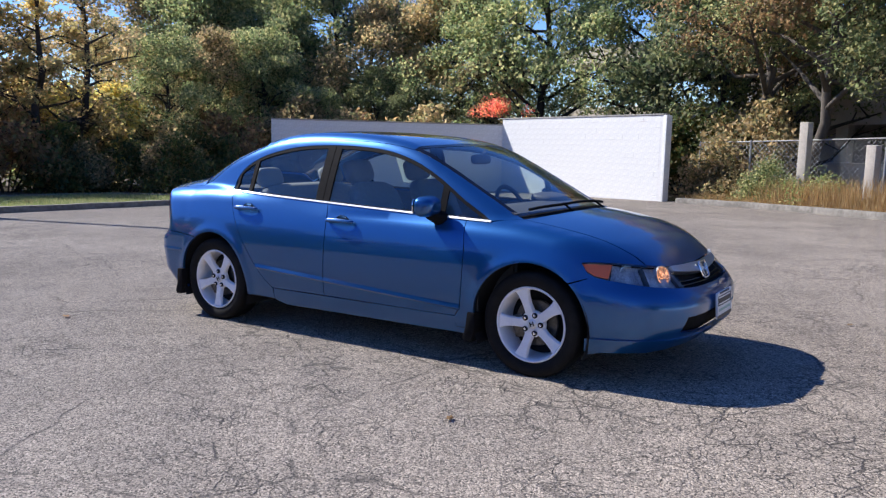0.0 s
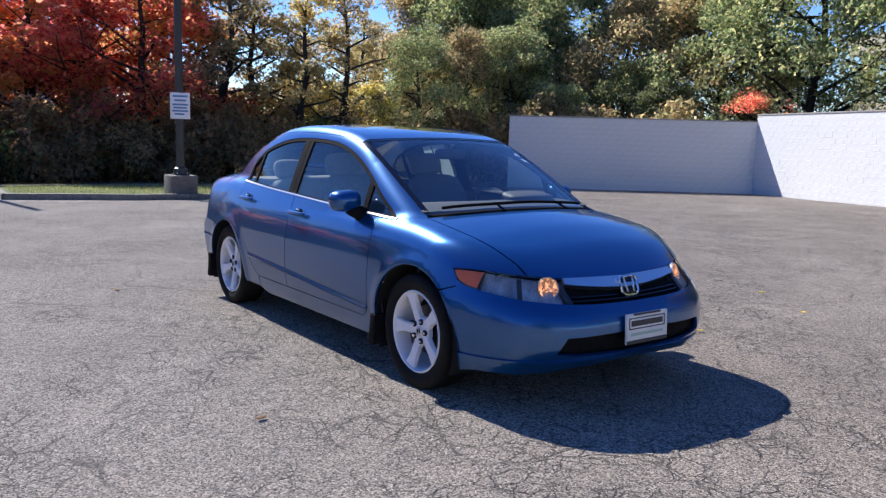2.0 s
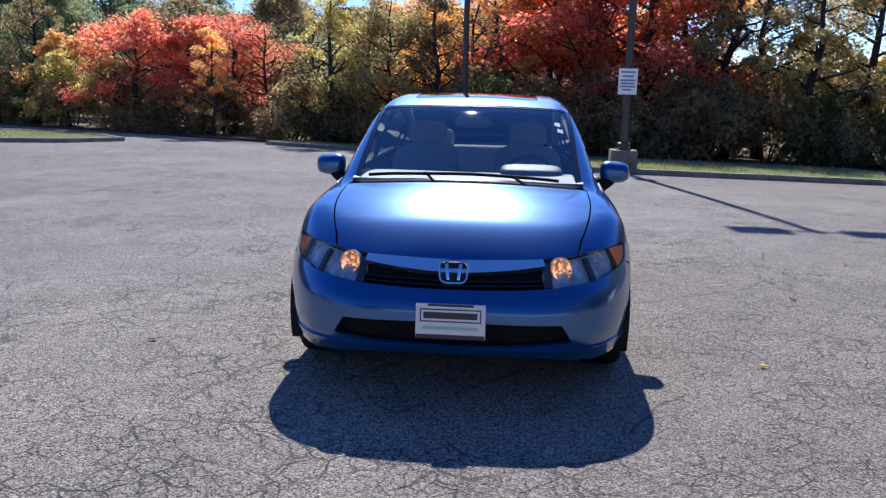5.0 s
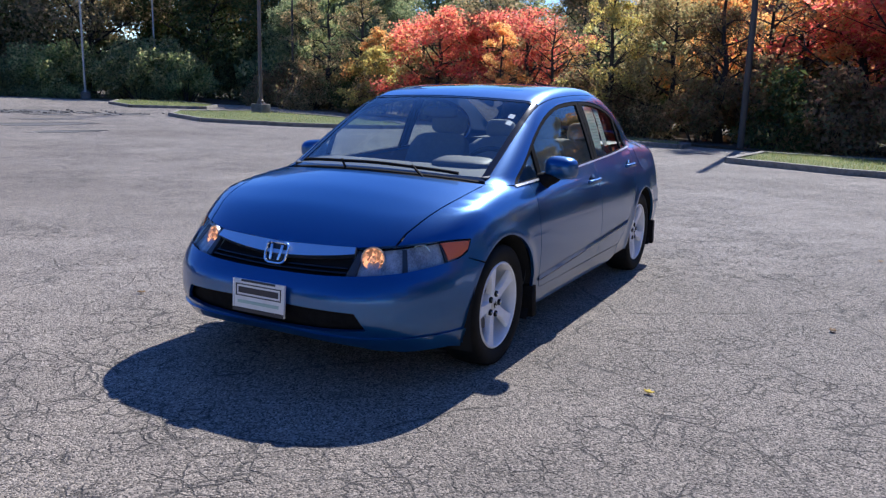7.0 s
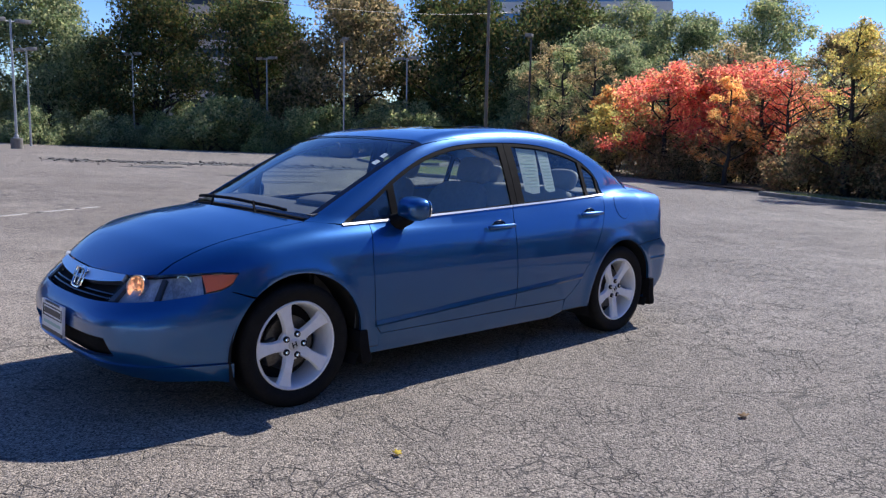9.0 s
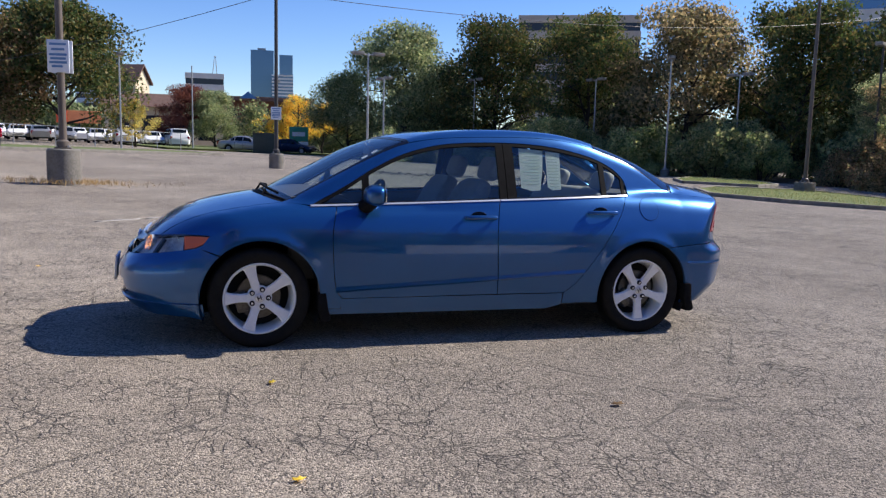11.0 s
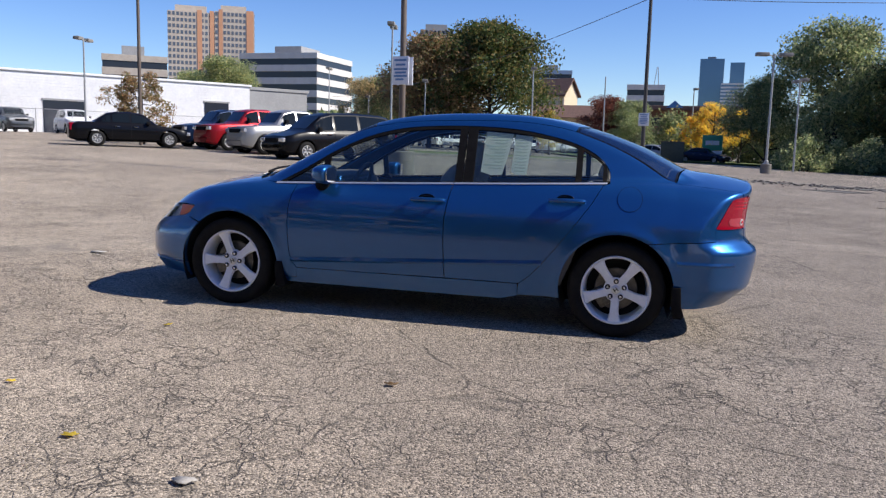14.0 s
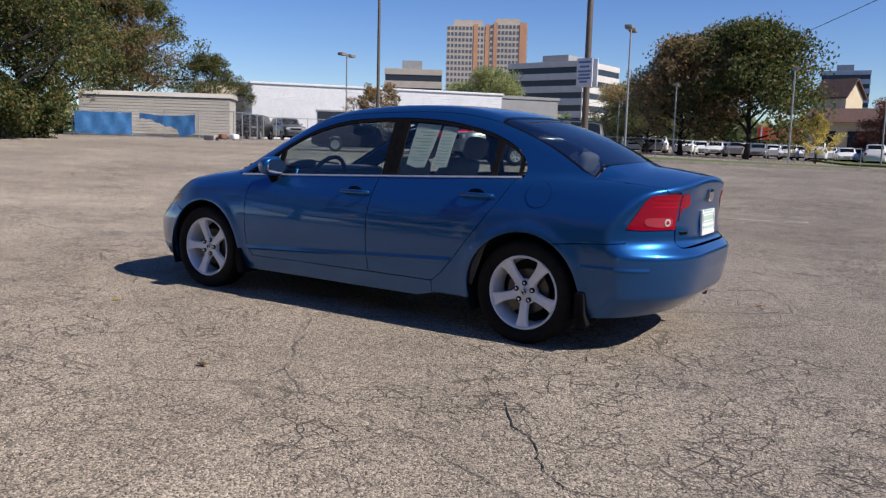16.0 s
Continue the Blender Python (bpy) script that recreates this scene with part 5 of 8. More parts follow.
def gridded(name, x, y, w, d, h, storeys, bays, mat, label, yaw=None, accent=None, balcony=False):
    """A tower with a window in every bay of every storey."""
    b = site(name, x, y, facing(x, y) if yaw is None else yaw, label)
    part("wall", box_bm(-w / 2, -d / 2, -5, w / 2, d / 2, h), mat, b, smooth=False)
    part("roof", box_bm(-w * 0.35, -d * 0.35, h, w * 0.3, d * 0.35, h + 3.5), mat, b, smooth=False)
    fh, bw = h / storeys, w / bays
    gl, bal = bmesh.new(), bmesh.new()
    for s in range(storeys):
        for k in range(bays):
            x0, z0 = -w / 2 + k * bw, s * fh
            box_bm(x0 + bw * 0.2, -d / 2 - 0.12, z0 + fh * 0.3, x0 + bw * 0.8, -d / 2 + 0.2, z0 + fh * 0.85, bm=gl)
            if balcony and k % 3 == 0:
                box_bm(x0, -d / 2 - 1.4, z0, x0 + bw, -d / 2, z0 + 0.9, bm=bal)
        for k in range(max(2, bays // 2)):
            bd = d / max(2, bays // 2)
            for q in (-1, 1):
                box_bm(q * w / 2 - 0.12, -d / 2 + k * bd + bd * 0.2, s * fh + fh * 0.3, q * w / 2 + 0.12, -d / 2 + k * bd + bd * 0.8, s * fh + fh * 0.85, bm=gl)
    tagged(part("window", gl, APART_GLASS if mat is APART else WIN_DARK, b, smooth=False), kind="stuff")
    if balcony:
        tagged(part("balcony", bal, GREY_WALL, b, smooth=False), kind="stuff")
    else:
        bal.free()
    if accent:
        for u0, u1 in accent:
            part("panel", box_bm(-w / 2 + u0 * w, -d / 2 - 0.25, 2, -w / 2 + u1 * w, -d / 2 + 0.1, h + 1), ORANGE_PANEL, b, smooth=False)
    return b


banded("office_building", 95.9, -223.8, 25, 24, 21.5, 6, PALE_CONC, "pale office building with dark window bands", yaw=facing(94.9, -224.8) - 28)
gridded("apartment_tower", 224.3, -387.0, 24, 22, 61, 20, 12, APART, "tall grey and orange apartment tower", accent=[(0.60, 0.70), (0.86, 0.95)])
gridded("apartment_tower", 205.2, -397.1, 20, 22, 62, 20, 10, APART, "tall grey and orange apartment tower", accent=[(0.10, 0.20), (0.80, 0.98)])
banded("office_building", 143.2, -212.5, 18, 16, 20, 5, TAN, "low brown office building on the skyline", glass=WIN_DARK)
gridded("office_tower", 114.4, -482.3, 20, 18, 64, 18, 8, GREY_WALL, "dark grey office tower behind trees")
banded("glass_building", 30.9, -344.5, 17, 16, 28, 8, PALE_BLUE, "blue glass office building on the skyline", glass=WIN_DARK)
banded("glass_tower", -85.8, -891.8, 24, 24, 88, 24, WIN_BLUE, "tall pale blue glass tower", glass=WIN_BLUE)
banded("glass_tower", -105.0, -872.2, 22, 24, 62, 18, PALE_CONC, "tall pale blue glass tower", glass=WIN_BLUE, roofbox=False)
banded("glass_tower", -110.7, -888.3, 14, 22, 84, 22, WIN_BLUE, "tall pale blue glass tower", glass=WIN_BLUE, roofbox=False)
banded("office_building", -91.0, -173.4, 28, 20, 30, 8, TAN, "tan office building behind the oak row", glass=WIN_DARK, roofbox=False)
banded("office_building", -117.8, -92.2, 34, 24, 34, 9, PALE_CONC, "banded office building behind the oak row", glass=WIN_BLUE, roofbox=False)
banded("office_building", -7.5, -294.2, 13, 12, 20, 5, PALE_CONC, "low white building far along the street", roofbox=False)
mast = site("radio_mast", -11.2, -293.8, 0, "thin lattice mast on a far roof", 22.5, "mast")
for a in range(3):
    part("mast_leg", tube_bm([(1.2 * math.cos(a * 2.1), 0.8 * math.sin(a * 2.1), 0), (0.2 * math.cos(a * 2.1), 0.2 * math.sin(a * 2.1), 8)], 0.12, 5), GALV, mast)

vehicle("suv", 40.92, -39.27, 120, "black", "dark parked car behind the fence", "shed cars", name="parked_car")
end_wall = site("cream_building", 55.4, -52.6, facing(55.4, -52.6), "cream wall of a building behind shed")
part("wall", box_bm(-4.5, 0, -1, 3.0, 6, 5.2), CREAM, end_wall, smooth=False)
part("roof", box_bm(-4.7, -0.2, 5.2, 3.2, 6.2, 5.4), GREY_WALL, end_wall, smooth=False)
# long white shed with ribbed siding
sx, sy, ex, ey = 49.99, -48.19, 34.70, -67.49
slen = math.hypot(ex - sx, ey - sy)
shed = empty("shed", Matrix.Translation((sx, sy, 1.15)) @ Matrix.Rotation(math.atan2(ey - sy, ex - sx), 4, "Z"), "long white metal-sided shed with dark doorway", "shed")
part("wall", box_bm(0, 0.15, -1.5, slen, 18, 5.15), METAL_WHITE, shed, smooth=False)
for k in range(25):
    part("siding", box_bm(0, 0.11, -1.0 + 0.24 * k, slen, 0.16, -1.0 + 0.24 * k + 0.228, 0.01), METAL_WHITE, shed, smooth=False)
part("roof", box_bm(-0.2, 0.0, 5.15, slen + 0.2, 18.2, 5.35, 0.04), METAL_WHITE, shed, smooth=False)
for d0, d1, dz in ((5.98, 9.25, 2.9), (20.02, 22.40, 3.44)):
    part("doorway", box_bm(d0, 0.05, -1.0, d1, 0.2, dz), WIN_DARK, shed, smooth=False)
    part("lintel", box_bm(d0 - 0.1, 0.02, dz, d1 + 0.1, 0.2, dz + 0.15), GREY_WALL, shed, smooth=False)
annex = empty("annex", Matrix.Translation((ex, ey, 1.15)) @ Matrix.Rotation(math.atan2(ey - sy, ex - sx), 4, "Z"), "flat-roofed grey workshop joined to shed", "building")
part("wall", box_bm(0.05, 0.4, -1.5, 6.5, 16, 4.9), GREY_WALL, annex, smooth=False)
part("roof", box_bm(0.05, 0.3, 4.9, 6.7, 16, 5.2, 0.03), GREY_WALL, annex, smooth=False)
part("door", box_bm(1.0, 0.3, -1.0, 4.2, 0.42, 1.8), METAL_WHITE, annex, smooth=False)

# trailer behind a fence hung with tarpaulins
tx, ty, ux, uy = 44.65, -27.35, 37.95, -32.72
tlen = math.hypot(ux - tx, uy - ty) + 1.0
trailer = empty("trailer", Matrix.Translation((tx, ty, 1.05)) @ Matrix.Rotation(math.atan2(uy - ty, ux - tx), 4, "Z"), "weathered white ribbed site trailer", "trailer")
SIDING = varied("weathered_siding", (0.36, 0.33, 0.28), (0.50, 0.46, 0.40), 1.2, 0.8, 0.2, stretch=(0.3, 0.3, 2))
part("body", box_bm(0, 0.06, 0.3, tlen, 3.0, 2.9), SIDING, trailer, smooth=False)
for k in range(12):
    part("siding", box_bm(0, 0.0, 0.4 + 0.2 * k, tlen, 0.07, 0.4 + 0.2 * k + 0.17, 0.015), SIDING, trailer, smooth=False)
bm = prism_bm([(-0.1, 2.85), (3.1, 2.85), (2.6, 3.15), (0.4, 3.15)], -0.15, tlen + 0.15, axis="x")
part("roof", bm, SIDING, trailer, smooth=False)
part("skirting", box_bm(0, 0.1, -0.6, tlen, 2.9, 0.3), GREY_WALL, trailer, smooth=False)


def wire_fence(name, line, high, label, post_gap=2.6, mesh=0.16):
    """Chain-link fence: posts, top rail and crossed wires."""
    f = empty(name, Matrix.Identity(4), label, "fence")
    pts = []
    for a, b in zip(line, line[1:]):
        a, b = np.array(a, float), np.array(b, float)
        n = max(1, int(round(np.linalg.norm(b - a) / post_gap)))
        pts += [a + (b - a) * i / n for i in range(n)]
    pts.append(np.array(line[-1], float))
    zs = [float(ground_z(*p)) for p in pts]
    for p, z in zip(pts, zs):
        part("post", tube_bm([(p[0], p[1], z - 0.2), (p[0], p[1], z + high + 0.05)], 0.03, 8), GALV, f)
    for (a, za), (b, zb) in zip(zip(pts, zs), zip(pts[1:], zs[1:])):
        part("top_rail", tube_bm([(a[0], a[1], za + high), (b[0], b[1], zb + high)], 0.02, 6), GALV, f)
    bm = bmesh.new()
    for (a, za), (b, zb) in zip(zip(pts, zs), zip(pts[1:], zs[1:])):
        ln = np.linalg.norm(b - a)
        for d in (1, -1):
            s = -high
            while mesh and s < ln:
                u0, u1 = max(s, 0), min(s + high, ln)
                z0, z1 = u0 - s, u1 - s
                if d < 0:
                    z0, z1 = high - z0, high - z1
                if u1 > u0 + 0.01:
                    p0, p1 = a + (b - a) * u0 / ln, a + (b - a) * u1 / ln
                    tube_bm([(p0[0], p0[1], za + 0.03 + z0), (p1[0], p1[1], za + 0.03 + z1)], 0.0035, 3, bm, caps=False)
                s += mesh
    if mesh:
        tagged(part("wire_mesh", bm, GALV, f, smooth=False), kind="stuff")
    return f


wire_fence("chain_link_fence", [(41.53, -24.78), (37.69, -28.45), (33.23, -29.94), (38.31, -37.68), (43.33, -40.65), (32.6, -54.6)], 1.75, "galvanised chain-link fence round the yard", mesh=0.22)
wire_fence("chain_link_fence", [(-4.33, 21.66), (-0.83, 20.21), (1.26, 19.08), (5.74, 16.92), (10.22, 14.85)], 1.9, "chain-link fence before the concrete deck", 2.2)
wire_fence("rail_fence", [(24.66, -53.20), (14.80, -54.29), (5.00, -57.92), (1.6, -60.5)], 1.3, "thin rail fence before parked car rows", mesh=0)
for p, q, sag in (((41.33, -24.68), (38.97, -26.96), 0.08), ((38.67, -27.25), (35.61, -28.94), 0.45)):
    bm = bmesh.new()
    rng = np.random.default_rng(3)
    n = 60
    grid = []
    for i in range(n + 1):
        u = i / n
        x, y = p[0] + (q[0] - p[0]) * u, p[1] + (q[1] - p[1]) * u
        z = float(ground_z(x, y))
        torn = max(0.0, 0.72 - 0.95 * u * u + 0.05 * math.sin(11 * u) + 0.03 * math.sin(37 * u)) if u < 0.72 else max(0.0, 0.16 * (u - 0.82) / 0.18)
        torn = (torn if u < 0.68 else torn * max(0.0, (0.72 - u) / 0.04) if u < 0.72 else torn) if sag > 0.3 else 0.02 * math.sin(9 * u)
        col = []
        for j in range(13):
            v = torn + (1 - torn) * j / 12
            drop = sag * math.sin(math.pi * u) * v
            col.append(bm.verts.new((x - 0.10 + 0.03 * math.sin(19 * u + 4 * v), y - 0.05 + 0.03 * math.sin(23 * u - 3 * v), z + 0.16 + (1.34 - 0.25 * drop) * v + 0.01 * rng.normal())))
        grid.append(col)
    for i in range(n):
        for j in range(12):
            bm.faces.new((grid[i][j], grid[i + 1][j], grid[i + 1][j + 1], grid[i][j + 1]))
    t = part("tarpaulin", bm, TARP, smooth=False)
    t.modifiers.new("cloth", "SOLIDIFY").thickness = 0.012
    tagged(t, "torn blue tarpaulin hung on the fence", "tarpaulin")
for k, (x, y, mat) in enumerate(((33.8, -29.6, BRICK), (33.2, -30.0, WHITE_PLASTIC), (34.6, -29.4, CONCRETE))):
    bm = cushion(0.5, 0.4, 0.35) if k < 2 else box_bm(-0.45, -0.2, -0.3, 0.45, 0.2, 0.05, 0.06)
    tagged(part("rubble_sack" if k < 2 else "concrete_lump", bm, mat, m=Matrix.Translation((x, y, float(ground_z(x, y)) + 0.25))), ("red rubble sack by the fence", "white rubble sack by the fence", "broken concrete lump by the fence")[k], "debris")

# restaurant with gable, brown roof and porch; brick motel with stairs
rest = site("restaurant", 6.7, -99.9, facing(6.7, -99.9), "cream restaurant with brown gabled roof")
turn = Matrix.Translation((-0.8, 1.2, 0)) @ Matrix.Rotation(radians(58), 4, "Z")
part("wall", box_bm(-1.6, -2.0, -1, 1.6, 2.0, 7.2), CREAM, rest, smooth=False, m=turn)
part("roof", prism_bm([(-1.95, 7.0), (0.0, 9.2), (1.95, 7.0), (1.95, 7.2), (0.0, 9.42), (-1.95, 7.2)], -2.35, 2.35), ROOF_BROWN, rest, smooth=False, m=turn)
part("gable", prism_bm([(-1.6, 7.2), (1.6, 7.2), (0.0, 9.0)], -2.0, 2.0), CREAM, rest, smooth=False, m=turn)
part("wing", box_bm(-3.6, -4.0, -1, 10.0, -1.0, 4.2), CREAM, rest, smooth=False)
part("porch_roof", prism_bm([(-4.9, 4.2), (-0.2, 4.2), (-1.2, 5.8), (-2.8, 5.8)], -3.9, 10.3, axis="x"), ROOF_BROWN, rest, smooth=False)
for k in range(4):
    part("porch_window", box_bm(-2.6 + 3.2 * k, -4.05, 0.4, -0.6 + 3.2 * k, -3.95, 3.2), WIN_DARK, rest, smooth=False)
motel = site("motel", -8.2, -118.2, facing(-8.2, -118.2), "two-storey brick motel with outside stairs")
part("wall", box_bm(-7, 0, -1, 9, 8, 6.6), BRICK, motel, smooth=False)
part("roof", box_bm(-7.6, -2.2, 6.6, 9.6, 8.6, 7.2, 0.05), ROOF_BROWN, motel, smooth=False)
part("walkway", box_bm(-7, -1.8, 3.1, 9, 0, 3.35), PALE_CONC, motel, smooth=False)
part("railing", box_bm(-7, -1.8, 3.35, 9, -1.72, 4.3), BRICK, motel, smooth=False)
for k in range(6):
    part("column", box_bm(-6.8 + 3 * k, -1.9, -1, -6.4 + 3 * k, -1.5, 6.6), BRICK, motel, smooth=False)
    for z in (0.4, 3.8):
        part("window", box_bm(-5.9 + 2.6 * k, -0.06, z, -4.3 + 2.6 * k, 0.02, z + 1.7), WIN_DARK, motel, smooth=False)
for k in range(12):
    part("step", box_bm(1.0 + 0.3 * k, -3.0, -0.6 + 0.32 * k, 1.35 + 0.3 * k, -1.9, -0.5 + 0.32 * k), PALE_CONC, motel, smooth=False)
part("canopy", prism_bm([(-1.2, 6.9), (1.2, 6.9), (0, 7.9)], -2.6, -0.4), TARP, motel, smooth=False)
ob_ = site("roadside_board", 11.7, -87.8, facing(11.7, -87.8), "orange and red board behind parked cars", category="sign")
part("board", box_bm(-1.1, -0.15, 1.9, 2.2, 0.15, 3.2, 0.03), ORANGE_BOARD, ob_, smooth=False)
part("panel", box_bm(-2.2, -0.18, 1.9, -1.12, 0.18, 3.3, 0.03), ORANGE_BOX, ob_, smooth=False)
part("stripe", box_bm(-1.85, -0.2, 1.95, -1.7, -0.182, 3.25), SIGN_WHITE, ob_, smooth=False)
for x in (-1.9, 0.0, 1.9):
    part("leg", box_bm(x - 0.08, -0.08, -0.3, x + 0.08, 0.08, 1.9), POLE_DARK, ob_, smooth=False)
tr_ = site("utility_box", -5.7, -66.1, facing(-5.7, -66.1), "dark green utility cabinet on grass", category="utility box")
part("body", box_bm(-1.3, -0.6, 0, 0.6, 0.6, 1.7, 0.04), varied("dark_green_metal", (0.02, 0.03, 0.022), (0.035, 0.05, 0.035), 4, 0.6, 0.1), tr_)
part("lid", box_bm(-1.35, -0.65, 1.7, 0.65, 0.65, 1.78, 0.02), POLE_DARK, tr_)
gs = site("roadside_sign", -9.2, -72.2, facing(-9.2, -72.2), "green and white roadside sign", category="sign")
part("board", box_bm(-0.9, -0.1, 1.2, 0.9, 0.1, 2.6, 0.03), varied("green_board", (0.02, 0.22, 0.14), (0.03, 0.28, 0.18), 3, 0.5, 0), gs)
part("panel", box_bm(-0.9, -0.12, 0.2, 0.9, 0.08, 1.18, 0.03), SIGN_WHITE, gs)
part("print_bar", box_bm(-0.6, -0.13, 1.7, 0.6, -0.11, 2.1), SIGN_WHITE, gs, smooth=False)

# long brick building beyond the autumn trees
hall = site("brick_building", -54.0, 2.0, 90, "long red-brown brick building behind autumn trees")
part("wall", box_bm(-15, 0, -2, 9, 14, 8.0), BRICK, hall, smooth=False)
part("roof", box_bm(-15.4, -0.4, 8.0, 9.4, 14.4, 8.5, 0.05), ROOF_BROWN, hall, smooth=False)
part("band", box_bm(-15.05, -0.06, 3.7, 9.05, -0.005, 4.1), PALE_CONC, hall, smooth=False)
for k in range(7):
    for z in (0.9, 4.9):
        win = part("window", box_bm(-14.0 + 3.4 * k, -0.09, z, -11.8 + 3.4 * k, -0.01, z + 2.0), WIN_DARK, hall, smooth=False)
        part("sill", box_bm(-14.15 + 3.4 * k, -0.16, z - 0.14, -11.65 + 3.4 * k, -0.01, z - 0.02), PALE_CONC, win, smooth=False)

# concrete parking deck behind the fence
DECK_CONC = varied("pale_deck_concrete", (0.55, 0.49, 0.42), (0.68, 0.61, 0.53), 0.6, 0.85, 0.15)
deck = empty("parking_deck", Matrix.Translation((-3.10, 30.44, 0.2)) @ Matrix.Rotation(math.atan2(-2.8, 7.0), 4, "Z"), "weathered concrete parking deck with open sides", "parking deck")
for z0, z1, y in ((2.2, 3.2, 0.0), (5.4, 6.3, 0.0), (-0.5, 0.75, 0.1)):
    part("parapet", box_bm(-14, y, z0, 26, y + 0.3, z1, 0.03), DECK_CONC, deck, smooth=False)
for z in (2.2, 5.4):
    part("slab", box_bm(-14, 0.31, z, 26, 16, z + 0.3), DECK_CONC, deck, smooth=False)
part("back_wall", box_bm(-14, 15.9, -0.5, 26, 16.2, 6), GREY_WALL, deck, smooth=False)
for k in range(8):
    part("column", box_bm(-13.5 + 5 * k, 0.35, -0.5, -13.0 + 5 * k, 0.85, 6.2, 0.03), DECK_CONC, deck, smooth=False)
POST_CONC = varied("tan_post_concrete", (0.38, 0.34, 0.28), (0.55, 0.50, 0.42), 4, 0.9, 0.3)
for x, y, h in ((-0.84, 19.81, 2.4), (1.05, 18.29, 1.7)):
    tagged(part("concrete_post", box_bm(-0.13, -0.13, -0.3, 0.13, 0.13, h, 0.02), POST_CONC, m=Matrix.Translation((x, y, float(ground_z(x, y)))) @ Matrix.Rotation(radians(-24), 4, "Z")), "square weathered concrete post by the fence", "post")

# ---- small things on the asphalt ----
def lie(x, y, h=0.0):
    return Matrix.Translation((x, y, float(ground_z(x, y)) + h))
for k, (x, y, c) in enumerate(((1.36, 1.62, "gold"), (1.40, 2.9, "gold"), (-0.30, 2.33, "brown"), (1.39, -1.72, "brown"), (-2.30, -1.48, "brown"), (2.9, 3.2, "gold"), (-1.8, 3.3, "brown"), (0.7, 3.4, "gold"), (3.1, -2.6, "yellow"), (2.3, -2.9, "brown"), (-3.0, 2.6, "brown"), (2.7, 1.8, "brown"))):
    rng = np.random.default_rng(70 + k)
    s = 0.020 + 0.014 * rng.random()
    out = [(s * (1 + 0.25 * math.cos(5 * a)) * math.cos(a), 0.62 * s * (1 + 0.25 * math.cos(5 * a)) * math.sin(a)) for a in np.linspace(0, 2 * math.pi, 21)[:-1]]
    bm = bmesh.new()
    vs = [bm.verts.new((a, b, 0.012 + 0.35 * b * b / s + 0.15 * a * a / s)) for a, b in out]
    bm.faces.new(vs)
    bmesh.ops.triangulate(bm, faces=bm.faces)
    f = part("fallen_leaf", bm, LEAF[c], m=lie(x, y) @ Matrix.Rotation(rng.random() * 6, 4, "Z"))
    f.modifiers.new("leaf", "SOLIDIFY").thickness = 0.002
    tagged(f, "curled fallen leaf on the asphalt", "leaf", "fallen leaves")
RUBBLE = varied("broken_asphalt", (0.05, 0.048, 0.045), (0.11, 0.105, 0.10), 3, 0.95, 0.6, bump_dist=0.03)
rng = np.random.default_rng(77)
rubble_line = [(-6.45, -28.13), (-10.74, -26.99), (-14.22, -26.61), (-17.74, -24.79)]
def along(u):
    i = min(int(u), 2)
    return [rubble_line[i][q] + (rubble_line[i + 1][q] - rubble_line[i][q]) * (u - i) for q in (0, 1)]
for k in range(16):
    x, y = along(3 * (k + rng.random()) / 16)
    y += rng.normal() * 1.0
    r0 = 0.45 + 0.6 * rng.random()
    ring = [(x + r0 * (0.5 + 0.8 * rng.random()) * 1.5 * math.cos(a), y + r0 * (0.5 + 0.8 * rng.random()) * math.sin(a)) for a in np.linspace(0, 2 * math.pi, 15)[:-1]]
    drape("asphalt_patch", ring, RUBBLE, 0.005 + 0.0006 * k, "dark crumbling patch in the asphalt", "ground", 0.4)
for cx, cy, r0 in ((-9.93, -18.75, 1.3), (-8.68, -15.72, 0.8), (-12.32, -21.17, 0.9)):
    ring = [(cx + r0 * (0.6 + 0.6 * rng.random()) * 1.5 * math.cos(a), cy + r0 * (0.6 + 0.6 * rng.random()) * 0.55 * math.sin(a)) for a in np.linspace(0, 2 * math.pi, 19)[:-1]]
    drape("asphalt_patch", ring, RUBBLE, 0.005, "dark worn patch in the asphalt", "ground", 0.4)
bm = bmesh.new()
for k in range(420):
    x, y = (c + rng.normal() * 1.0 for c in along(rng.random() * 3))
    s = 0.02 + 0.06 * rng.random() ** 2
    r = bmesh.ops.create_icosphere(bm, subdivisions=1, radius=s)
    for v in r["verts"]:
        v.co = Vector((v.co.x * (1 + 0.4 * rng.normal()), v.co.y * (1 + 0.4 * rng.normal()), v.co.z * 0.6)) + Vector((x, y, float(ground_z(x, y)) + s * 0.3))
tagged(part("rubble", bm, RUBBLE), "broken dark asphalt rubble strip", "rubble", kind="stuff")
blades("weeds", lambda r, n: np.stack([4.24 + r.normal(size=n) * 0.9, -13.75 + r.normal(size=n) * 0.35], 1), 800, 0.08, LEAF["straw"], 90, "dry weeds round the lamp post base", "weeds", 0.8)

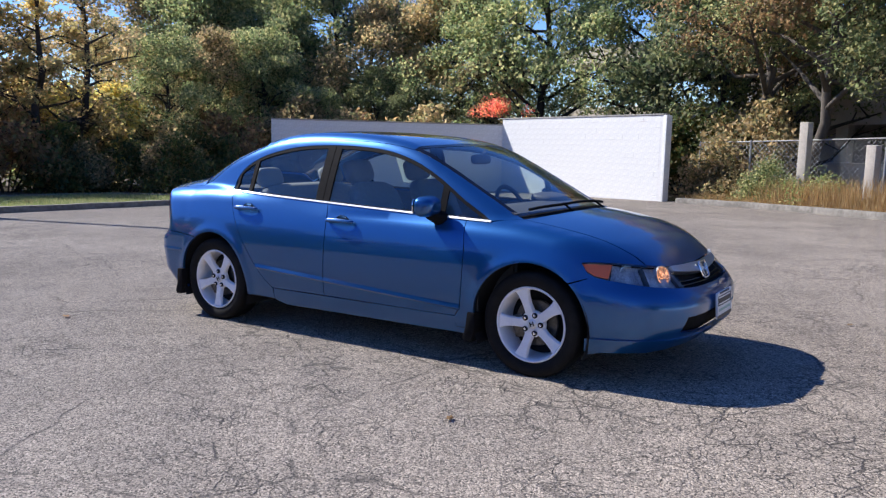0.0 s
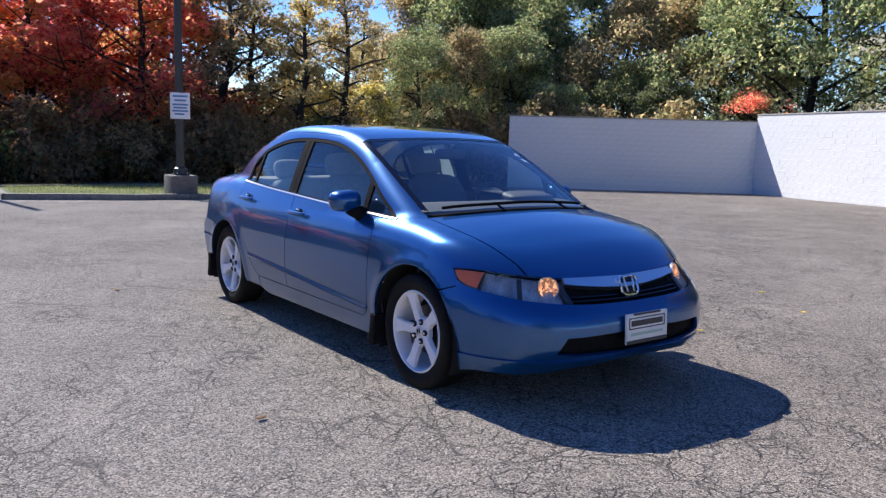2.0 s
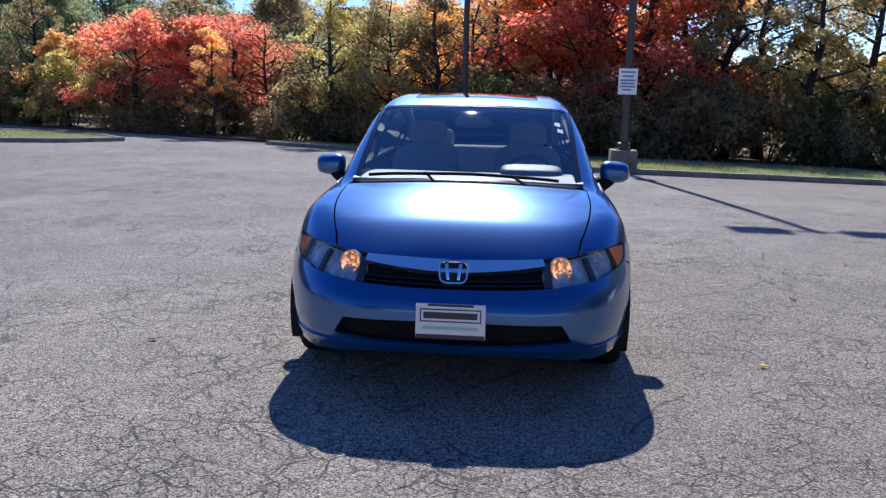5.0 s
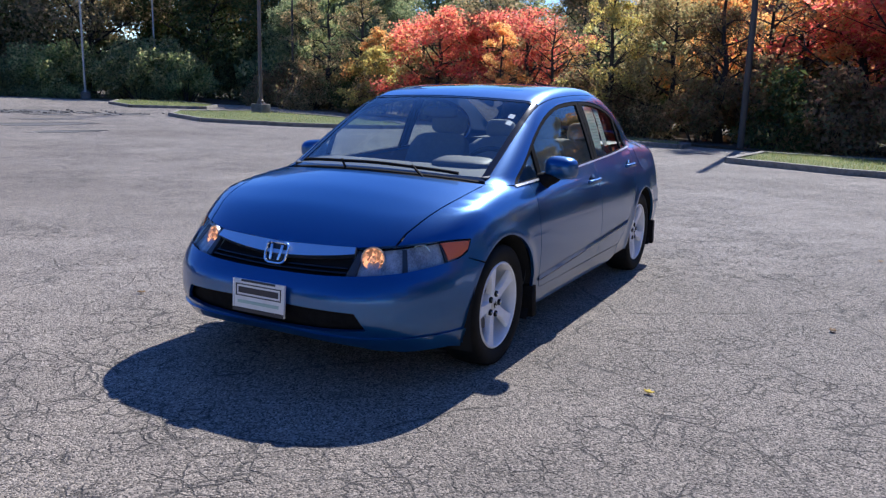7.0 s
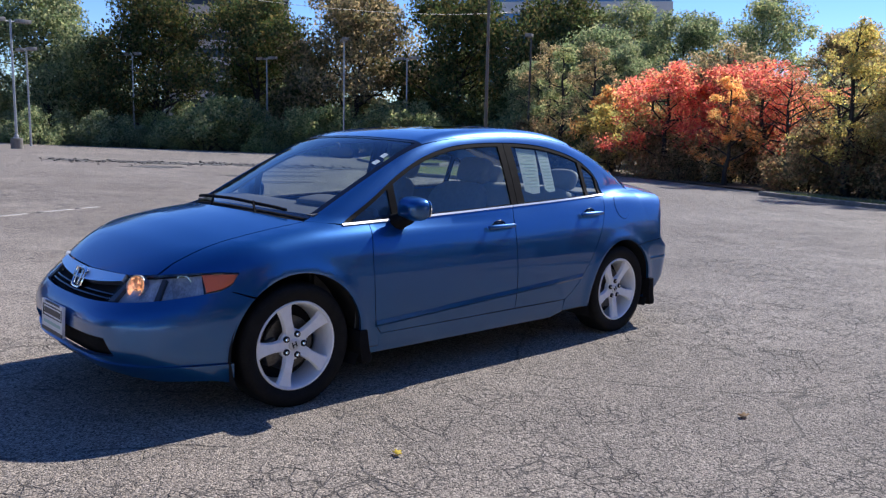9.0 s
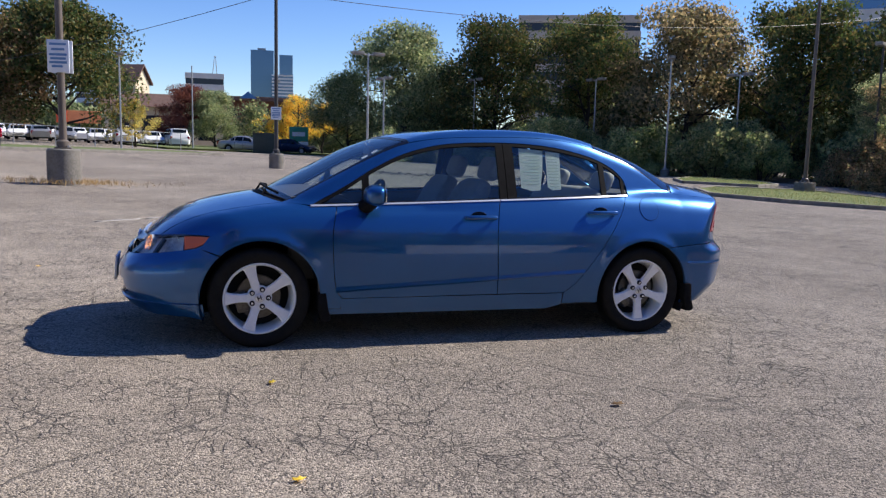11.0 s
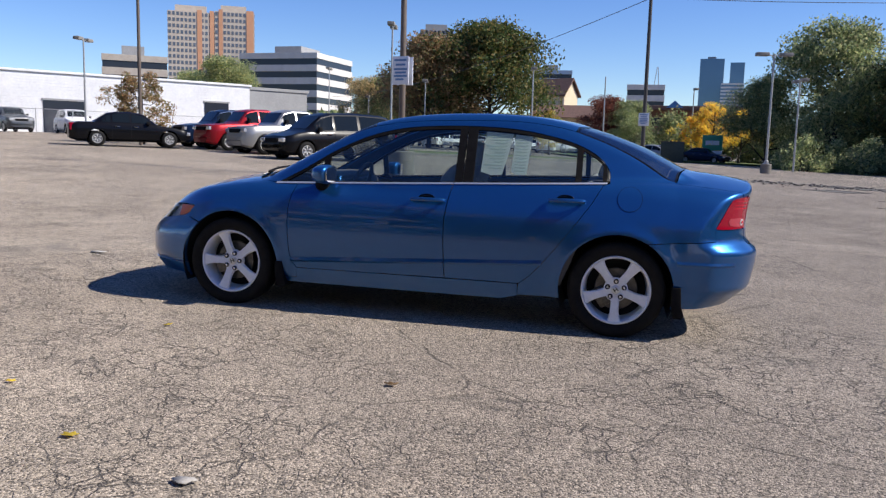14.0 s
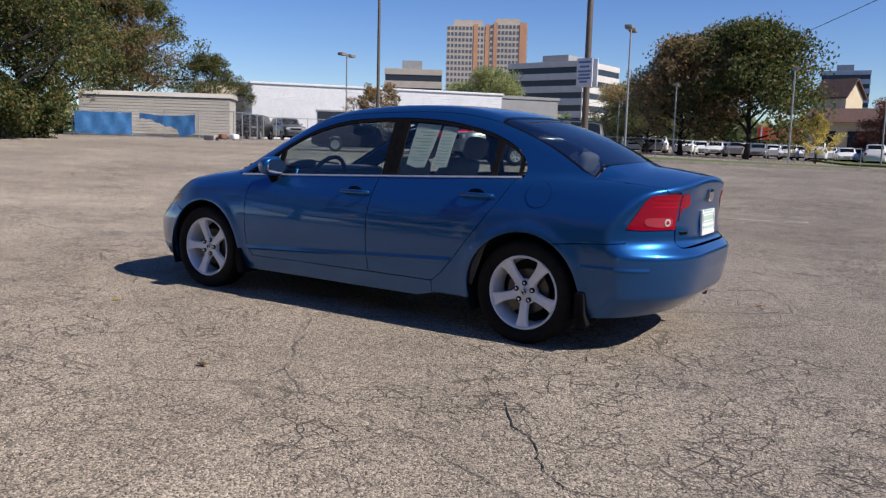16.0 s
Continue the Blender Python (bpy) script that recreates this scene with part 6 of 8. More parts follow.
# faded parking line and scraps of litter
LINE_PAINT = varied("faded_line_paint", (0.26, 0.24, 0.21), (0.46, 0.44, 0.40), 9, 0.9, 0.1)
line = [(3.03, -6.76), (2.35, -7.36), (1.72, -7.90), (0.70, -8.58), (-0.35, -9.21), (-1.05, -9.61), (-1.70, -9.97)]
for k, (p, q) in enumerate(zip(line, line[1:])):
    p, q = np.array(p), np.array(q)
    d = (q - p) / np.linalg.norm(q - p)
    n = np.array([-d[1], d[0]]) * 0.045
    a, b = p + d * 0.08, q - d * (0.05 + 0.12 * (k % 2))
    drape("parking_line", [a + n * 0.8, (a + b) / 2 + n * 1.1, b + n * 0.7, b - n, (a + b) / 2 - n * 0.8, a - n], LINE_PAINT, 0.005, "faded white parking line on the asphalt", "marking", 0.15)
for k, (x, y, s_) in enumerate(((3.62, -0.82, 0.09), (0.06, 3.64, 0.05), (3.3, -1.6, 0.04))):
    rng = np.random.default_rng(95 + k)
    bm = bmesh.new()
    vs = [bm.verts.new((s_ * (0.6 + 0.6 * rng.random()) * math.cos(a), 0.6 * s_ * (0.6 + 0.6 * rng.random()) * math.sin(a), 0.012 + 0.006 * rng.random())) for a in np.linspace(0, 2 * math.pi, 10)[:-1]]
    bm.faces.new(vs)
    bmesh.ops.triangulate(bm, faces=bm.faces)
    scrap = part("paper_scrap", bm, LINE_PAINT, m=lie(x, y))
    scrap.modifiers.new("sheet", "SOLIDIFY").thickness = 0.003
    tagged(scrap, "small pale scrap of litter on the asphalt", "litter", "litter")

# ---- the blue sedan: one smooth body form, cut into panels ----
def curve(pts, s):
    """A smoothed line through (x, value) pairs."""
    pts = sorted(pts)
    px, pv = np.array([p[0] for p in pts]), np.array([p[1] for p in pts])
    gx = np.arange(px[0] - 0.5, px[-1] + 0.5, 0.005)
    gv = np.interp(gx, px, pv)
    lo, hi = gx < px[0], gx > px[-1]
    gv[lo] = pv[0] + (gx[lo] - px[0]) * (pv[1] - pv[0]) / (px[1] - px[0])
    gv[hi] = pv[-1] + (gx[hi] - px[-1]) * (pv[-1] - pv[-2]) / (px[-1] - px[-2])
    k = np.exp(-0.5 * (np.arange(-4 * s, 4 * s, 0.005) / s) ** 2)
    n = len(k) // 2
    gs = np.convolve(np.pad(gv, n, mode="edge"), k / k.sum(), mode="same")[n:-n]
    return lambda x: np.interp(x, gx[n:-n], gs[n:-n])


side_w = curve([(0.10, 0.78), (0.20, 0.822), (0.30, 0.846), (0.42, 0.868), (0.55, 0.874), (0.64, 0.870), (0.73, 0.857), (0.81, 0.832), (0.88, 0.800), (0.95, 0.770), (1.02, 0.742), (1.15, 0.69)], 0.035)
top_z = curve([(2.20, 0.57), (2.06, 0.672), (1.95, 0.738), (1.82, 0.808), (1.63, 0.876), (1.43, 0.918), (1.24, 0.945), (1.0, 0.957), (0.0, 1.0), (-1.24, 1.06), (-1.5, 1.086), (-1.72, 1.088), (-1.9, 1.078), (-2.07, 1.056), (-2.2, 1.034), (-2.4, 0.99)], 0.05)
nose_x = curve([(0.10, 2.03), (0.20, 2.10), (0.26, 2.165), (0.33, 2.20), (0.46, 2.20), (0.53, 2.165), (0.58, 2.11), (0.66, 2.05), (0.75, 1.98), (0.9, 1.86)], 0.025)
tail_x = curve([(0.10, -1.98), (0.20, -2.08), (0.27, -2.16), (0.34, -2.235), (0.48, -2.262), (0.575, -2.27), (0.59, -2.262), (0.625, -2.215), (0.66, -2.19), (0.75, -2.18), (0.88, -2.185), (0.98, -2.205), (1.04, -2.21)], 0.01)
roof_z = curve([(1.60, 0.775), (1.33, 0.905), (1.185, 0.985), (1.065, 1.05), (0.915, 1.13), (0.715, 1.238), (0.51, 1.325), (0.30, 1.378), (0.08, 1.41), (-0.16, 1.43), (-0.40, 1.438), (-0.60, 1.436), (-0.80, 1.422), (-1.0, 1.393), (-1.27, 1.322), (-1.5, 1.24), (-1.72, 1.132), (-1.95, 1.0), (-2.2, 0.87)], 0.06)


def smax(a, b, k):
    h = np.maximum(k - np.abs(a - b), 0) / k
    return np.maximum(a, b) + h * h * k / 4


def form(x, y, z):
    """Negative inside the body, positive outside."""
    y = np.abs(y)
    w = side_w(z) - 0.024 * np.clip((x - 0.6) / 0.9, 0, 1) ** 2 - 0.05 * np.clip((x - 1.5) / 0.5, 0, 1) ** 2 - 0.02 * np.clip((-0.8 - x) / 0.9, 0, 1) ** 2 - 0.045 * np.clip((-1.6 - x) / 0.6, 0, 1) ** 2
    for cx in (1.345, -1.345):
        d = np.hypot(x - cx, (z - 0.31))
        w = w + 0.010 * np.exp(-((d - 0.37) / 0.042) ** 2) * (z > 0.05)
    low = smax(y - w, (z - (top_z(x) - (0.12 + 0.10 * np.clip((-x - 1.2) / 0.5, 0, 1)) * y * y)) * 0.97, 0.085)
    low = smax(low, x - (nose_x(z) - 0.31 * (y / 0.78) ** 4.2), 0.13)
    low = smax(low, (tail_x(z) + 0.21 * (y / 0.75) ** 4) - x, 0.035)
    wg = 0.766 - 0.34 * (z - 0.95) - 0.16 * (z - 0.95) ** 2 - 0.05 * np.clip(x, 0, 3) ** 2 - 0.10 * np.clip(-0.5 - x, 0, 3) ** 2
    c = 0.30 * np.clip((x - 0.1) / 0.5, 0, 1) - 0.22 * np.clip((-0.7 - x) / 0.4, 0, 1)
    green = smax((y - wg) * 0.93, (z - (roof_z(x + c * y * y) - 0.07 * y * y)) * 0.88, 0.075)
    green = np.maximum(green, 0.90 - z)
    h = np.maximum(0.035 - np.abs(low - green), 0) / 0.035
    return np.minimum(low, green) - h * h * 0.035 / 4


def cast(o, d, reach=3.0):
    """First point of the body along each ray."""
    ts = np.linspace(0, reach, 240)
    p = o[:, None, :] + d[:, None, :] * ts[None, :, None]
    f = form(p[..., 0], p[..., 1], p[..., 2])
    first = np.argmax(f < 0, axis=1)
    first = np.where((f < 0).any(axis=1), np.maximum(first, 1), np.argmin(f, axis=1).clip(1))
    lo, hi = ts[first - 1], ts[first]
    for _ in range(22):
        mid = (lo + hi) / 2
        q = o + d * mid[:, None]
        out = form(q[:, 0], q[:, 1], q[:, 2]) > 0
        lo, hi = np.where(out, mid, lo), np.where(out, hi, mid)
    return o + d * hi[:, None]


def slope(p, e=0.004):
    g = np.stack([form(*(p + e * np.eye(3)[i]).T) - form(*(p - e * np.eye(3)[i]).T) for i in range(3)], axis=1)
    return g / np.maximum(np.linalg.norm(g, axis=1, keepdims=True), 1e-9)


def flat(p, how):
    """Body point(s) to the flat plane in which a panel is drawn."""
    p = np.atleast_2d(np.array(p, float))
    x, y, z = p.T
    if how == "y":
        return np.stack([x, z], 1)
    if how == "z":
        return np.stack([x, y], 1)
    if how == "ax":
        return np.stack([x, 0.8 * np.arctan2(z - 0.7, y)], 1)
    if how == "front":
        return np.stack([0.9 * np.arctan2(y, x - 1.2), z], 1)
    if how == "rear":
        return np.stack([0.9 * np.arctan2(y, -1.2 - x), z], 1)
    if how == "corner":
        return np.stack([0.45 * np.arctan2(y - 0.4, -1.7 - x), 0.45 * np.arctan2(z - 0.75, np.hypot(x + 1.7, y - 0.4))], 1)
    if how == "lid":
        return np.stack([0.5 * np.arctan2(z - 0.45, -1.55 - x), y], 1)


def rise(uv, how):
    """From the flat plane back on to the body."""
    u, v = np.array(uv, float).T
    one, nil = np.ones_like(u), np.zeros_like(u)
    if how == "y":
        o, d = np.stack([u, 1.3 * one, v], 1), np.stack([nil, -one, nil], 1)
    elif how == "z":
        o, d = np.stack([u, v, 2.2 * one], 1), np.stack([nil, nil, -one], 1)
    elif how == "ax":
        a = v / 0.8
        o, d = np.stack([u, 1.7 * np.cos(a), 0.7 + 1.7 * np.sin(a)], 1), np.stack([nil, -np.cos(a), -np.sin(a)], 1)
    elif how == "front":
        a = u / 0.9
        o, d = np.stack([1.2 + 1.8 * np.cos(a), 1.8 * np.sin(a), v], 1), np.stack([-np.cos(a), -np.sin(a), nil], 1)
    elif how == "rear":
        a = u / 0.9
        o, d = np.stack([-1.2 - 1.8 * np.cos(a), 1.8 * np.sin(a), v], 1), np.stack([np.cos(a), -np.sin(a), nil], 1)
    elif how == "corner":
        a, e = u / 0.45, v / 0.45
        d = np.stack([np.cos(a) * np.cos(e), -np.sin(a) * np.cos(e), -np.sin(e)], 1)
        o = np.stack([-1.7 * one, 0.4 * one, 0.75 * one], 1) - 1.2 * d
    else:
        a = u / 0.5
        o, d = np.stack([-1.55 - 1.6 * np.cos(a), v, 0.45 + 1.6 * np.sin(a)], 1), np.stack([np.cos(a), nil, -np.sin(a)], 1)
    return cast(o, d)


def on(pts, how="y"):
    """Points drawn in side (x, z) or top (x, y) view, lifted on to the body."""
    return [tuple(p) for p in rise(pts, how)]


def bend(pts, n=6):
    """A soft line through points of any dimension."""
    P = [np.array(p, float) for p in pts]
    P = [2 * P[0] - P[1]] + P + [2 * P[-1] - P[-2]]
    out = []
    for a, b, c, d in zip(P, P[1:], P[2:], P[3:]):
        for i in range(n):
            t = i / n
            out.append(tuple(0.5 * (2 * b + (c - a) * t + (2 * a - 5 * b + 4 * c - d) * t * t + (3 * b - a - 3 * c + d) * t ** 3)))
    return out + [tuple(P[-2])]


def panel_data(poly, how, step=0.045, gap=0.003, off=0.0, skirt=0.018, holes=()):
    """Vertices, faces and normals of one skin panel."""
    loops = [tidy(poly, step * 0.7, gap)] + [tidy(h, step * 0.7, -gap) for h in holes]
    P = loops[0]
    lo, hi = P.min(0), P.max(0)
    gu, gv = np.meshgrid(np.arange(lo[0], hi[0], step), np.arange(lo[1], hi[1], step * 0.87))
    gu = gu + (np.arange(gu.shape[0]) % 2)[:, None] * step / 2
    G = np.stack([gu.ravel(), gv.ravel()], 1)
    edge = np.concatenate(loops)
    keep = inside(G, P) & (np.min(np.linalg.norm(G[:, None] - edge[None], axis=2), axis=1) > 0.5 * step)
    for h in loops[1:]:
        keep &= ~inside(G, h)
    G = G[keep]
    verts2 = np.concatenate([edge, G]) if len(G) else edge
    edges, base = [], 0
    for l in loops:
        edges += [(base + i, base + (i + 1) % len(l)) for i in range(len(l))]
        base += len(l)
    v2, _, f2, *_ = delaunay_2d_cdt([Vector(p) for p in verts2], edges, [], 0, 1e-6)
    V = np.array([tuple(v) for v in v2])
    cen = np.array([V[list(f)].mean(0) for f in f2])
    ok = inside(cen, P)
    for h in loops[1:]:
        ok &= ~inside(cen, h)
    faces = [list(f) for f, k in zip(f2, ok) if k]
    p3 = rise(V, how)
    nn = slope(p3)
    p3 = p3 + nn * off
    out = []
    for f in faces:
        a, b, c = p3[f[0]], p3[f[1]], p3[f[2]]
        out.append(f if np.dot(np.cross(b - a, c - a), nn[f].mean(0)) > 0 else f[::-1])
    verts, norms = list(p3), list(nn)
    if skirt:
        cnt = {}
        for f in out:
            for a, b in zip(f, f[1:] + f[:1]):
                cnt[(a, b)] = 1
        rim = [(a, b) for a, b in cnt if (b, a) not in cnt]
        for a, b in rim:
            t = p3[b] - p3[a]
            s = np.cross(t, nn[a])
            s = s / max(np.linalg.norm(s), 1e-9)
            i = len(verts)
            verts += [p3[a], p3[b], p3[b] - nn[b] * skirt, p3[a] - nn[a] * skirt]
            norms += [s, s, s, s]
            out.append([i + 1, i, i + 3, i + 2])
    return np.array(verts), out, np.array(norms)


def skin(name, poly, how, mat, parent, label="", mirror=False, **kw):
    """A panel of the body (poly: 3D points near the body). With mirror, on both flanks: returns [left, right]."""
    holes = [flat(h, how) for h in kw.pop("holes", ())]
    v, f, n = panel_data([tuple(q) for q in flat(poly, how)], how, holes=holes, **kw)
    made = [put(name, mesh_from(name, v, f, mat, True, n), parent[0] if isinstance(parent, list) else parent, label)]
    if mirror:
        s = np.array([1, -1, 1])
        made.append(put(name, mesh_from(name, v * s, [g[::-1] for g in f], mat, True, n * s), parent[1] if isinstance(parent, list) else parent, label))
    return made if mirror else made[0]


def belt(x):
    return 0.930 - 0.045 * x


def arch(cx, a0, a1, r=0.362, n=22):
    return [(cx + r * math.cos(radians(a0 + (a1 - a0) * i / n)), 0.31 + r * math.sin(radians(a0 + (a1 - a0) * i / n))) for i in range(n + 1)]


CAR_TILT = pose(0, 0, 0, 0.200, -0.800, 0)
car = empty("sedan", CAR_TILT, "blue metallic four-door sedan parked on worn asphalt", "car")

# window outline in side view, from the front corner over the top to the rear
DLO = bend([(1.03, belt(1.03) + 0.004), (0.83, 0.998), (0.63, 1.122), (0.44, 1.216), (0.25, 1.277), (0.05, 1.311), (-0.25, 1.328), (-0.54, 1.324), (-0.76, 1.300), (-0.97, 1.255), (-1.11, 1.202), (-1.21, 1.137), (-1.262, 1.062), (-1.268, belt(-1.268))], 4)
dlo3 = on(DLO)
door_front_edge = bend([(0.87, belt(0.87)), (0.905, 0.74), (0.905, 0.58), (0.885, 0.38), (0.84, 0.302)], 4)
b_edge = bend([(-0.245, belt(-0.245)), (-0.222, 0.84), (-0.205, 0.66), (-0.222, 0.309)], 4)
rear_edge = bend([(-0.72, 0.309), (-0.81, 0.385), (-0.96, 0.57), (-1.14, 0.82), (-1.205, 0.93), (-1.235, belt(-1.235))], 4)

# screens and roof edges in top view
def ws_side(n=9):
    return [(1.195 + (0.36 - 1.195) * i / n, 0.637 + (0.60 - 0.637) * i / n) for i in range(n + 1)]
roof_edge = [(0.36 + (-1.02 - 0.36) * i / 10, 0.60 - 0.02 * i / 10) for i in range(11)]
back_edge = bend([(-1.02, 0.58), (-1.3, 0.595), (-1.55, 0.61), (-1.68, 0.615)], 3)
hood_edge = bend([(1.20, 0.652), (1.45, 0.650), (1.66, 0.628), (1.80, 0.598), (1.89, 0.565)], 4)
lid_edge = bend([(-1.70, 0.625), (-1.9, 0.635), (-2.05, 0.622), (-2.113, 0.60)], 4)

# headlamp outline
LAMP_TOP = bend([(1.655, 0.812, 0.692), (1.75, 0.76, 0.694), (1.843, 0.656, 0.686), (1.95, 0.520, 0.668), (2.01, 0.408, 0.655)], 4)
LAMP = LAMP_TOP + bend([(2.09, 0.392, 0.553), (1.98, 0.594, 0.573), (1.859, 0.721, 0.598), (1.747, 0.802, 0.620), (1.685, 0.82, 0.650)], 4)
lamp_line = [tuple(p) for p in rise(flat([(x, y, z + 0.003) for x, y, z in LAMP_TOP], "front"), "front")]
bar_line = [tuple(p) for p in rise(flat([(2.05, y, 0.659 - 0.011 * (1 - abs(y) / 0.42)) for y in np.linspace(0.39, -0.39, 15)], "front"), "front")]
# tail lamp outline, the part on the wing
TAIL_TOP = bend([(-1.961, 0.80, 0.743), (-1.99, 0.773, 0.80), (-2.045, 0.722, 0.905), (-2.078, 0.682, 0.930), (-2.12, 0.60, 0.938)], 4)
TAIL = TAIL_TOP + [(-2.16, 0.50, 0.938), (-2.143, 0.515, 0.735)] + bend([(-2.09, 0.66, 0.732), (-2.03, 0.731, 0.731), (-1.966, 0.795, 0.735)], 3)

# wings, flanks and doors
fender = on(door_front_edge[::-1]) + on([(0.95, belt(0.95)), (1.04, belt(1.04))]) + on([(1.12, 0.715), (1.195, 0.652)], "z") + on(hood_edge[1:-1], "z") + [p for p in lamp_line if p[1] > 0.556][::-1] + [(1.682, 0.824, 0.650), (1.70, 0.83, 0.612)] + on(arch(1.345, 48, 192)) + on([(0.97, 0.232), (0.845, 0.232)])
skin("front_fender", fender, "ax", PAINT, car, mirror=True, step=0.028, gap=0.0018)
fdoor = on([(0.87, belt(0.87))] + door_front_edge[1:]) + on([(0.5, 0.303), (0.0, 0.307)]) + on(b_edge[::-1])
front_doors = skin("front_door", fdoor, "y", PAINT, car, mirror=True)
rdoor = on(b_edge) + on([(-0.5, 0.309)]) + on(rear_edge)
rear_doors = skin("rear_door", rdoor, "y", PAINT, car, mirror=True)
flank = on([(1.12, 0.718), (1.20, 0.648)], "z") + on(ws_side()[1:], "z") + on(roof_edge[1:], "z") + on(back_edge[1:], "z") + on([p for p in lid_edge if p[0] > -1.87] + [(-1.885, 0.645), (-1.885, 0.675), (-1.885, 0.70)], "z") + on([(-1.885, z) for z in np.linspace(0.905, 0.655, 12)] + [(-1.75, 0.645)]) + on(arch(-1.345, 120, -12)) + on([(-0.97, 0.232), (-0.715, 0.232)]) + on(rear_edge[:-1]) + dlo3[::-1]
flanks = skin("side_panel", flank, "ax", PAINT, car, mirror=True, gap=0.001, step=0.028)
corner = on([(-1.88, 0.70), (-1.88, 0.675), (-1.88, 0.647)], "z") + on([p for p in lid_edge if p[0] < -1.89], "z") + [(-2.123, 0.606, 0.985)] + TAIL_TOP[::-1] + on([(-1.955, 0.71), (-1.945, 0.662), (-1.88, 0.655)] + [(-1.88, z) for z in np.linspace(0.68, 0.90, 10)])
skin("rear_quarter", corner, "corner", PAINT, flanks, mirror=True, gap=0.0, off=-0.0008, step=0.014, skirt=0.012)
backing = [(-2.2, 0.40, 0.70), (-2.0, 0.79, 0.70), (-1.98, 0.79, 0.955), (-2.18, 0.40, 0.955)]
skin("lamp_well", backing, "rear", PAINT, flanks, mirror=True, gap=0.0, off=-0.009, step=0.03, skirt=0)
skin("sill", on([(0.97, 0.228), (0.84, 0.228), (0.84, 0.297), (-0.71, 0.303), (-0.71, 0.228), (-0.6, 0.20), (0.84, 0.20), (0.97, 0.20)]), "y", PAINT, car, mirror=True, gap=-0.0035, off=-0.0008)

# bumpers
half = on(arch(1.345, 47, -22)[::-1]) + [(1.70, 0.83, 0.6105), (1.6825, 0.823, 0.648)] + bend([(1.747, 0.802, 0.617), (1.859, 0.721, 0.595), (1.98, 0.594, 0.570), (2.09, 0.385, 0.549), (2.11, 0.2, 0.541), (2.11, 0.0, 0.538)], 4)
other = [(x, -y, z) for x, y, z in half[:-1]][::-1]
lip = [(2.10, y, 0.246 - 0.04 * (abs(y) / 0.55) ** 3) for y in np.linspace(-0.55, 0.55, 15)]
low_l = [(1.80, 0.80, 0.192), (1.92, 0.70, 0.195)]
def intake(half_w, z0, z1):
    top = [(2.15, y, z1 - 0.012 * abs(y)) for y in np.linspace(half_w - 0.06, -(half_w - 0.06), 13)]
    bot = [(2.15, y, z0 + 0.03 * (abs(y) / half_w) ** 2) for y in np.linspace(-half_w, half_w, 13)]
    return top + bot
skin("front_bumper", half + other + [(x, -y, z) for x, y, z in low_l] + lip + low_l[::-1], "front", PAINT, car, holes=[intake(0.54, 0.288, 0.402)], gap=0.0015, step=0.03)
chin = [(2.1 - 0.42 * (abs(y) / 0.8) ** 3, y, 0.284 - 0.006 * abs(y)) for y in np.linspace(0.80, -0.80, 25)] + [(2.1 - 0.42 * (abs(y) / 0.8) ** 3, y, 0.250 - 0.045 * min(1, abs(y) / 0.6) ** 3) for y in np.linspace(-0.80, 0.80, 25)]
skin("chin_spoiler", chin, "front", PAINT, car, off=0.009, gap=0, skirt=0.012, step=0.03)
skin("lower_intake", intake(0.62, 0.250, 0.440), "front", BLACK_TRIM, car, "black mesh lower air intake", off=-0.034, skirt=0)
half = on(arch(-1.345, 121, 196)[::-1]) + on([(-1.75, 0.642), (-1.945, 0.657)]) + [(-1.957, 0.80, 0.735)] + bend([(-2.03, 0.731, 0.728), (-2.143, 0.525, 0.731)], 4) + bend([(-2.16, 0.528, 0.665), (-2.18, 0.505, 0.636), (-2.21, 0.46, 0.628), (-2.21, 0.2, 0.628), (-2.21, 0.0, 0.628)], 4)
other = [(x, -y, z) for x, y, z in half[:-1]][::-1]
skin("rear_bumper", half + other + [(-1.75, -0.80, 0.215), (-1.95, -0.72, 0.225)] + [(-2.14, y, 0.245) for y in np.linspace(-0.5, 0.5, 13)] + [(-1.95, 0.72, 0.225), (-1.75, 0.80, 0.215)], "rear", PAINT, car, step=0.028, gap=0.001)

# bonnet, roof, boot lid
hood = on(hood_edge[:-1], "z") + [p for p in lamp_line if p[1] > 0.556][-1:] + [p for p in lamp_line if p[1] <= 0.556]
back_line = on([(1.338 - 0.30 * y * y, y) for y in np.linspace(-0.642, 0.642, 15)], "z")
skin("bonnet", hood + bar_line + [(x, -y, z) for x, y, z in hood[::-1]] + back_line[1:-1], "z", PAINT, car, step=0.035)
roof_front = [(0.432 - 0.20 * y * y, y) for y in np.linspace(-0.595, 0.595, 15)]
roof_back = [(-1.10 + 0.22 * y * y, y) for y in np.linspace(0.575, -0.575, 15)]
sun_hole = bend([(0.20, 0.36), (0.20, -0.36)], 6) + bend([(0.17, -0.40), (-0.46, -0.40)], 6) + bend([(-0.49, -0.36), (-0.49, 0.36)], 6) + bend([(-0.46, 0.40), (0.17, 0.40)], 6)
roof = skin("roof", on(roof_front + [(0.36, 0.597)] + roof_edge[1:] + roof_back + [(x, -y) for x, y in roof_edge[::-1]], "z"), "z", PAINT, car, gap=0.002, holes=[on(sun_hole, "z")])
skin("sunroof", on(sun_hole, "z"), "z", SUNROOF, roof, "dark tinted glass sunroof panel", off=-0.003, gap=0.004)
lid_top = [(-1.775 + 0.22 * y * y, y) for y in np.linspace(-0.63, 0.63, 15)]
face = [(-2.20, y, 0.632) for y in np.linspace(0.46, -0.46, 13)]
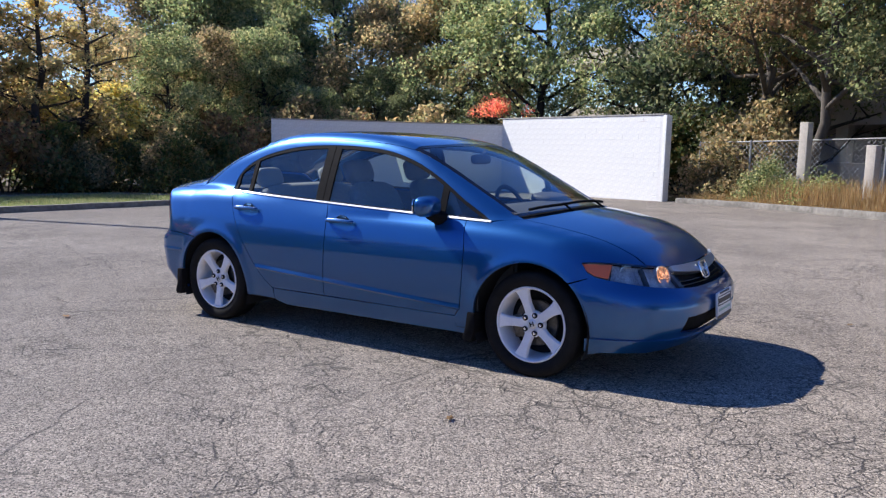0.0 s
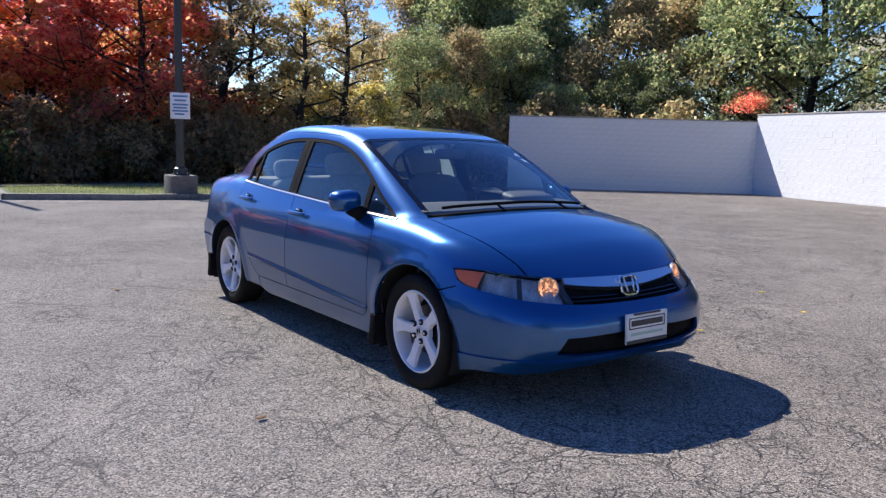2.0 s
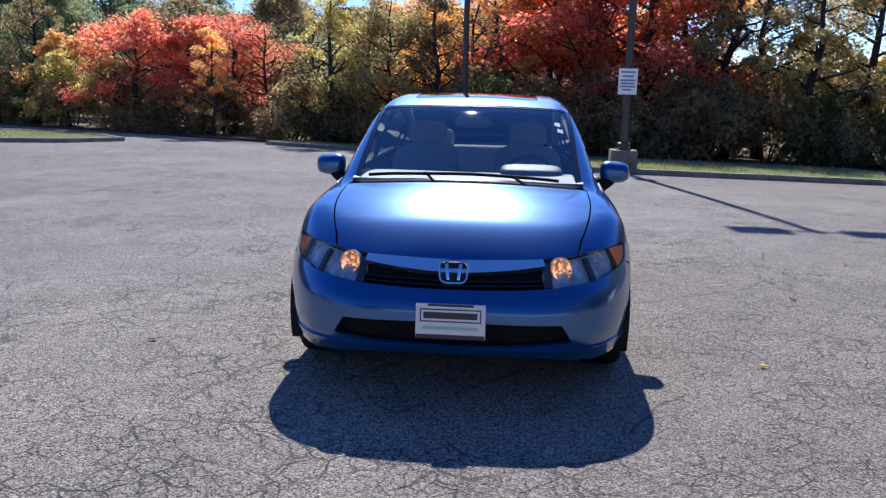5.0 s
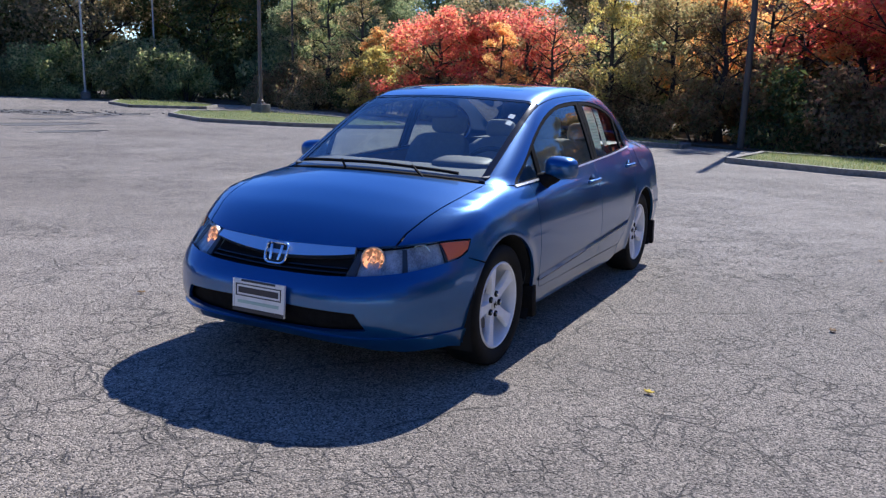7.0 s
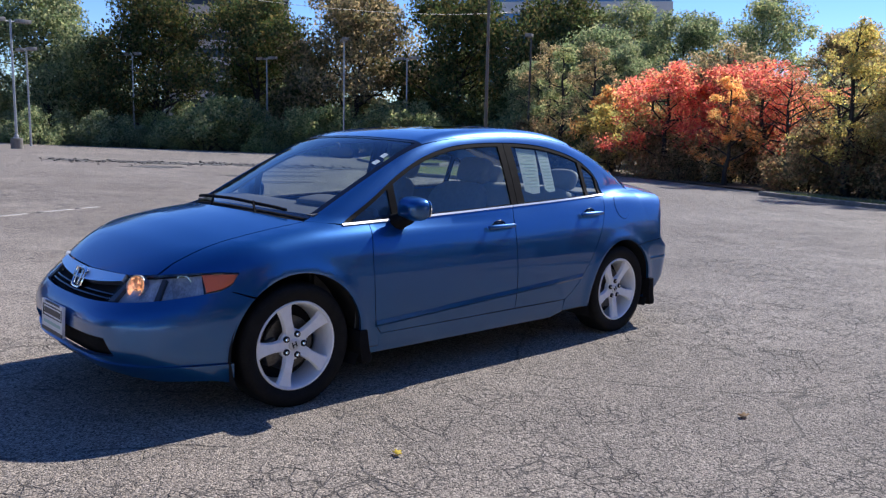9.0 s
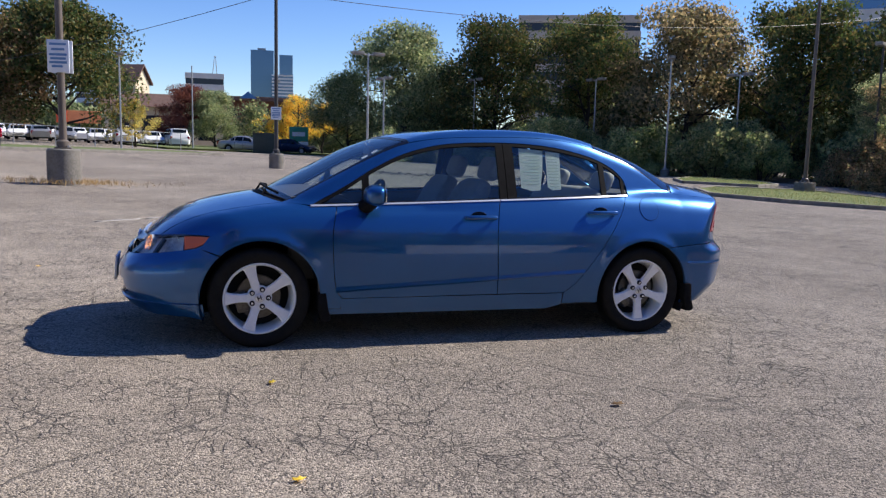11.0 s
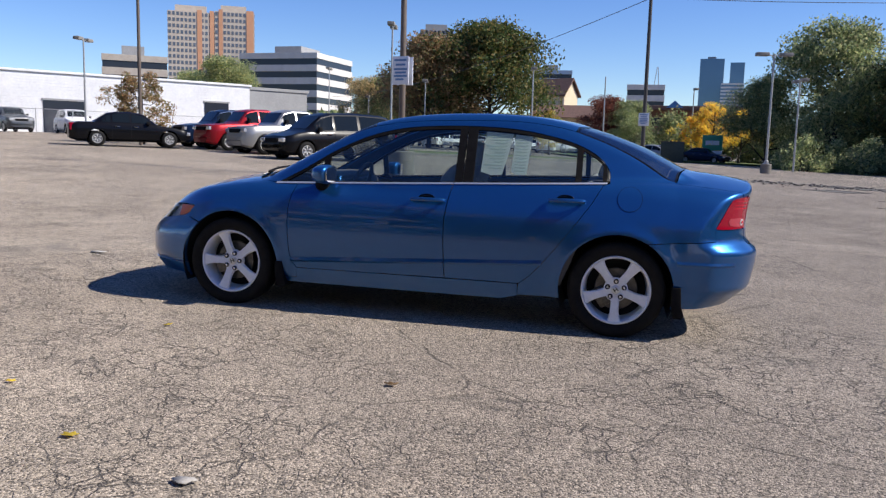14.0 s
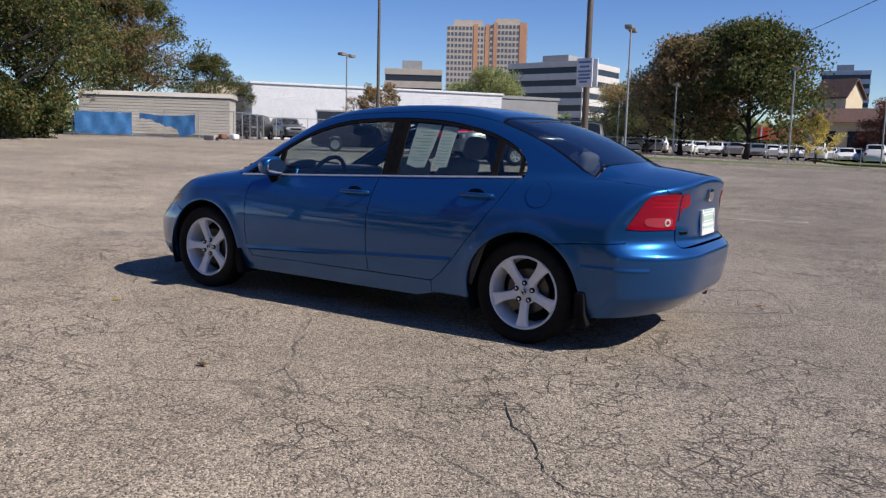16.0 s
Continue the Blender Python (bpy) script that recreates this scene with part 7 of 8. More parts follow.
rim = [(-2.123, 0.603, 0.985), (-2.125, 0.592, 0.945), (-2.16, 0.497, 0.943), (-2.15, 0.507, 0.735), (-2.17, 0.518, 0.665), (-2.19, 0.497, 0.638)]
lid = skin("boot_lid", on(lid_top, "z") + on(lid_edge, "z") + rim + face + [(x, -y, z) for x, y, z in rim[::-1]] + on([(x, -y) for x, y in lid_edge[::-1]], "z"), "lid", PAINT, car, step=0.017)

# glass
screen = [(1.278 - 0.30 * y * y, y) for y in np.linspace(-0.608, 0.608, 15)]
screen_top = [(0.445 - 0.20 * y * y, y) for y in np.linspace(0.578, -0.578, 15)]
windscreen = skin("windscreen", on(screen + screen_top, "z"), "z", SCREEN, car, "clear curved windscreen", off=-0.006, skirt=0, gap=0)
ring_o = [(1.283 - 0.30 * y * y, y) for y in np.linspace(-0.635, 0.635, 15)] + [(0.436 - 0.20 * y * y, y) for y in np.linspace(0.598, -0.598, 15)]
ring_i = [(1.262 - 0.30 * y * y, y) for y in np.linspace(-0.600, 0.600, 15)] + [(0.458 - 0.20 * y * y, y) for y in np.linspace(0.57, -0.57, 15)]
skin("screen_surround", on(ring_o, "z"), "z", BLACK_GLOSS, windscreen, off=-0.003, skirt=0, gap=0, holes=[on(ring_i, "z")])
cowl = [(1.345 - 0.30 * y * y, y) for y in np.linspace(0.642, -0.642, 15)] + [(1.265 - 0.30 * y * y, y) for y in np.linspace(-0.632, 0.632, 15)]
skin("cowl", on(cowl, "z"), "z", BLACK_TRIM, car, "black plastic cowl below windscreen", off=-0.012, skirt=0, gap=0)
back_o = [(-1.105 + 0.22 * y * y, y) for y in np.linspace(-0.580, 0.580, 13)] + [(-1.770 + 0.22 * y * y, y) for y in np.linspace(0.622, -0.622, 13)]
back_i = [(-1.116 + 0.22 * y * y, y) for y in np.linspace(-0.570, 0.570, 13)] + [(-1.760 + 0.22 * y * y, y) for y in np.linspace(0.611, -0.611, 13)]
rear_window = skin("rear_window", on(back_o, "z"), "z", REAR_GLASS, car, "tinted curved rear window", off=-0.006, skirt=0, gap=0)
skin("window_seal", on(back_o, "z"), "z", BLACK_GLOSS, rear_window, off=-0.003, skirt=0, gap=0, holes=[on(back_i, "z")])

def band(x0, x1, inset=0.022, n=14):
    """Window outline between two x places, belt to roof line."""
    xs = np.linspace(x0, x1, n)
    dx, dz = np.array([p[0] for p in DLO]), np.array([p[1] for p in DLO])
    order = np.argsort(dx)
    top = np.interp(xs, dx[order], dz[order]) - inset
    return [(x, belt(x) + 0.012) for x in xs[::-1]] + [(x, max(z, belt(x) + 0.02)) for x, z in zip(xs, top)]
def lean(poly, k):
    return [(x + k * (z - 0.95), z) for x, z in poly]
front_pane = band(-0.248, 0.655)
small_pane = band(0.70, 0.965)
rear_pane = band(-1.045, -0.372)
quarter_pane = band(-1.222, -1.085)
panes = [front_pane, small_pane, rear_pane, quarter_pane]
frames = [(on(band(-0.30, 1.025, 0.0)), front_doors, [front_pane, small_pane]), (on(band(-1.246, -0.305, 0.0)), rear_doors, [rear_pane, quarter_pane])]
for outline, doors, holes in frames:
    fr = skin("window_frame", [(x, y, z - 0.012 * (z < belt(x) + 0.02)) for x, y, z in outline], "y", BLACK_TRIM, doors, "black window frame and pillar trim", mirror=True, off=-0.002, gap=0, skirt=0.012, holes=[on(h) for h in holes])
    for h in holes:
        skin("window_pane", on(h), "y", GLASS, doors, "tinted side window glass", mirror=True, off=-0.010, gap=-0.004, skirt=0)
for x0, x1, doors in ((-0.243, 1.035, front_doors), (-1.252, -0.249, rear_doors)):
    xs = np.linspace(x0, x1, 12)
    skin("belt_trim", on([(x, belt(x) + 0.004) for x in xs] + [(x, belt(x) - 0.006) for x in xs[::-1]]), "y", BRIGHT_TRIM, doors, "bright chrome belt moulding", mirror=True, off=0.006, gap=0, skirt=0.01)
# raised mouldings low on the doors and round the rear bumper
def wedge(name, xs, z_of, heights, off, parents, label=""):
    """A moulding with a sloping upper face along the flank: heights above z_of for top, nose and foot."""
    top, nose, foot = heights
    P = [np.array(rise([(x, z_of(x) + h) for x in xs], "y")) for h in (top, nose, foot)]
    P[1] = P[1] + slope(P[1]) * off
    P[0], P[2] = P[0] + slope(P[0]) * 0.0012, P[2] + slope(P[2]) * 0.0012
    n = len(xs)
    v = np.concatenate(P)
    f = []
    for k in range(n - 1):
        f += [[k, k + 1, n + k + 1, n + k], [n + k, n + k + 1, 2 * n + k + 1, 2 * n + k]]
    if np.cross(v[1] - v[0], v[n] - v[0])[1] < 0:
        f = [g[::-1] for g in f]
    s = np.array([1, -1, 1])
    put(name, mesh_from(name, v, f, PAINT, False), parents[0], label)
    put(name, mesh_from(name, v * s, [g[::-1] for g in f], PAINT, False), parents[1], label)
for x0, x1, doors in ((-0.212, 0.882, front_doors), (-0.865, -0.218, rear_doors)):
    wedge("side_moulding", np.linspace(x0, x1, 16), lambda x: 0.402 - 0.056 * x, (0.026, 0.004, -0.010), 0.009, doors)
fuel = [(-1.40 + 0.078 * math.cos(a), 0.895 + 0.078 * math.sin(a)) for a in np.linspace(0, 2 * math.pi, 28)[:-1]]
skin("fuel_flap", on(fuel), "y", PAINT, car, off=0.0025, gap=0.001, skirt=0.004)
skin("fuel_gap", on([(-1.40 + (x + 1.40) * 1.022, 0.895 + (z - 0.895) * 1.022) for x, z in fuel]), "y", BLACK_TRIM, car, off=0.0007, gap=0, skirt=0)

# headlamps
lamps = skin("headlamp", LAMP, "front", SILVER, car, "headlamp with clear lens and amber corner", mirror=True, off=-0.032, gap=-0.004, skirt=0, step=0.03)
skin("bezel", [(1.787, 0.72, 0.692), (1.793, 0.714, 0.692), (1.805, 0.765, 0.598), (1.799, 0.770, 0.598)], "front", BLACK_GLOSS, lamps, mirror=True, off=-0.010, gap=0, skirt=0.02, step=0.03)
skin("lens", LAMP, "front", LENS, lamps, mirror=True, off=0.0, gap=0.001, skirt=0.03, step=0.03)
amber = [p for p in LAMP if p[0] < 1.80]
skin("turn_signal", amber, "front", AMBER, lamps, "amber corner lens", mirror=True, off=-0.006, gap=0.004, skirt=0.02, step=0.025)
divider = [(1.90, 0.595, 0.668), (1.912, 0.578, 0.668), (1.945, 0.598, 0.572), (1.930, 0.615, 0.572)]
skin("divider", divider, "front", DARK_HOUSING, lamps, mirror=True, off=-0.012, gap=0, skirt=0.03, step=0.03)
inner_end = [(1.995, 0.425, 0.650), (2.01, 0.408, 0.652), (2.088, 0.394, 0.555), (2.06, 0.425, 0.558)]
skin("housing", inner_end, "front", DARK_HOUSING, lamps, mirror=True, off=-0.010, gap=0, skirt=0.02, step=0.03)
for s, lamp in ((1, lamps[0]), (-1, lamps[1])):
    way = Vector((0.90, 0.36 * s, 0.30)).normalized().to_track_quat("Z", "Y").to_matrix().to_4x4()
    eye = Vector((1.996, 0.480 * s, 0.615))
    # the bowl round the bulb glows too, in place of reflected lamp light
    part("bulb", lathe_bm([(0.0, 0.020), (0.013, 0.017), (0.016, 0.006), (0.019, -0.006), (0.032, -0.003), (0.044, 0.006), (0.049, 0.010), (0.049, -0.010), (0.0, -0.010)], 28), BULB, lamp, "warm glowing inner lamp", m=Matrix.Translation(eye) @ way)
    part("reflector", lathe_bm([(0.050, -0.004), (0.052, 0.010), (0.056, 0.012), (0.057, 0.0), (0.056, -0.02)], 28), SILVER, lamp, m=Matrix.Translation(eye) @ way)
    way = Vector((0.80, 0.58 * s, 0.16)).normalized().to_track_quat("Z", "Y").to_matrix().to_4x4()
    eye = Vector((1.845, 0.640 * s, 0.632))
    part("dipped_beam", lathe_bm([(0.0, -0.026), (0.022, -0.022), (0.036, -0.006), (0.042, 0.008), (0.046, 0.008), (0.046, -0.01)], 28), MIRROR_BOWL, lamp, "bright dipped beam reflector", m=Matrix.Translation(eye) @ way)
    part("shield", lathe_bm([(0.0, 0.004), (0.011, 0.002), (0.013, -0.02)], 16), DARK_HOUSING, lamp, m=Matrix.Translation(eye) @ way)

# grille, bright bar and badge
gr = [(2.04, y, 0.648 - 0.008 * (1 - abs(y) / 0.41)) for y in np.linspace(0.405, -0.405, 13)] + [(2.08, y, 0.554 - 0.010 * (1 - abs(y) / 0.40)) for y in np.linspace(-0.395, 0.395, 13)]
grille = skin("grille", gr, "front", BLACK_TRIM, car, "black slatted upper grille", off=-0.03, gap=0, skirt=0)
bar = [(2.05, y, 0.655 - 0.011 * (1 - abs(y) / 0.42)) for y in np.linspace(0.418, -0.418, 19)] + [(2.05, y, 0.630 - 0.034 * (1 - (abs(y) / 0.42) ** 1.6)) for y in np.linspace(-0.414, 0.414, 19)]
skin("chrome_bar", bar, "front", BAR_CHROME, grille, "bright chrome grille bar", off=0.012, gap=0, skirt=0.03, step=0.016)
for k in range(2):
    slat = [(2.06, y, 0.588 - 0.017 * k - 0.010 * (1 - abs(y) / 0.4)) for y in np.linspace(0.385, -0.385, 11)] + [(2.06, y, 0.583 - 0.017 * k - 0.010 * (1 - abs(y) / 0.4)) for y in np.linspace(-0.385, 0.385, 11)]
    skin("slat", slat, "front", BLACK_GLOSS, grille, off=-0.015, gap=0, skirt=0.015, step=0.03)
badge_m = Matrix.Translation((2.092, 0, 0.605)) @ Matrix.Rotation(radians(-22), 4, "Y")
badge = empty("badge", badge_m)
badge.parent = car
ro = [(0.062 * math.copysign(abs(math.cos(a)) ** 0.45, math.cos(a)) * (1.0 + 0.10 * math.sin(a)), 0.050 * math.copysign(abs(math.sin(a)) ** 0.45, math.sin(a))) for a in np.linspace(0, 2 * math.pi, 33)[:-1]]
bm = tube_bm([(0.0, a, b) for a, b in ro + ro[:1]], 0.0065, 6, caps=False)
part("badge_ring", bm, CHROME, badge, "plain chrome badge outline")
part("badge_back", prism_bm(ro, -0.012, -0.004, axis="x"), BLACK_GLOSS, badge)
for q in (-1, 1):
    part("badge_bar", prism_bm([(q * 0.016, -0.036), (q * 0.030, -0.036), (q * 0.040, 0.038), (q * 0.024, 0.038)], -0.004, 0.006, 0.002, axis="x"), CHROME, badge)

# number plate holders: bars in place of writing
def plate(parent, x, z, face_sign, tilt, dark_frame):
    m = Matrix.Translation((x, 0, z)) @ Matrix.Rotation(radians(tilt), 4, "Y")
    p = part("number_plate", box_bm(-0.006, -0.152, -0.077, 0.006, 0.152, 0.077, 0.004), WHITE_PLASTIC, parent, "white dealer plate with dark bars", m=m)
    def mark(y0, z0, y1, z1, mat, name="plate_mark"):
        a, b = sorted((0.0055 * face_sign, 0.0085 * face_sign))
        part(name, box_bm(a, y0, z0, b, y1, z1), mat, p, smooth=False)
    mark(-0.150, -0.076, 0.150, -0.058, INK if dark_frame else WHITE_PLASTIC, "plate_frame")
    for s in (-1, 1):
        mark(s * 0.146 - 0.005, -0.058, s * 0.146 + 0.005, 0.076, WHITE_PLASTIC, "plate_frame")
    ink = INK if dark_frame else PAPER_INK
    mark(-0.10, 0.066, 0.10, 0.076, ink)
    mark(-0.130, 0.050, 0.130, 0.055, ink)
    mark(-0.130, -0.003, 0.130, 0.002, ink)
    mark(-0.133, -0.003, -0.128, 0.055, ink)
    mark(0.128, -0.003, 0.133, 0.055, ink)
    mark(-0.117, 0.012, 0.117, 0.040, ink)
    mark(-0.120, -0.036, 0.120, -0.022, PAPER_INK)
    return p
plate(car, 2.218, 0.412, 1, -3, True)
plate(lid, -2.192, 0.755, -1, 3, False)

# tail lamps
tails = skin("tail_lamp", TAIL, "rear", RED_LENS, car, "red tail lamp with pale reversing lens", mirror=True, off=0.004, gap=0.002, skirt=0.03, step=0.03)
pale = bend([(-2.032, 0.726, 0.785), (-2.045, 0.71, 0.757), (-2.09, 0.64, 0.747), (-2.13, 0.565, 0.752), (-2.14, 0.545, 0.778), (-2.13, 0.56, 0.803), (-2.08, 0.65, 0.806), (-2.04, 0.715, 0.803)], 3)
pale_lens = skin("reverse_lens", pale, "rear", CLEAR_RED, tails, "pale pink reversing lens", mirror=True, off=0.007, gap=0.002, skirt=0.004, step=0.02)
round_lens = [(-2.12, 0.588 + 0.030 * math.cos(a), 0.777 + 0.023 * math.sin(a)) for a in np.linspace(0, 2 * math.pi, 19)[:-1]]
skin("clear_lens", round_lens, "rear", SILVER, pale_lens, "round clear reversing lens", mirror=True, off=0.010, gap=0.001, skirt=0.003, step=0.02)
skin("lens_eye", [(x, 0.588 + 0.45 * (y - 0.588), 0.777 + 0.45 * (z - 0.777)) for x, y, z in round_lens], "rear", RED_RIB, pale_lens, mirror=True, off=0.0125, gap=0, skirt=0.002, step=0.02)
inner = [(-2.17, 0.487, 0.938), (-2.18, 0.40, 0.938), (-2.178, 0.375, 0.90), (-2.177, 0.37, 0.868), (-2.158, 0.462, 0.845), (-2.15, 0.49, 0.78)]
skin("inner_tail_lens", inner, "rear", RED_LENS, tails, mirror=True, off=0.004, gap=0.002, skirt=0.02, step=0.025)
for z in (0.862, 0.885, 0.910):
    skin("lens_rib", [(-2.07, 0.690, z), (-2.17, 0.47, z), (-2.17, 0.47, z + 0.006), (-2.07, 0.690, z + 0.006)], "rear", RED_RIB, tails, mirror=True, off=0.0055, gap=0, skirt=0.003, step=0.03)
# ledge round the rear bumper corner
wedge("bumper_ledge", np.linspace(-1.715, -2.075, 16), lambda x: 0.505, (0.020, 0.005, -0.008), 0.0055, [car, car])
part("boot_badge", prism_bm([(a * 0.75, b * 0.75) for a, b in ro], -0.004, 0.004, 0.002, axis="x"), CHROME, lid, "plain chrome badge", m=Matrix.Translation((-2.205, 0, 0.92)))
skin("badge_letters", [(-2.19, 0.50, 0.722), (-2.19, 0.38, 0.722), (-2.19, 0.38, 0.702), (-2.19, 0.50, 0.702)], "rear", CHROME, lid, "small chrome lettering as a bar", off=0.004, gap=0.002, skirt=0.004, step=0.02)

# door handles with finger bowls
for doors, hx, hz in ((front_doors, -0.085, 0.828), (rear_doors, -1.005, 0.868)):
    for s, d in ((1, doors[0]), (-1, doors[1])):
        y0 = float(rise([(hx, hz)], "y")[0][1])
        bowl = part("finger_bowl", lathe_bm([(0.0, 0.001), (0.03, 0.0015), (0.042, 0.003), (0.046, 0.004), (0.048, 0.002)], 20, "Y"), BLACK_GLOSS, d, m=Matrix.Translation((hx + 0.01, s * (y0 - 0.0), hz + 0.004)) @ Matrix.Diagonal((1.25, s, 0.72, 1)))
        pts = bend([(0.115, 0.012, -0.004), (0.09, 0.030, 0.0), (0.0, 0.040, 0.003), (-0.09, 0.030, 0.002), (-0.115, 0.010, 0.0)], 4)
        bm = tube_bm([(a, b * s, c) for a, b, c in pts], [0.008] + [0.0135] * (len(pts) - 2) + [0.008], 8)
        part("door_handle", bm, PAINT, d, m=Matrix.Translation((hx, s * y0, hz)))

# door mirrors
for s, d in ((1, front_doors[0]), (-1, front_doors[1])):
    bm = bmesh.new()
    bmesh.ops.create_icosphere(bm, subdivisions=4, radius=1)
    for v in bm.verts:
        x, y, z = v.co
        p = 0.62
        x, y, z = (math.copysign(abs(c) ** p, c) for c in (x, y, z))
        back = 0.62 if x < 0 else 1.0
        v.co = Vector((0.078 * x * back + 0.03 * (y < 0) * -y * 0.6, 0.090 * y * (1 - 0.10 * max(x, 0)), 0.066 * z * (1 - 0.12 * y) * (1 - 0.25 * max(x, 0) ** 2)))
    mir = part("door_mirror", bm, PAINT, d, "blue painted door mirror", m=Matrix.Translation((0.635, s * 0.872, 0.962)) @ Matrix.Rotation(radians(-8 * s), 4, "Z") @ Matrix.Diagonal((1, s, 1, 1)))
    part("mirror_glass", prism_bm([(0.072 * math.copysign(abs(math.cos(a)) ** 0.6, math.cos(a)), 0.050 * math.copysign(abs(math.sin(a)) ** 0.6, math.sin(a))) for a in np.linspace(0, 2 * math.pi, 25)[:-1]], -0.054, -0.048, axis="x"), CHROME, mir)
    bm = tube_bm(bend([(0.685, s * 0.755, 0.880), (0.675, s * 0.80, 0.895), (0.650, s * 0.845, 0.925)], 4), [0.05] * 4 + [0.042] * 4 + [0.04], 12)
    for v in bm.verts:
        v.co.x = 0.66 + (v.co.x - 0.66) * 1.05
    part("mirror_arm", bm, BLACK_TRIM, d, "black mirror foot")

# wheels
def wheel_parts(parent_m, s, name_label):
    hub = empty("wheel", parent_m)
    hub.parent = car
    R = 0.314
    tyre_profile = [(0.222, -0.085), (0.235, -0.094), (0.262, -0.104), (0.290, -0.102), (0.305, -0.092), (0.311, -0.078), (R, -0.05), (R + 0.001, 0.0), (R, 0.05), (0.311, 0.078), (0.305, 0.092), (0.290, 0.102), (0.262, 0.104), (0.235, 0.094), (0.222, 0.085)]
    bm = lathe_bm(tyre_profile, 64, "Y")
    tyre = part("tyre", bm, RUBBER, hub, "black road tyre")
    rim = part("rim", lathe_bm([(0.224, 0.088), (0.219, 0.094), (0.213, 0.092), (0.207, 0.080), (0.203, 0.055), (0.198, -0.02), (0.190, -0.06), (0.196, -0.085), (0.224, -0.088)], 64, "Y"), ALLOY, hub, "silver five-spoke alloy rim")
    part("brake_disc", lathe_bm([(0.06, 0.012), (0.135, 0.012), (0.137, 0.008), (0.137, -0.008), (0.06, -0.008)], 40, "Y"), STEEL, hub)
    # near-black disc painted as the shade seen between the spokes
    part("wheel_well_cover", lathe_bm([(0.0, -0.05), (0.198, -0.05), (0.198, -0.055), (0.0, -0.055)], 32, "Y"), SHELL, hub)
    part("caliper", box_bm(0.07, -0.03, -0.06, 0.150, 0.035, 0.07, 0.012), STEEL, hub)
    for k in range(5):
        bm = bmesh.new()
        rows = []
        for r, w, y, th in ((0.045, 0.040, 0.060, 0.03), (0.075, 0.0275, 0.066, 0.03), (0.11, 0.026, 0.072, 0.028), (0.15, 0.029, 0.077, 0.026), (0.185, 0.036, 0.081, 0.024), (0.207, 0.046, 0.083, 0.02)):
            rows.append([bm.verts.new((a, b, r)) for a, b in ((-w, y - th), (-w * 1.0, y - 0.007), (-w * 0.82, y), (0, y + 0.001), (w * 0.82, y), (w * 1.0, y - 0.007), (w, y - th))])
        for a, b in zip(rows, rows[1:]):
            for j in range(6):
                bm.faces.new((a[j], a[j + 1], b[j + 1], b[j]))
        bm.faces.new(rows[0]); bm.faces.new(rows[-1][::-1])
        bmesh.ops.recalc_face_normals(bm, faces=bm.faces)
        part("spoke", bm, ALLOY, rim, m=Matrix.Rotation(2 * math.pi * k / 5, 4, "Y"))
    part("hub_face", lathe_bm([(0.0, 0.060), (0.030, 0.061), (0.034, 0.064), (0.070, 0.062), (0.078, 0.055), (0.078, 0.03)], 32, "Y"), ALLOY, rim)
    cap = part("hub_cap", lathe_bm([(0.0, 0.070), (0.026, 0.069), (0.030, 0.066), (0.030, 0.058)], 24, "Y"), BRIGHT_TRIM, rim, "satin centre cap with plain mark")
    for q in (-1, 1):
        part("cap_mark", box_bm(q * 0.010 - 0.0028, 0.0695, -0.014, q * 0.010 + 0.0028, 0.0725, 0.014), SHELL, cap, smooth=False)
    part("cap_mark", box_bm(-0.008, 0.0695, -0.0025, 0.008, 0.0722, 0.0025), SHELL, cap, smooth=False)
    for k in range(5):
        a = 2 * math.pi * (k + 0.5) / 5
        m = Matrix.Translation((0.055 * math.sin(a), 0.0, 0.055 * math.cos(a)))
        # near-black disc on the hub face in place of a hole's shade
        part("lug_seat", lathe_bm([(0.0, 0.0702), (0.0165, 0.0702), (0.0165, 0.060)], 14, "Y"), SHELL, rim, m=m @ Matrix.Translation((0, 0.0008, 0)))
        part("lug_nut", lathe_bm([(0.0, 0.077), (0.006, 0.077), (0.009, 0.074), (0.009, 0.06)], 6, "Y"), CHROME, rim, m=m)
    return hub
for i, (wx, s, turn) in enumerate(((1.35, 1, 18), (-1.35, 1, 36), (1.35, -1, 18), (-1.35, -1, 36))):
    m = Matrix.Translation((wx, s * 0.735, 0.309)) @ Matrix.Rotation(0 if s > 0 else math.pi, 4, "Z") @ Matrix.Rotation(radians(turn), 4, "Y")
    if i == 0:
        first_wheel = wheel_parts(m, s, "")
    else:
        w = copy_thing(first_wheel, m)
        w.parent = car
# wheel houses, underbody, inner faces; the hollows carry their shade as near-black colour
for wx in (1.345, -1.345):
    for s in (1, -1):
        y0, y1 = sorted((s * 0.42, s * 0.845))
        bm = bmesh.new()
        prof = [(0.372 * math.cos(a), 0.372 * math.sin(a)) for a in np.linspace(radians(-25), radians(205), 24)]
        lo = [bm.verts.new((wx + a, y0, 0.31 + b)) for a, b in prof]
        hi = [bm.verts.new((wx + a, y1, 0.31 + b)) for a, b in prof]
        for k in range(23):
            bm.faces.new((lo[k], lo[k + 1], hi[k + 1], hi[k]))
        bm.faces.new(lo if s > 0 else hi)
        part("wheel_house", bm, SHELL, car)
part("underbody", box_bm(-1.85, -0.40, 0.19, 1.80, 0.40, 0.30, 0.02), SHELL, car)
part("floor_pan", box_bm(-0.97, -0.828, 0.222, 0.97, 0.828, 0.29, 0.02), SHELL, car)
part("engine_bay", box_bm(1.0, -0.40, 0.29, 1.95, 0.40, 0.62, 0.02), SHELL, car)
# unseen panel added to stop sunlight leaking through the nose
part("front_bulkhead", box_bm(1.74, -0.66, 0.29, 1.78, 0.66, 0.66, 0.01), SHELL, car)
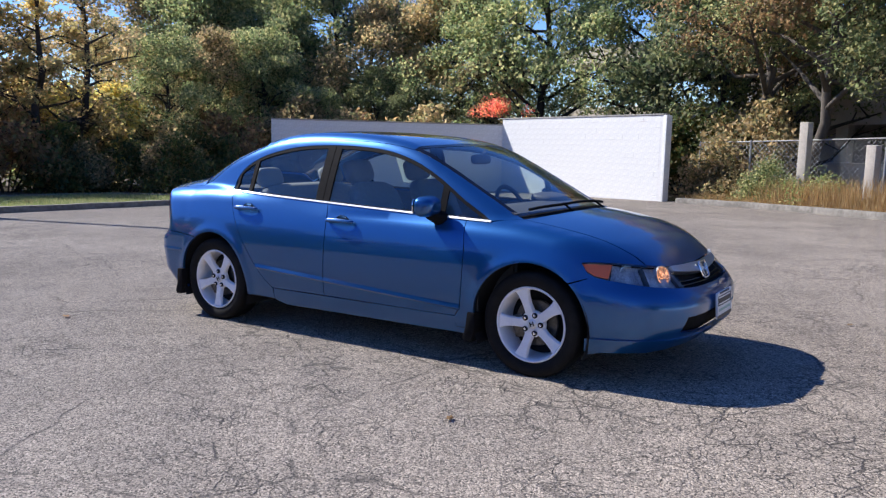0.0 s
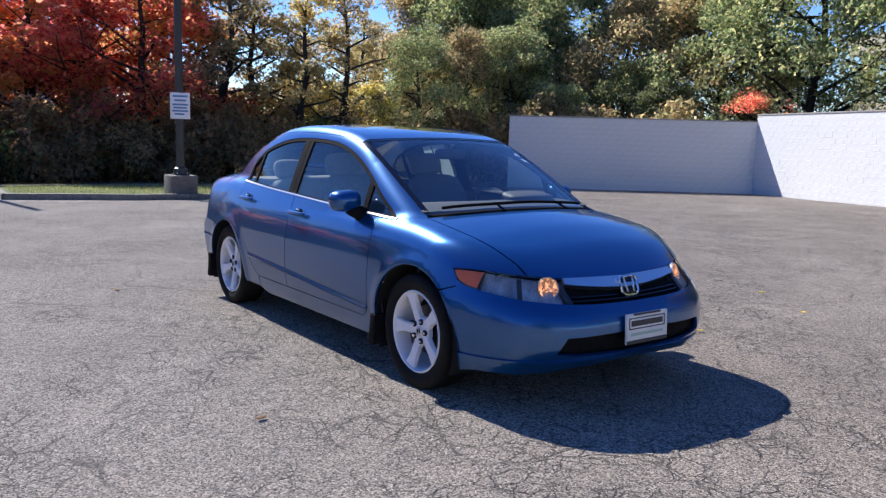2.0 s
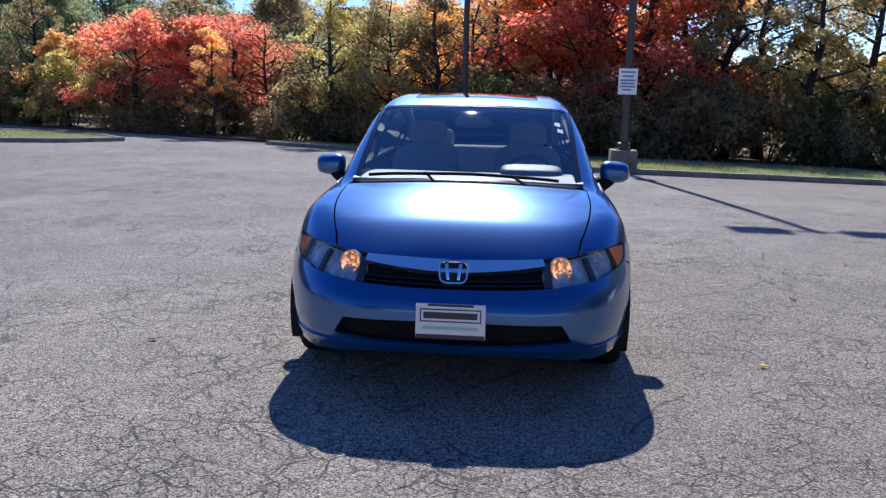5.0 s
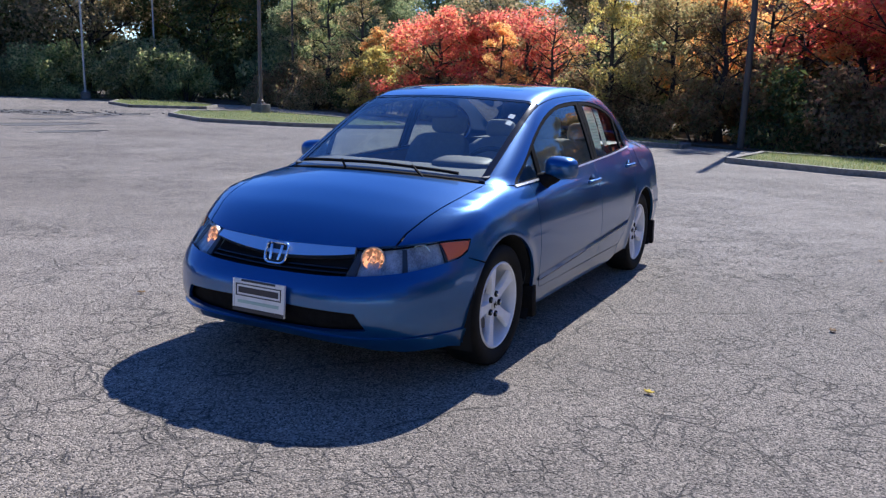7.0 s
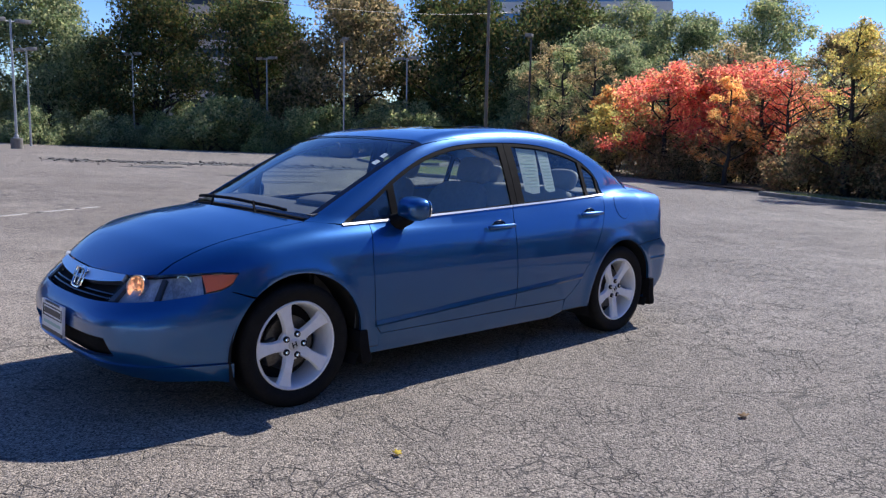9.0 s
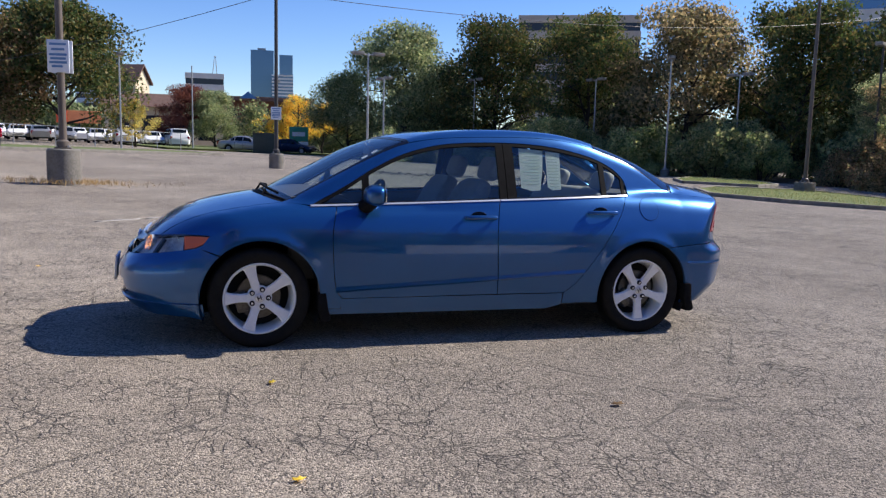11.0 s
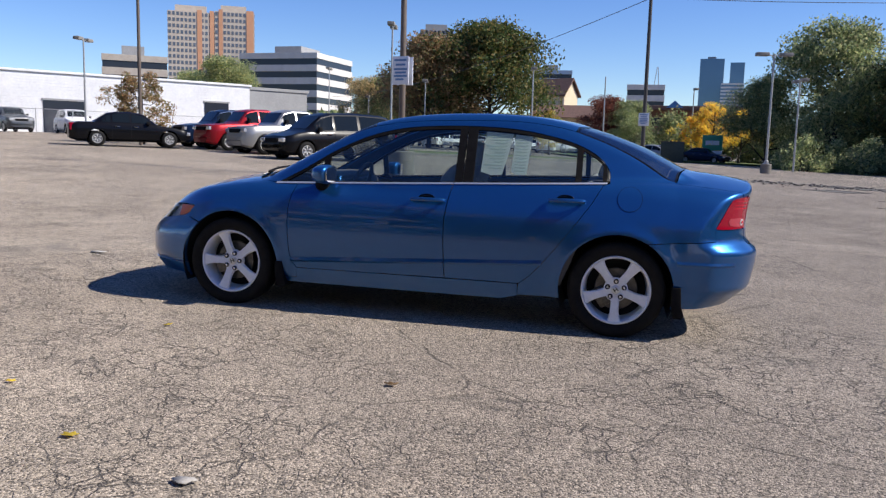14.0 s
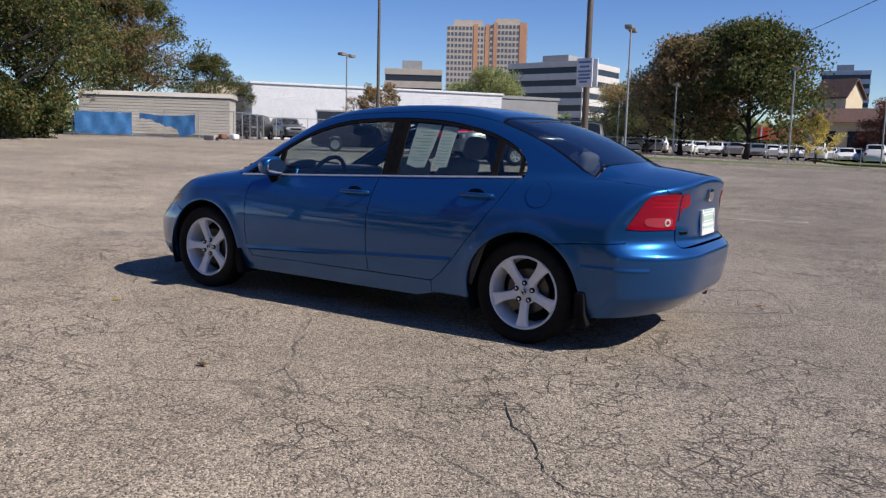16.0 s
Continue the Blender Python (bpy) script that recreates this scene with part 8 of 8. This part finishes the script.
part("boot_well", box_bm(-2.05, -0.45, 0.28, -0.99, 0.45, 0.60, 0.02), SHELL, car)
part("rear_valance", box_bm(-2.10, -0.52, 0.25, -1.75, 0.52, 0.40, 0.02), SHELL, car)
for s in (1, -1):
    lin = skin("door_lining", on([(0.95, 0.30), (-1.0, 0.30), (-1.22, 0.90), (-1.24, belt(-1.24) + 0.008), (1.0, belt(1.0) + 0.008), (1.0, 0.30)]), "y", DASH, car, mirror=True, off=-0.05, gap=0, skirt=0) if s == 1 else None
part("exhaust_pipe", lathe_bm([(0.018, -0.10), (0.022, -0.10), (0.022, 0.10), (0.018, 0.10)], 16, "X"), STEEL, car, m=Matrix.Translation((-2.02, -0.45, 0.245)))
# mud flaps
for fx, fz, s in ((0.965, 0.16, 1), (0.965, 0.16, -1), (-1.725, 0.16, 1), (-1.725, 0.16, -1)):
    top = 0.34 if fx > 0 else 0.36
    bm = prism_bm([(0.0, top), (-0.055 if fx < 0 else -0.05, top), (-0.065, 0.24), (-0.085, fz + 0.02), (-0.07, fz), (-0.02, fz), (0.0, 0.25)], 0.70, 0.868, 0.006)
    if s < 0:
        bmesh.ops.transform(bm, matrix=Matrix.Diagonal((1, -1, 1, 1)), verts=bm.verts)
        bmesh.ops.reverse_faces(bm, faces=bm.faces)
    part("mud_flap", bm, BLACK_TRIM, car, "black moulded mud flap", m=Matrix.Translation((fx + 0.03, 0, 0)))
# wipers
for pts in ([(1.212, 0.50), (1.255, 0.24), (1.262, -0.04)], [(1.262, 0.08), (1.250, -0.22), (1.178, -0.54)]):
    line = on(bend(pts, 5), "z")
    part("wiper", tube_bm([(x, y, z + 0.022) for x, y, z in line], 0.009, 6), BLACK_TRIM, car)
    e = line[-1]
    part("wiper_arm", tube_bm([(1.31, e[1] + 0.40, 0.905), (line[5][0], line[5][1], line[5][2] + 0.03)], 0.007, 6), BLACK_TRIM, car)

# cabin
for s in (1, -1):
    seat = part("front_seat", cushion(0.50, 0.52, 0.18), SEAT, car, "grey cloth front seat", m=pose(0.18, 0.36 * s, 0.46, 0, -8, 0))
    part("backrest", cushion(0.48, 0.15, 0.62, bow=0.05), SEAT, seat, m=pose(-0.26, 0, 0.36, 0, -18, 0))
    part("headrest", cushion(0.27, 0.10, 0.17), SEAT, seat, m=pose(-0.40, 0, 0.745, 0, -10, 0))
    for q in (-1, 1):
        part("headrest_post", tube_bm([(-0.365, 0.06 * q, 0.60), (-0.385, 0.06 * q, 0.72)], 0.006, 6), CHROME, seat)
bench = part("rear_seat", cushion(1.26, 0.5, 0.18), SEAT_LIGHT, car, "grey cloth rear bench", m=pose(-0.72, 0, 0.48, 0, -8, 0))
part("backrest", cushion(1.26, 0.16, 0.58), SEAT_LIGHT, bench, m=pose(-0.30, 0, 0.32, 0, -20, 0))
for y in (-0.36, 0.36):
    part("headrest", cushion(0.25, 0.09, 0.15), SEAT_LIGHT, bench, m=pose(-0.43, y, 0.66, 0, -14, 0))
part("parcel_shelf", box_bm(-1.62, -0.60, 0.985, -1.16, 0.60, 1.0, 0.006), DASH, car)
bm = bmesh.new()
prof = [(1.16, 0.925), (1.0, 0.955), (0.82, 0.955), (0.74, 0.92), (0.70, 0.80), (0.74, 0.55), (0.95, 0.40), (1.16, 0.40)]
a = [bm.verts.new((x, -0.66, z)) for x, z in prof]
b = [bm.verts.new((x, 0.66, z)) for x, z in prof]
bm.faces.new(a[::-1]); bm.faces.new(b)
for i in range(len(prof)):
    bm.faces.new((a[i], a[(i + 1) % 8], b[(i + 1) % 8], b[i]))
bmesh.ops.recalc_face_normals(bm, faces=bm.faces)
bmesh.ops.bevel(bm, geom=list(bm.edges), offset=0.02, segments=2, affect="EDGES")
dash = part("dashboard", bm, DASH, car, "dark grey two-tier dashboard")
part("instrument_hood", cushion(0.36, 0.20, 0.07), DASH, dash, m=pose(0.88, 0.36, 0.965, 0, 8, 0))
ring = [(0.0, 0.185 * math.cos(a), 0.185 * math.sin(a)) for a in np.linspace(0, 2 * math.pi, 33)]
wheel = part("steering_wheel", tube_bm(ring, 0.016, 8, caps=False), DASH, car, m=pose(0.56, 0.36, 0.865, 0, -24, 0))
part("wheel_boss", cushion(0.16, 0.06, 0.12), DASH, wheel, m=pose(0.02, 0, 0))
for p in ((0.17, 0.02), (-0.17, 0.02), (0.0, -0.17)):
    part("wheel_spoke", tube_bm([(0.01, 0, 0), (0.0, *p)], 0.014, 6), DASH, wheel)
part("rear_view_mirror", cushion(0.24, 0.04, 0.07), DASH, car, m=pose(0.50, 0.0, 1.24, 0, -8, 0))
part("mirror_stalk", tube_bm([(0.50, 0, 1.25), (0.535, 0, 1.30)], 0.010, 6), DASH, car)
part("headliner", box_bm(-0.95, -0.50, 1.355, 0.25, 0.50, 1.362, 0.002), SEAT, car)
# papers behind the rear glass of one flank, with bars for the print
for x0, x1, z0, z1, pull in ((-0.605, -0.415, 1.012, 1.302, 0.045), (-0.735, -0.618, 1.02, 1.288, 0.012)):
    v, f, n = panel_data([tuple(q) for q in flat(on([(x0 + pull, z0 + 0.006), ((x0 + x1) / 2 + 0.02, z0), (x1, z0 + 0.02), (x1 - 0.012, z1), (x0 - 0.008, z1 - 0.01), (x0 + 0.3 * pull, (z0 + z1) / 2)]), "y")], "y", off=-0.016, gap=0, skirt=0, step=0.03)
    sh = put("window_sheet", mesh_from("window_sheet", v, f, PAPER, True, n), rear_doors[0], "pale green printed sheet behind glass")
    for k in range(11):
        z = z1 - 0.035 - k * 0.021
        v, f, n = panel_data([tuple(q) for q in flat(on([(x0 + 0.015 + pull * (1 - (z - z0) / (z1 - z0)), z), (x1 - 0.02 - 0.03 * ((k * 7) % 3) * (x1 - x0 > 0.15), z), (x1 - 0.02 - 0.03 * ((k * 7) % 3) * (x1 - x0 > 0.15), z + 0.006), (x0 + 0.015 + pull * (1 - (z - z0) / (z1 - z0)), z + 0.006)]), "y")], "y", off=-0.0145, gap=0, skirt=0, step=0.05)
        put("print_bar", mesh_from("print_bar", v, f, PAPER_INK, True, n), sh)
for ob in car.children_recursive:
    if ob.data and ob.data.materials and ob.data.materials[0] in (GLASS, REAR_GLASS, SCREEN, LENS):
        ob.visible_shadow = False
# small stickers inside the windscreen
for x0, y0 in ((0.56, 0.50), (0.63, 0.515)):
    skin("sticker", on([(x0, y0), (x0, y0 + 0.035), (x0 + 0.04, y0 + 0.037), (x0 + 0.04, y0)], "z"), "z", WHITE_PLASTIC, windscreen, off=-0.009, gap=0, skirt=0, step=0.03)

# a long open crack across the asphalt
CRACK_DARK = varied("open_crack", (0.010, 0.0095, 0.009), (0.030, 0.028, 0.026), 30, 1.0, 0.4)
crack_line = bend([(-1.79, 1.87), (-1.97, 2.12), (-2.10, 2.23), (-2.22, 2.41), (-2.32, 2.52), (-2.41, 2.57), (-2.52, 2.55), (-2.62, 2.57), (-2.68, 2.59)], 5)
rng = np.random.default_rng(31)
walked = np.array(crack_line) + rng.normal(size=(len(crack_line), 2)) * 0.006
across = np.stack([-np.gradient(walked[:, 1]), np.gradient(walked[:, 0])], 1)
across *= (0.0012 + 0.0030 * rng.random(len(walked)))[:, None] / np.linalg.norm(across, axis=1)[:, None]
rim_a, rim_b = walked + across, walked - across
bm = bmesh.new()
rows_ = [[bm.verts.new((x, y, float(ground_z(x, y)) + 0.004)) for x, y in (p, q)] for p, q in zip(rim_a, rim_b)]
for p, q in zip(rows_, rows_[1:]):
    bm.faces.new((p[0], p[1], q[1], q[0]))
tagged(part("asphalt_crack", bm, CRACK_DARK), "long dark open crack in the asphalt", "ground", kind="structure")
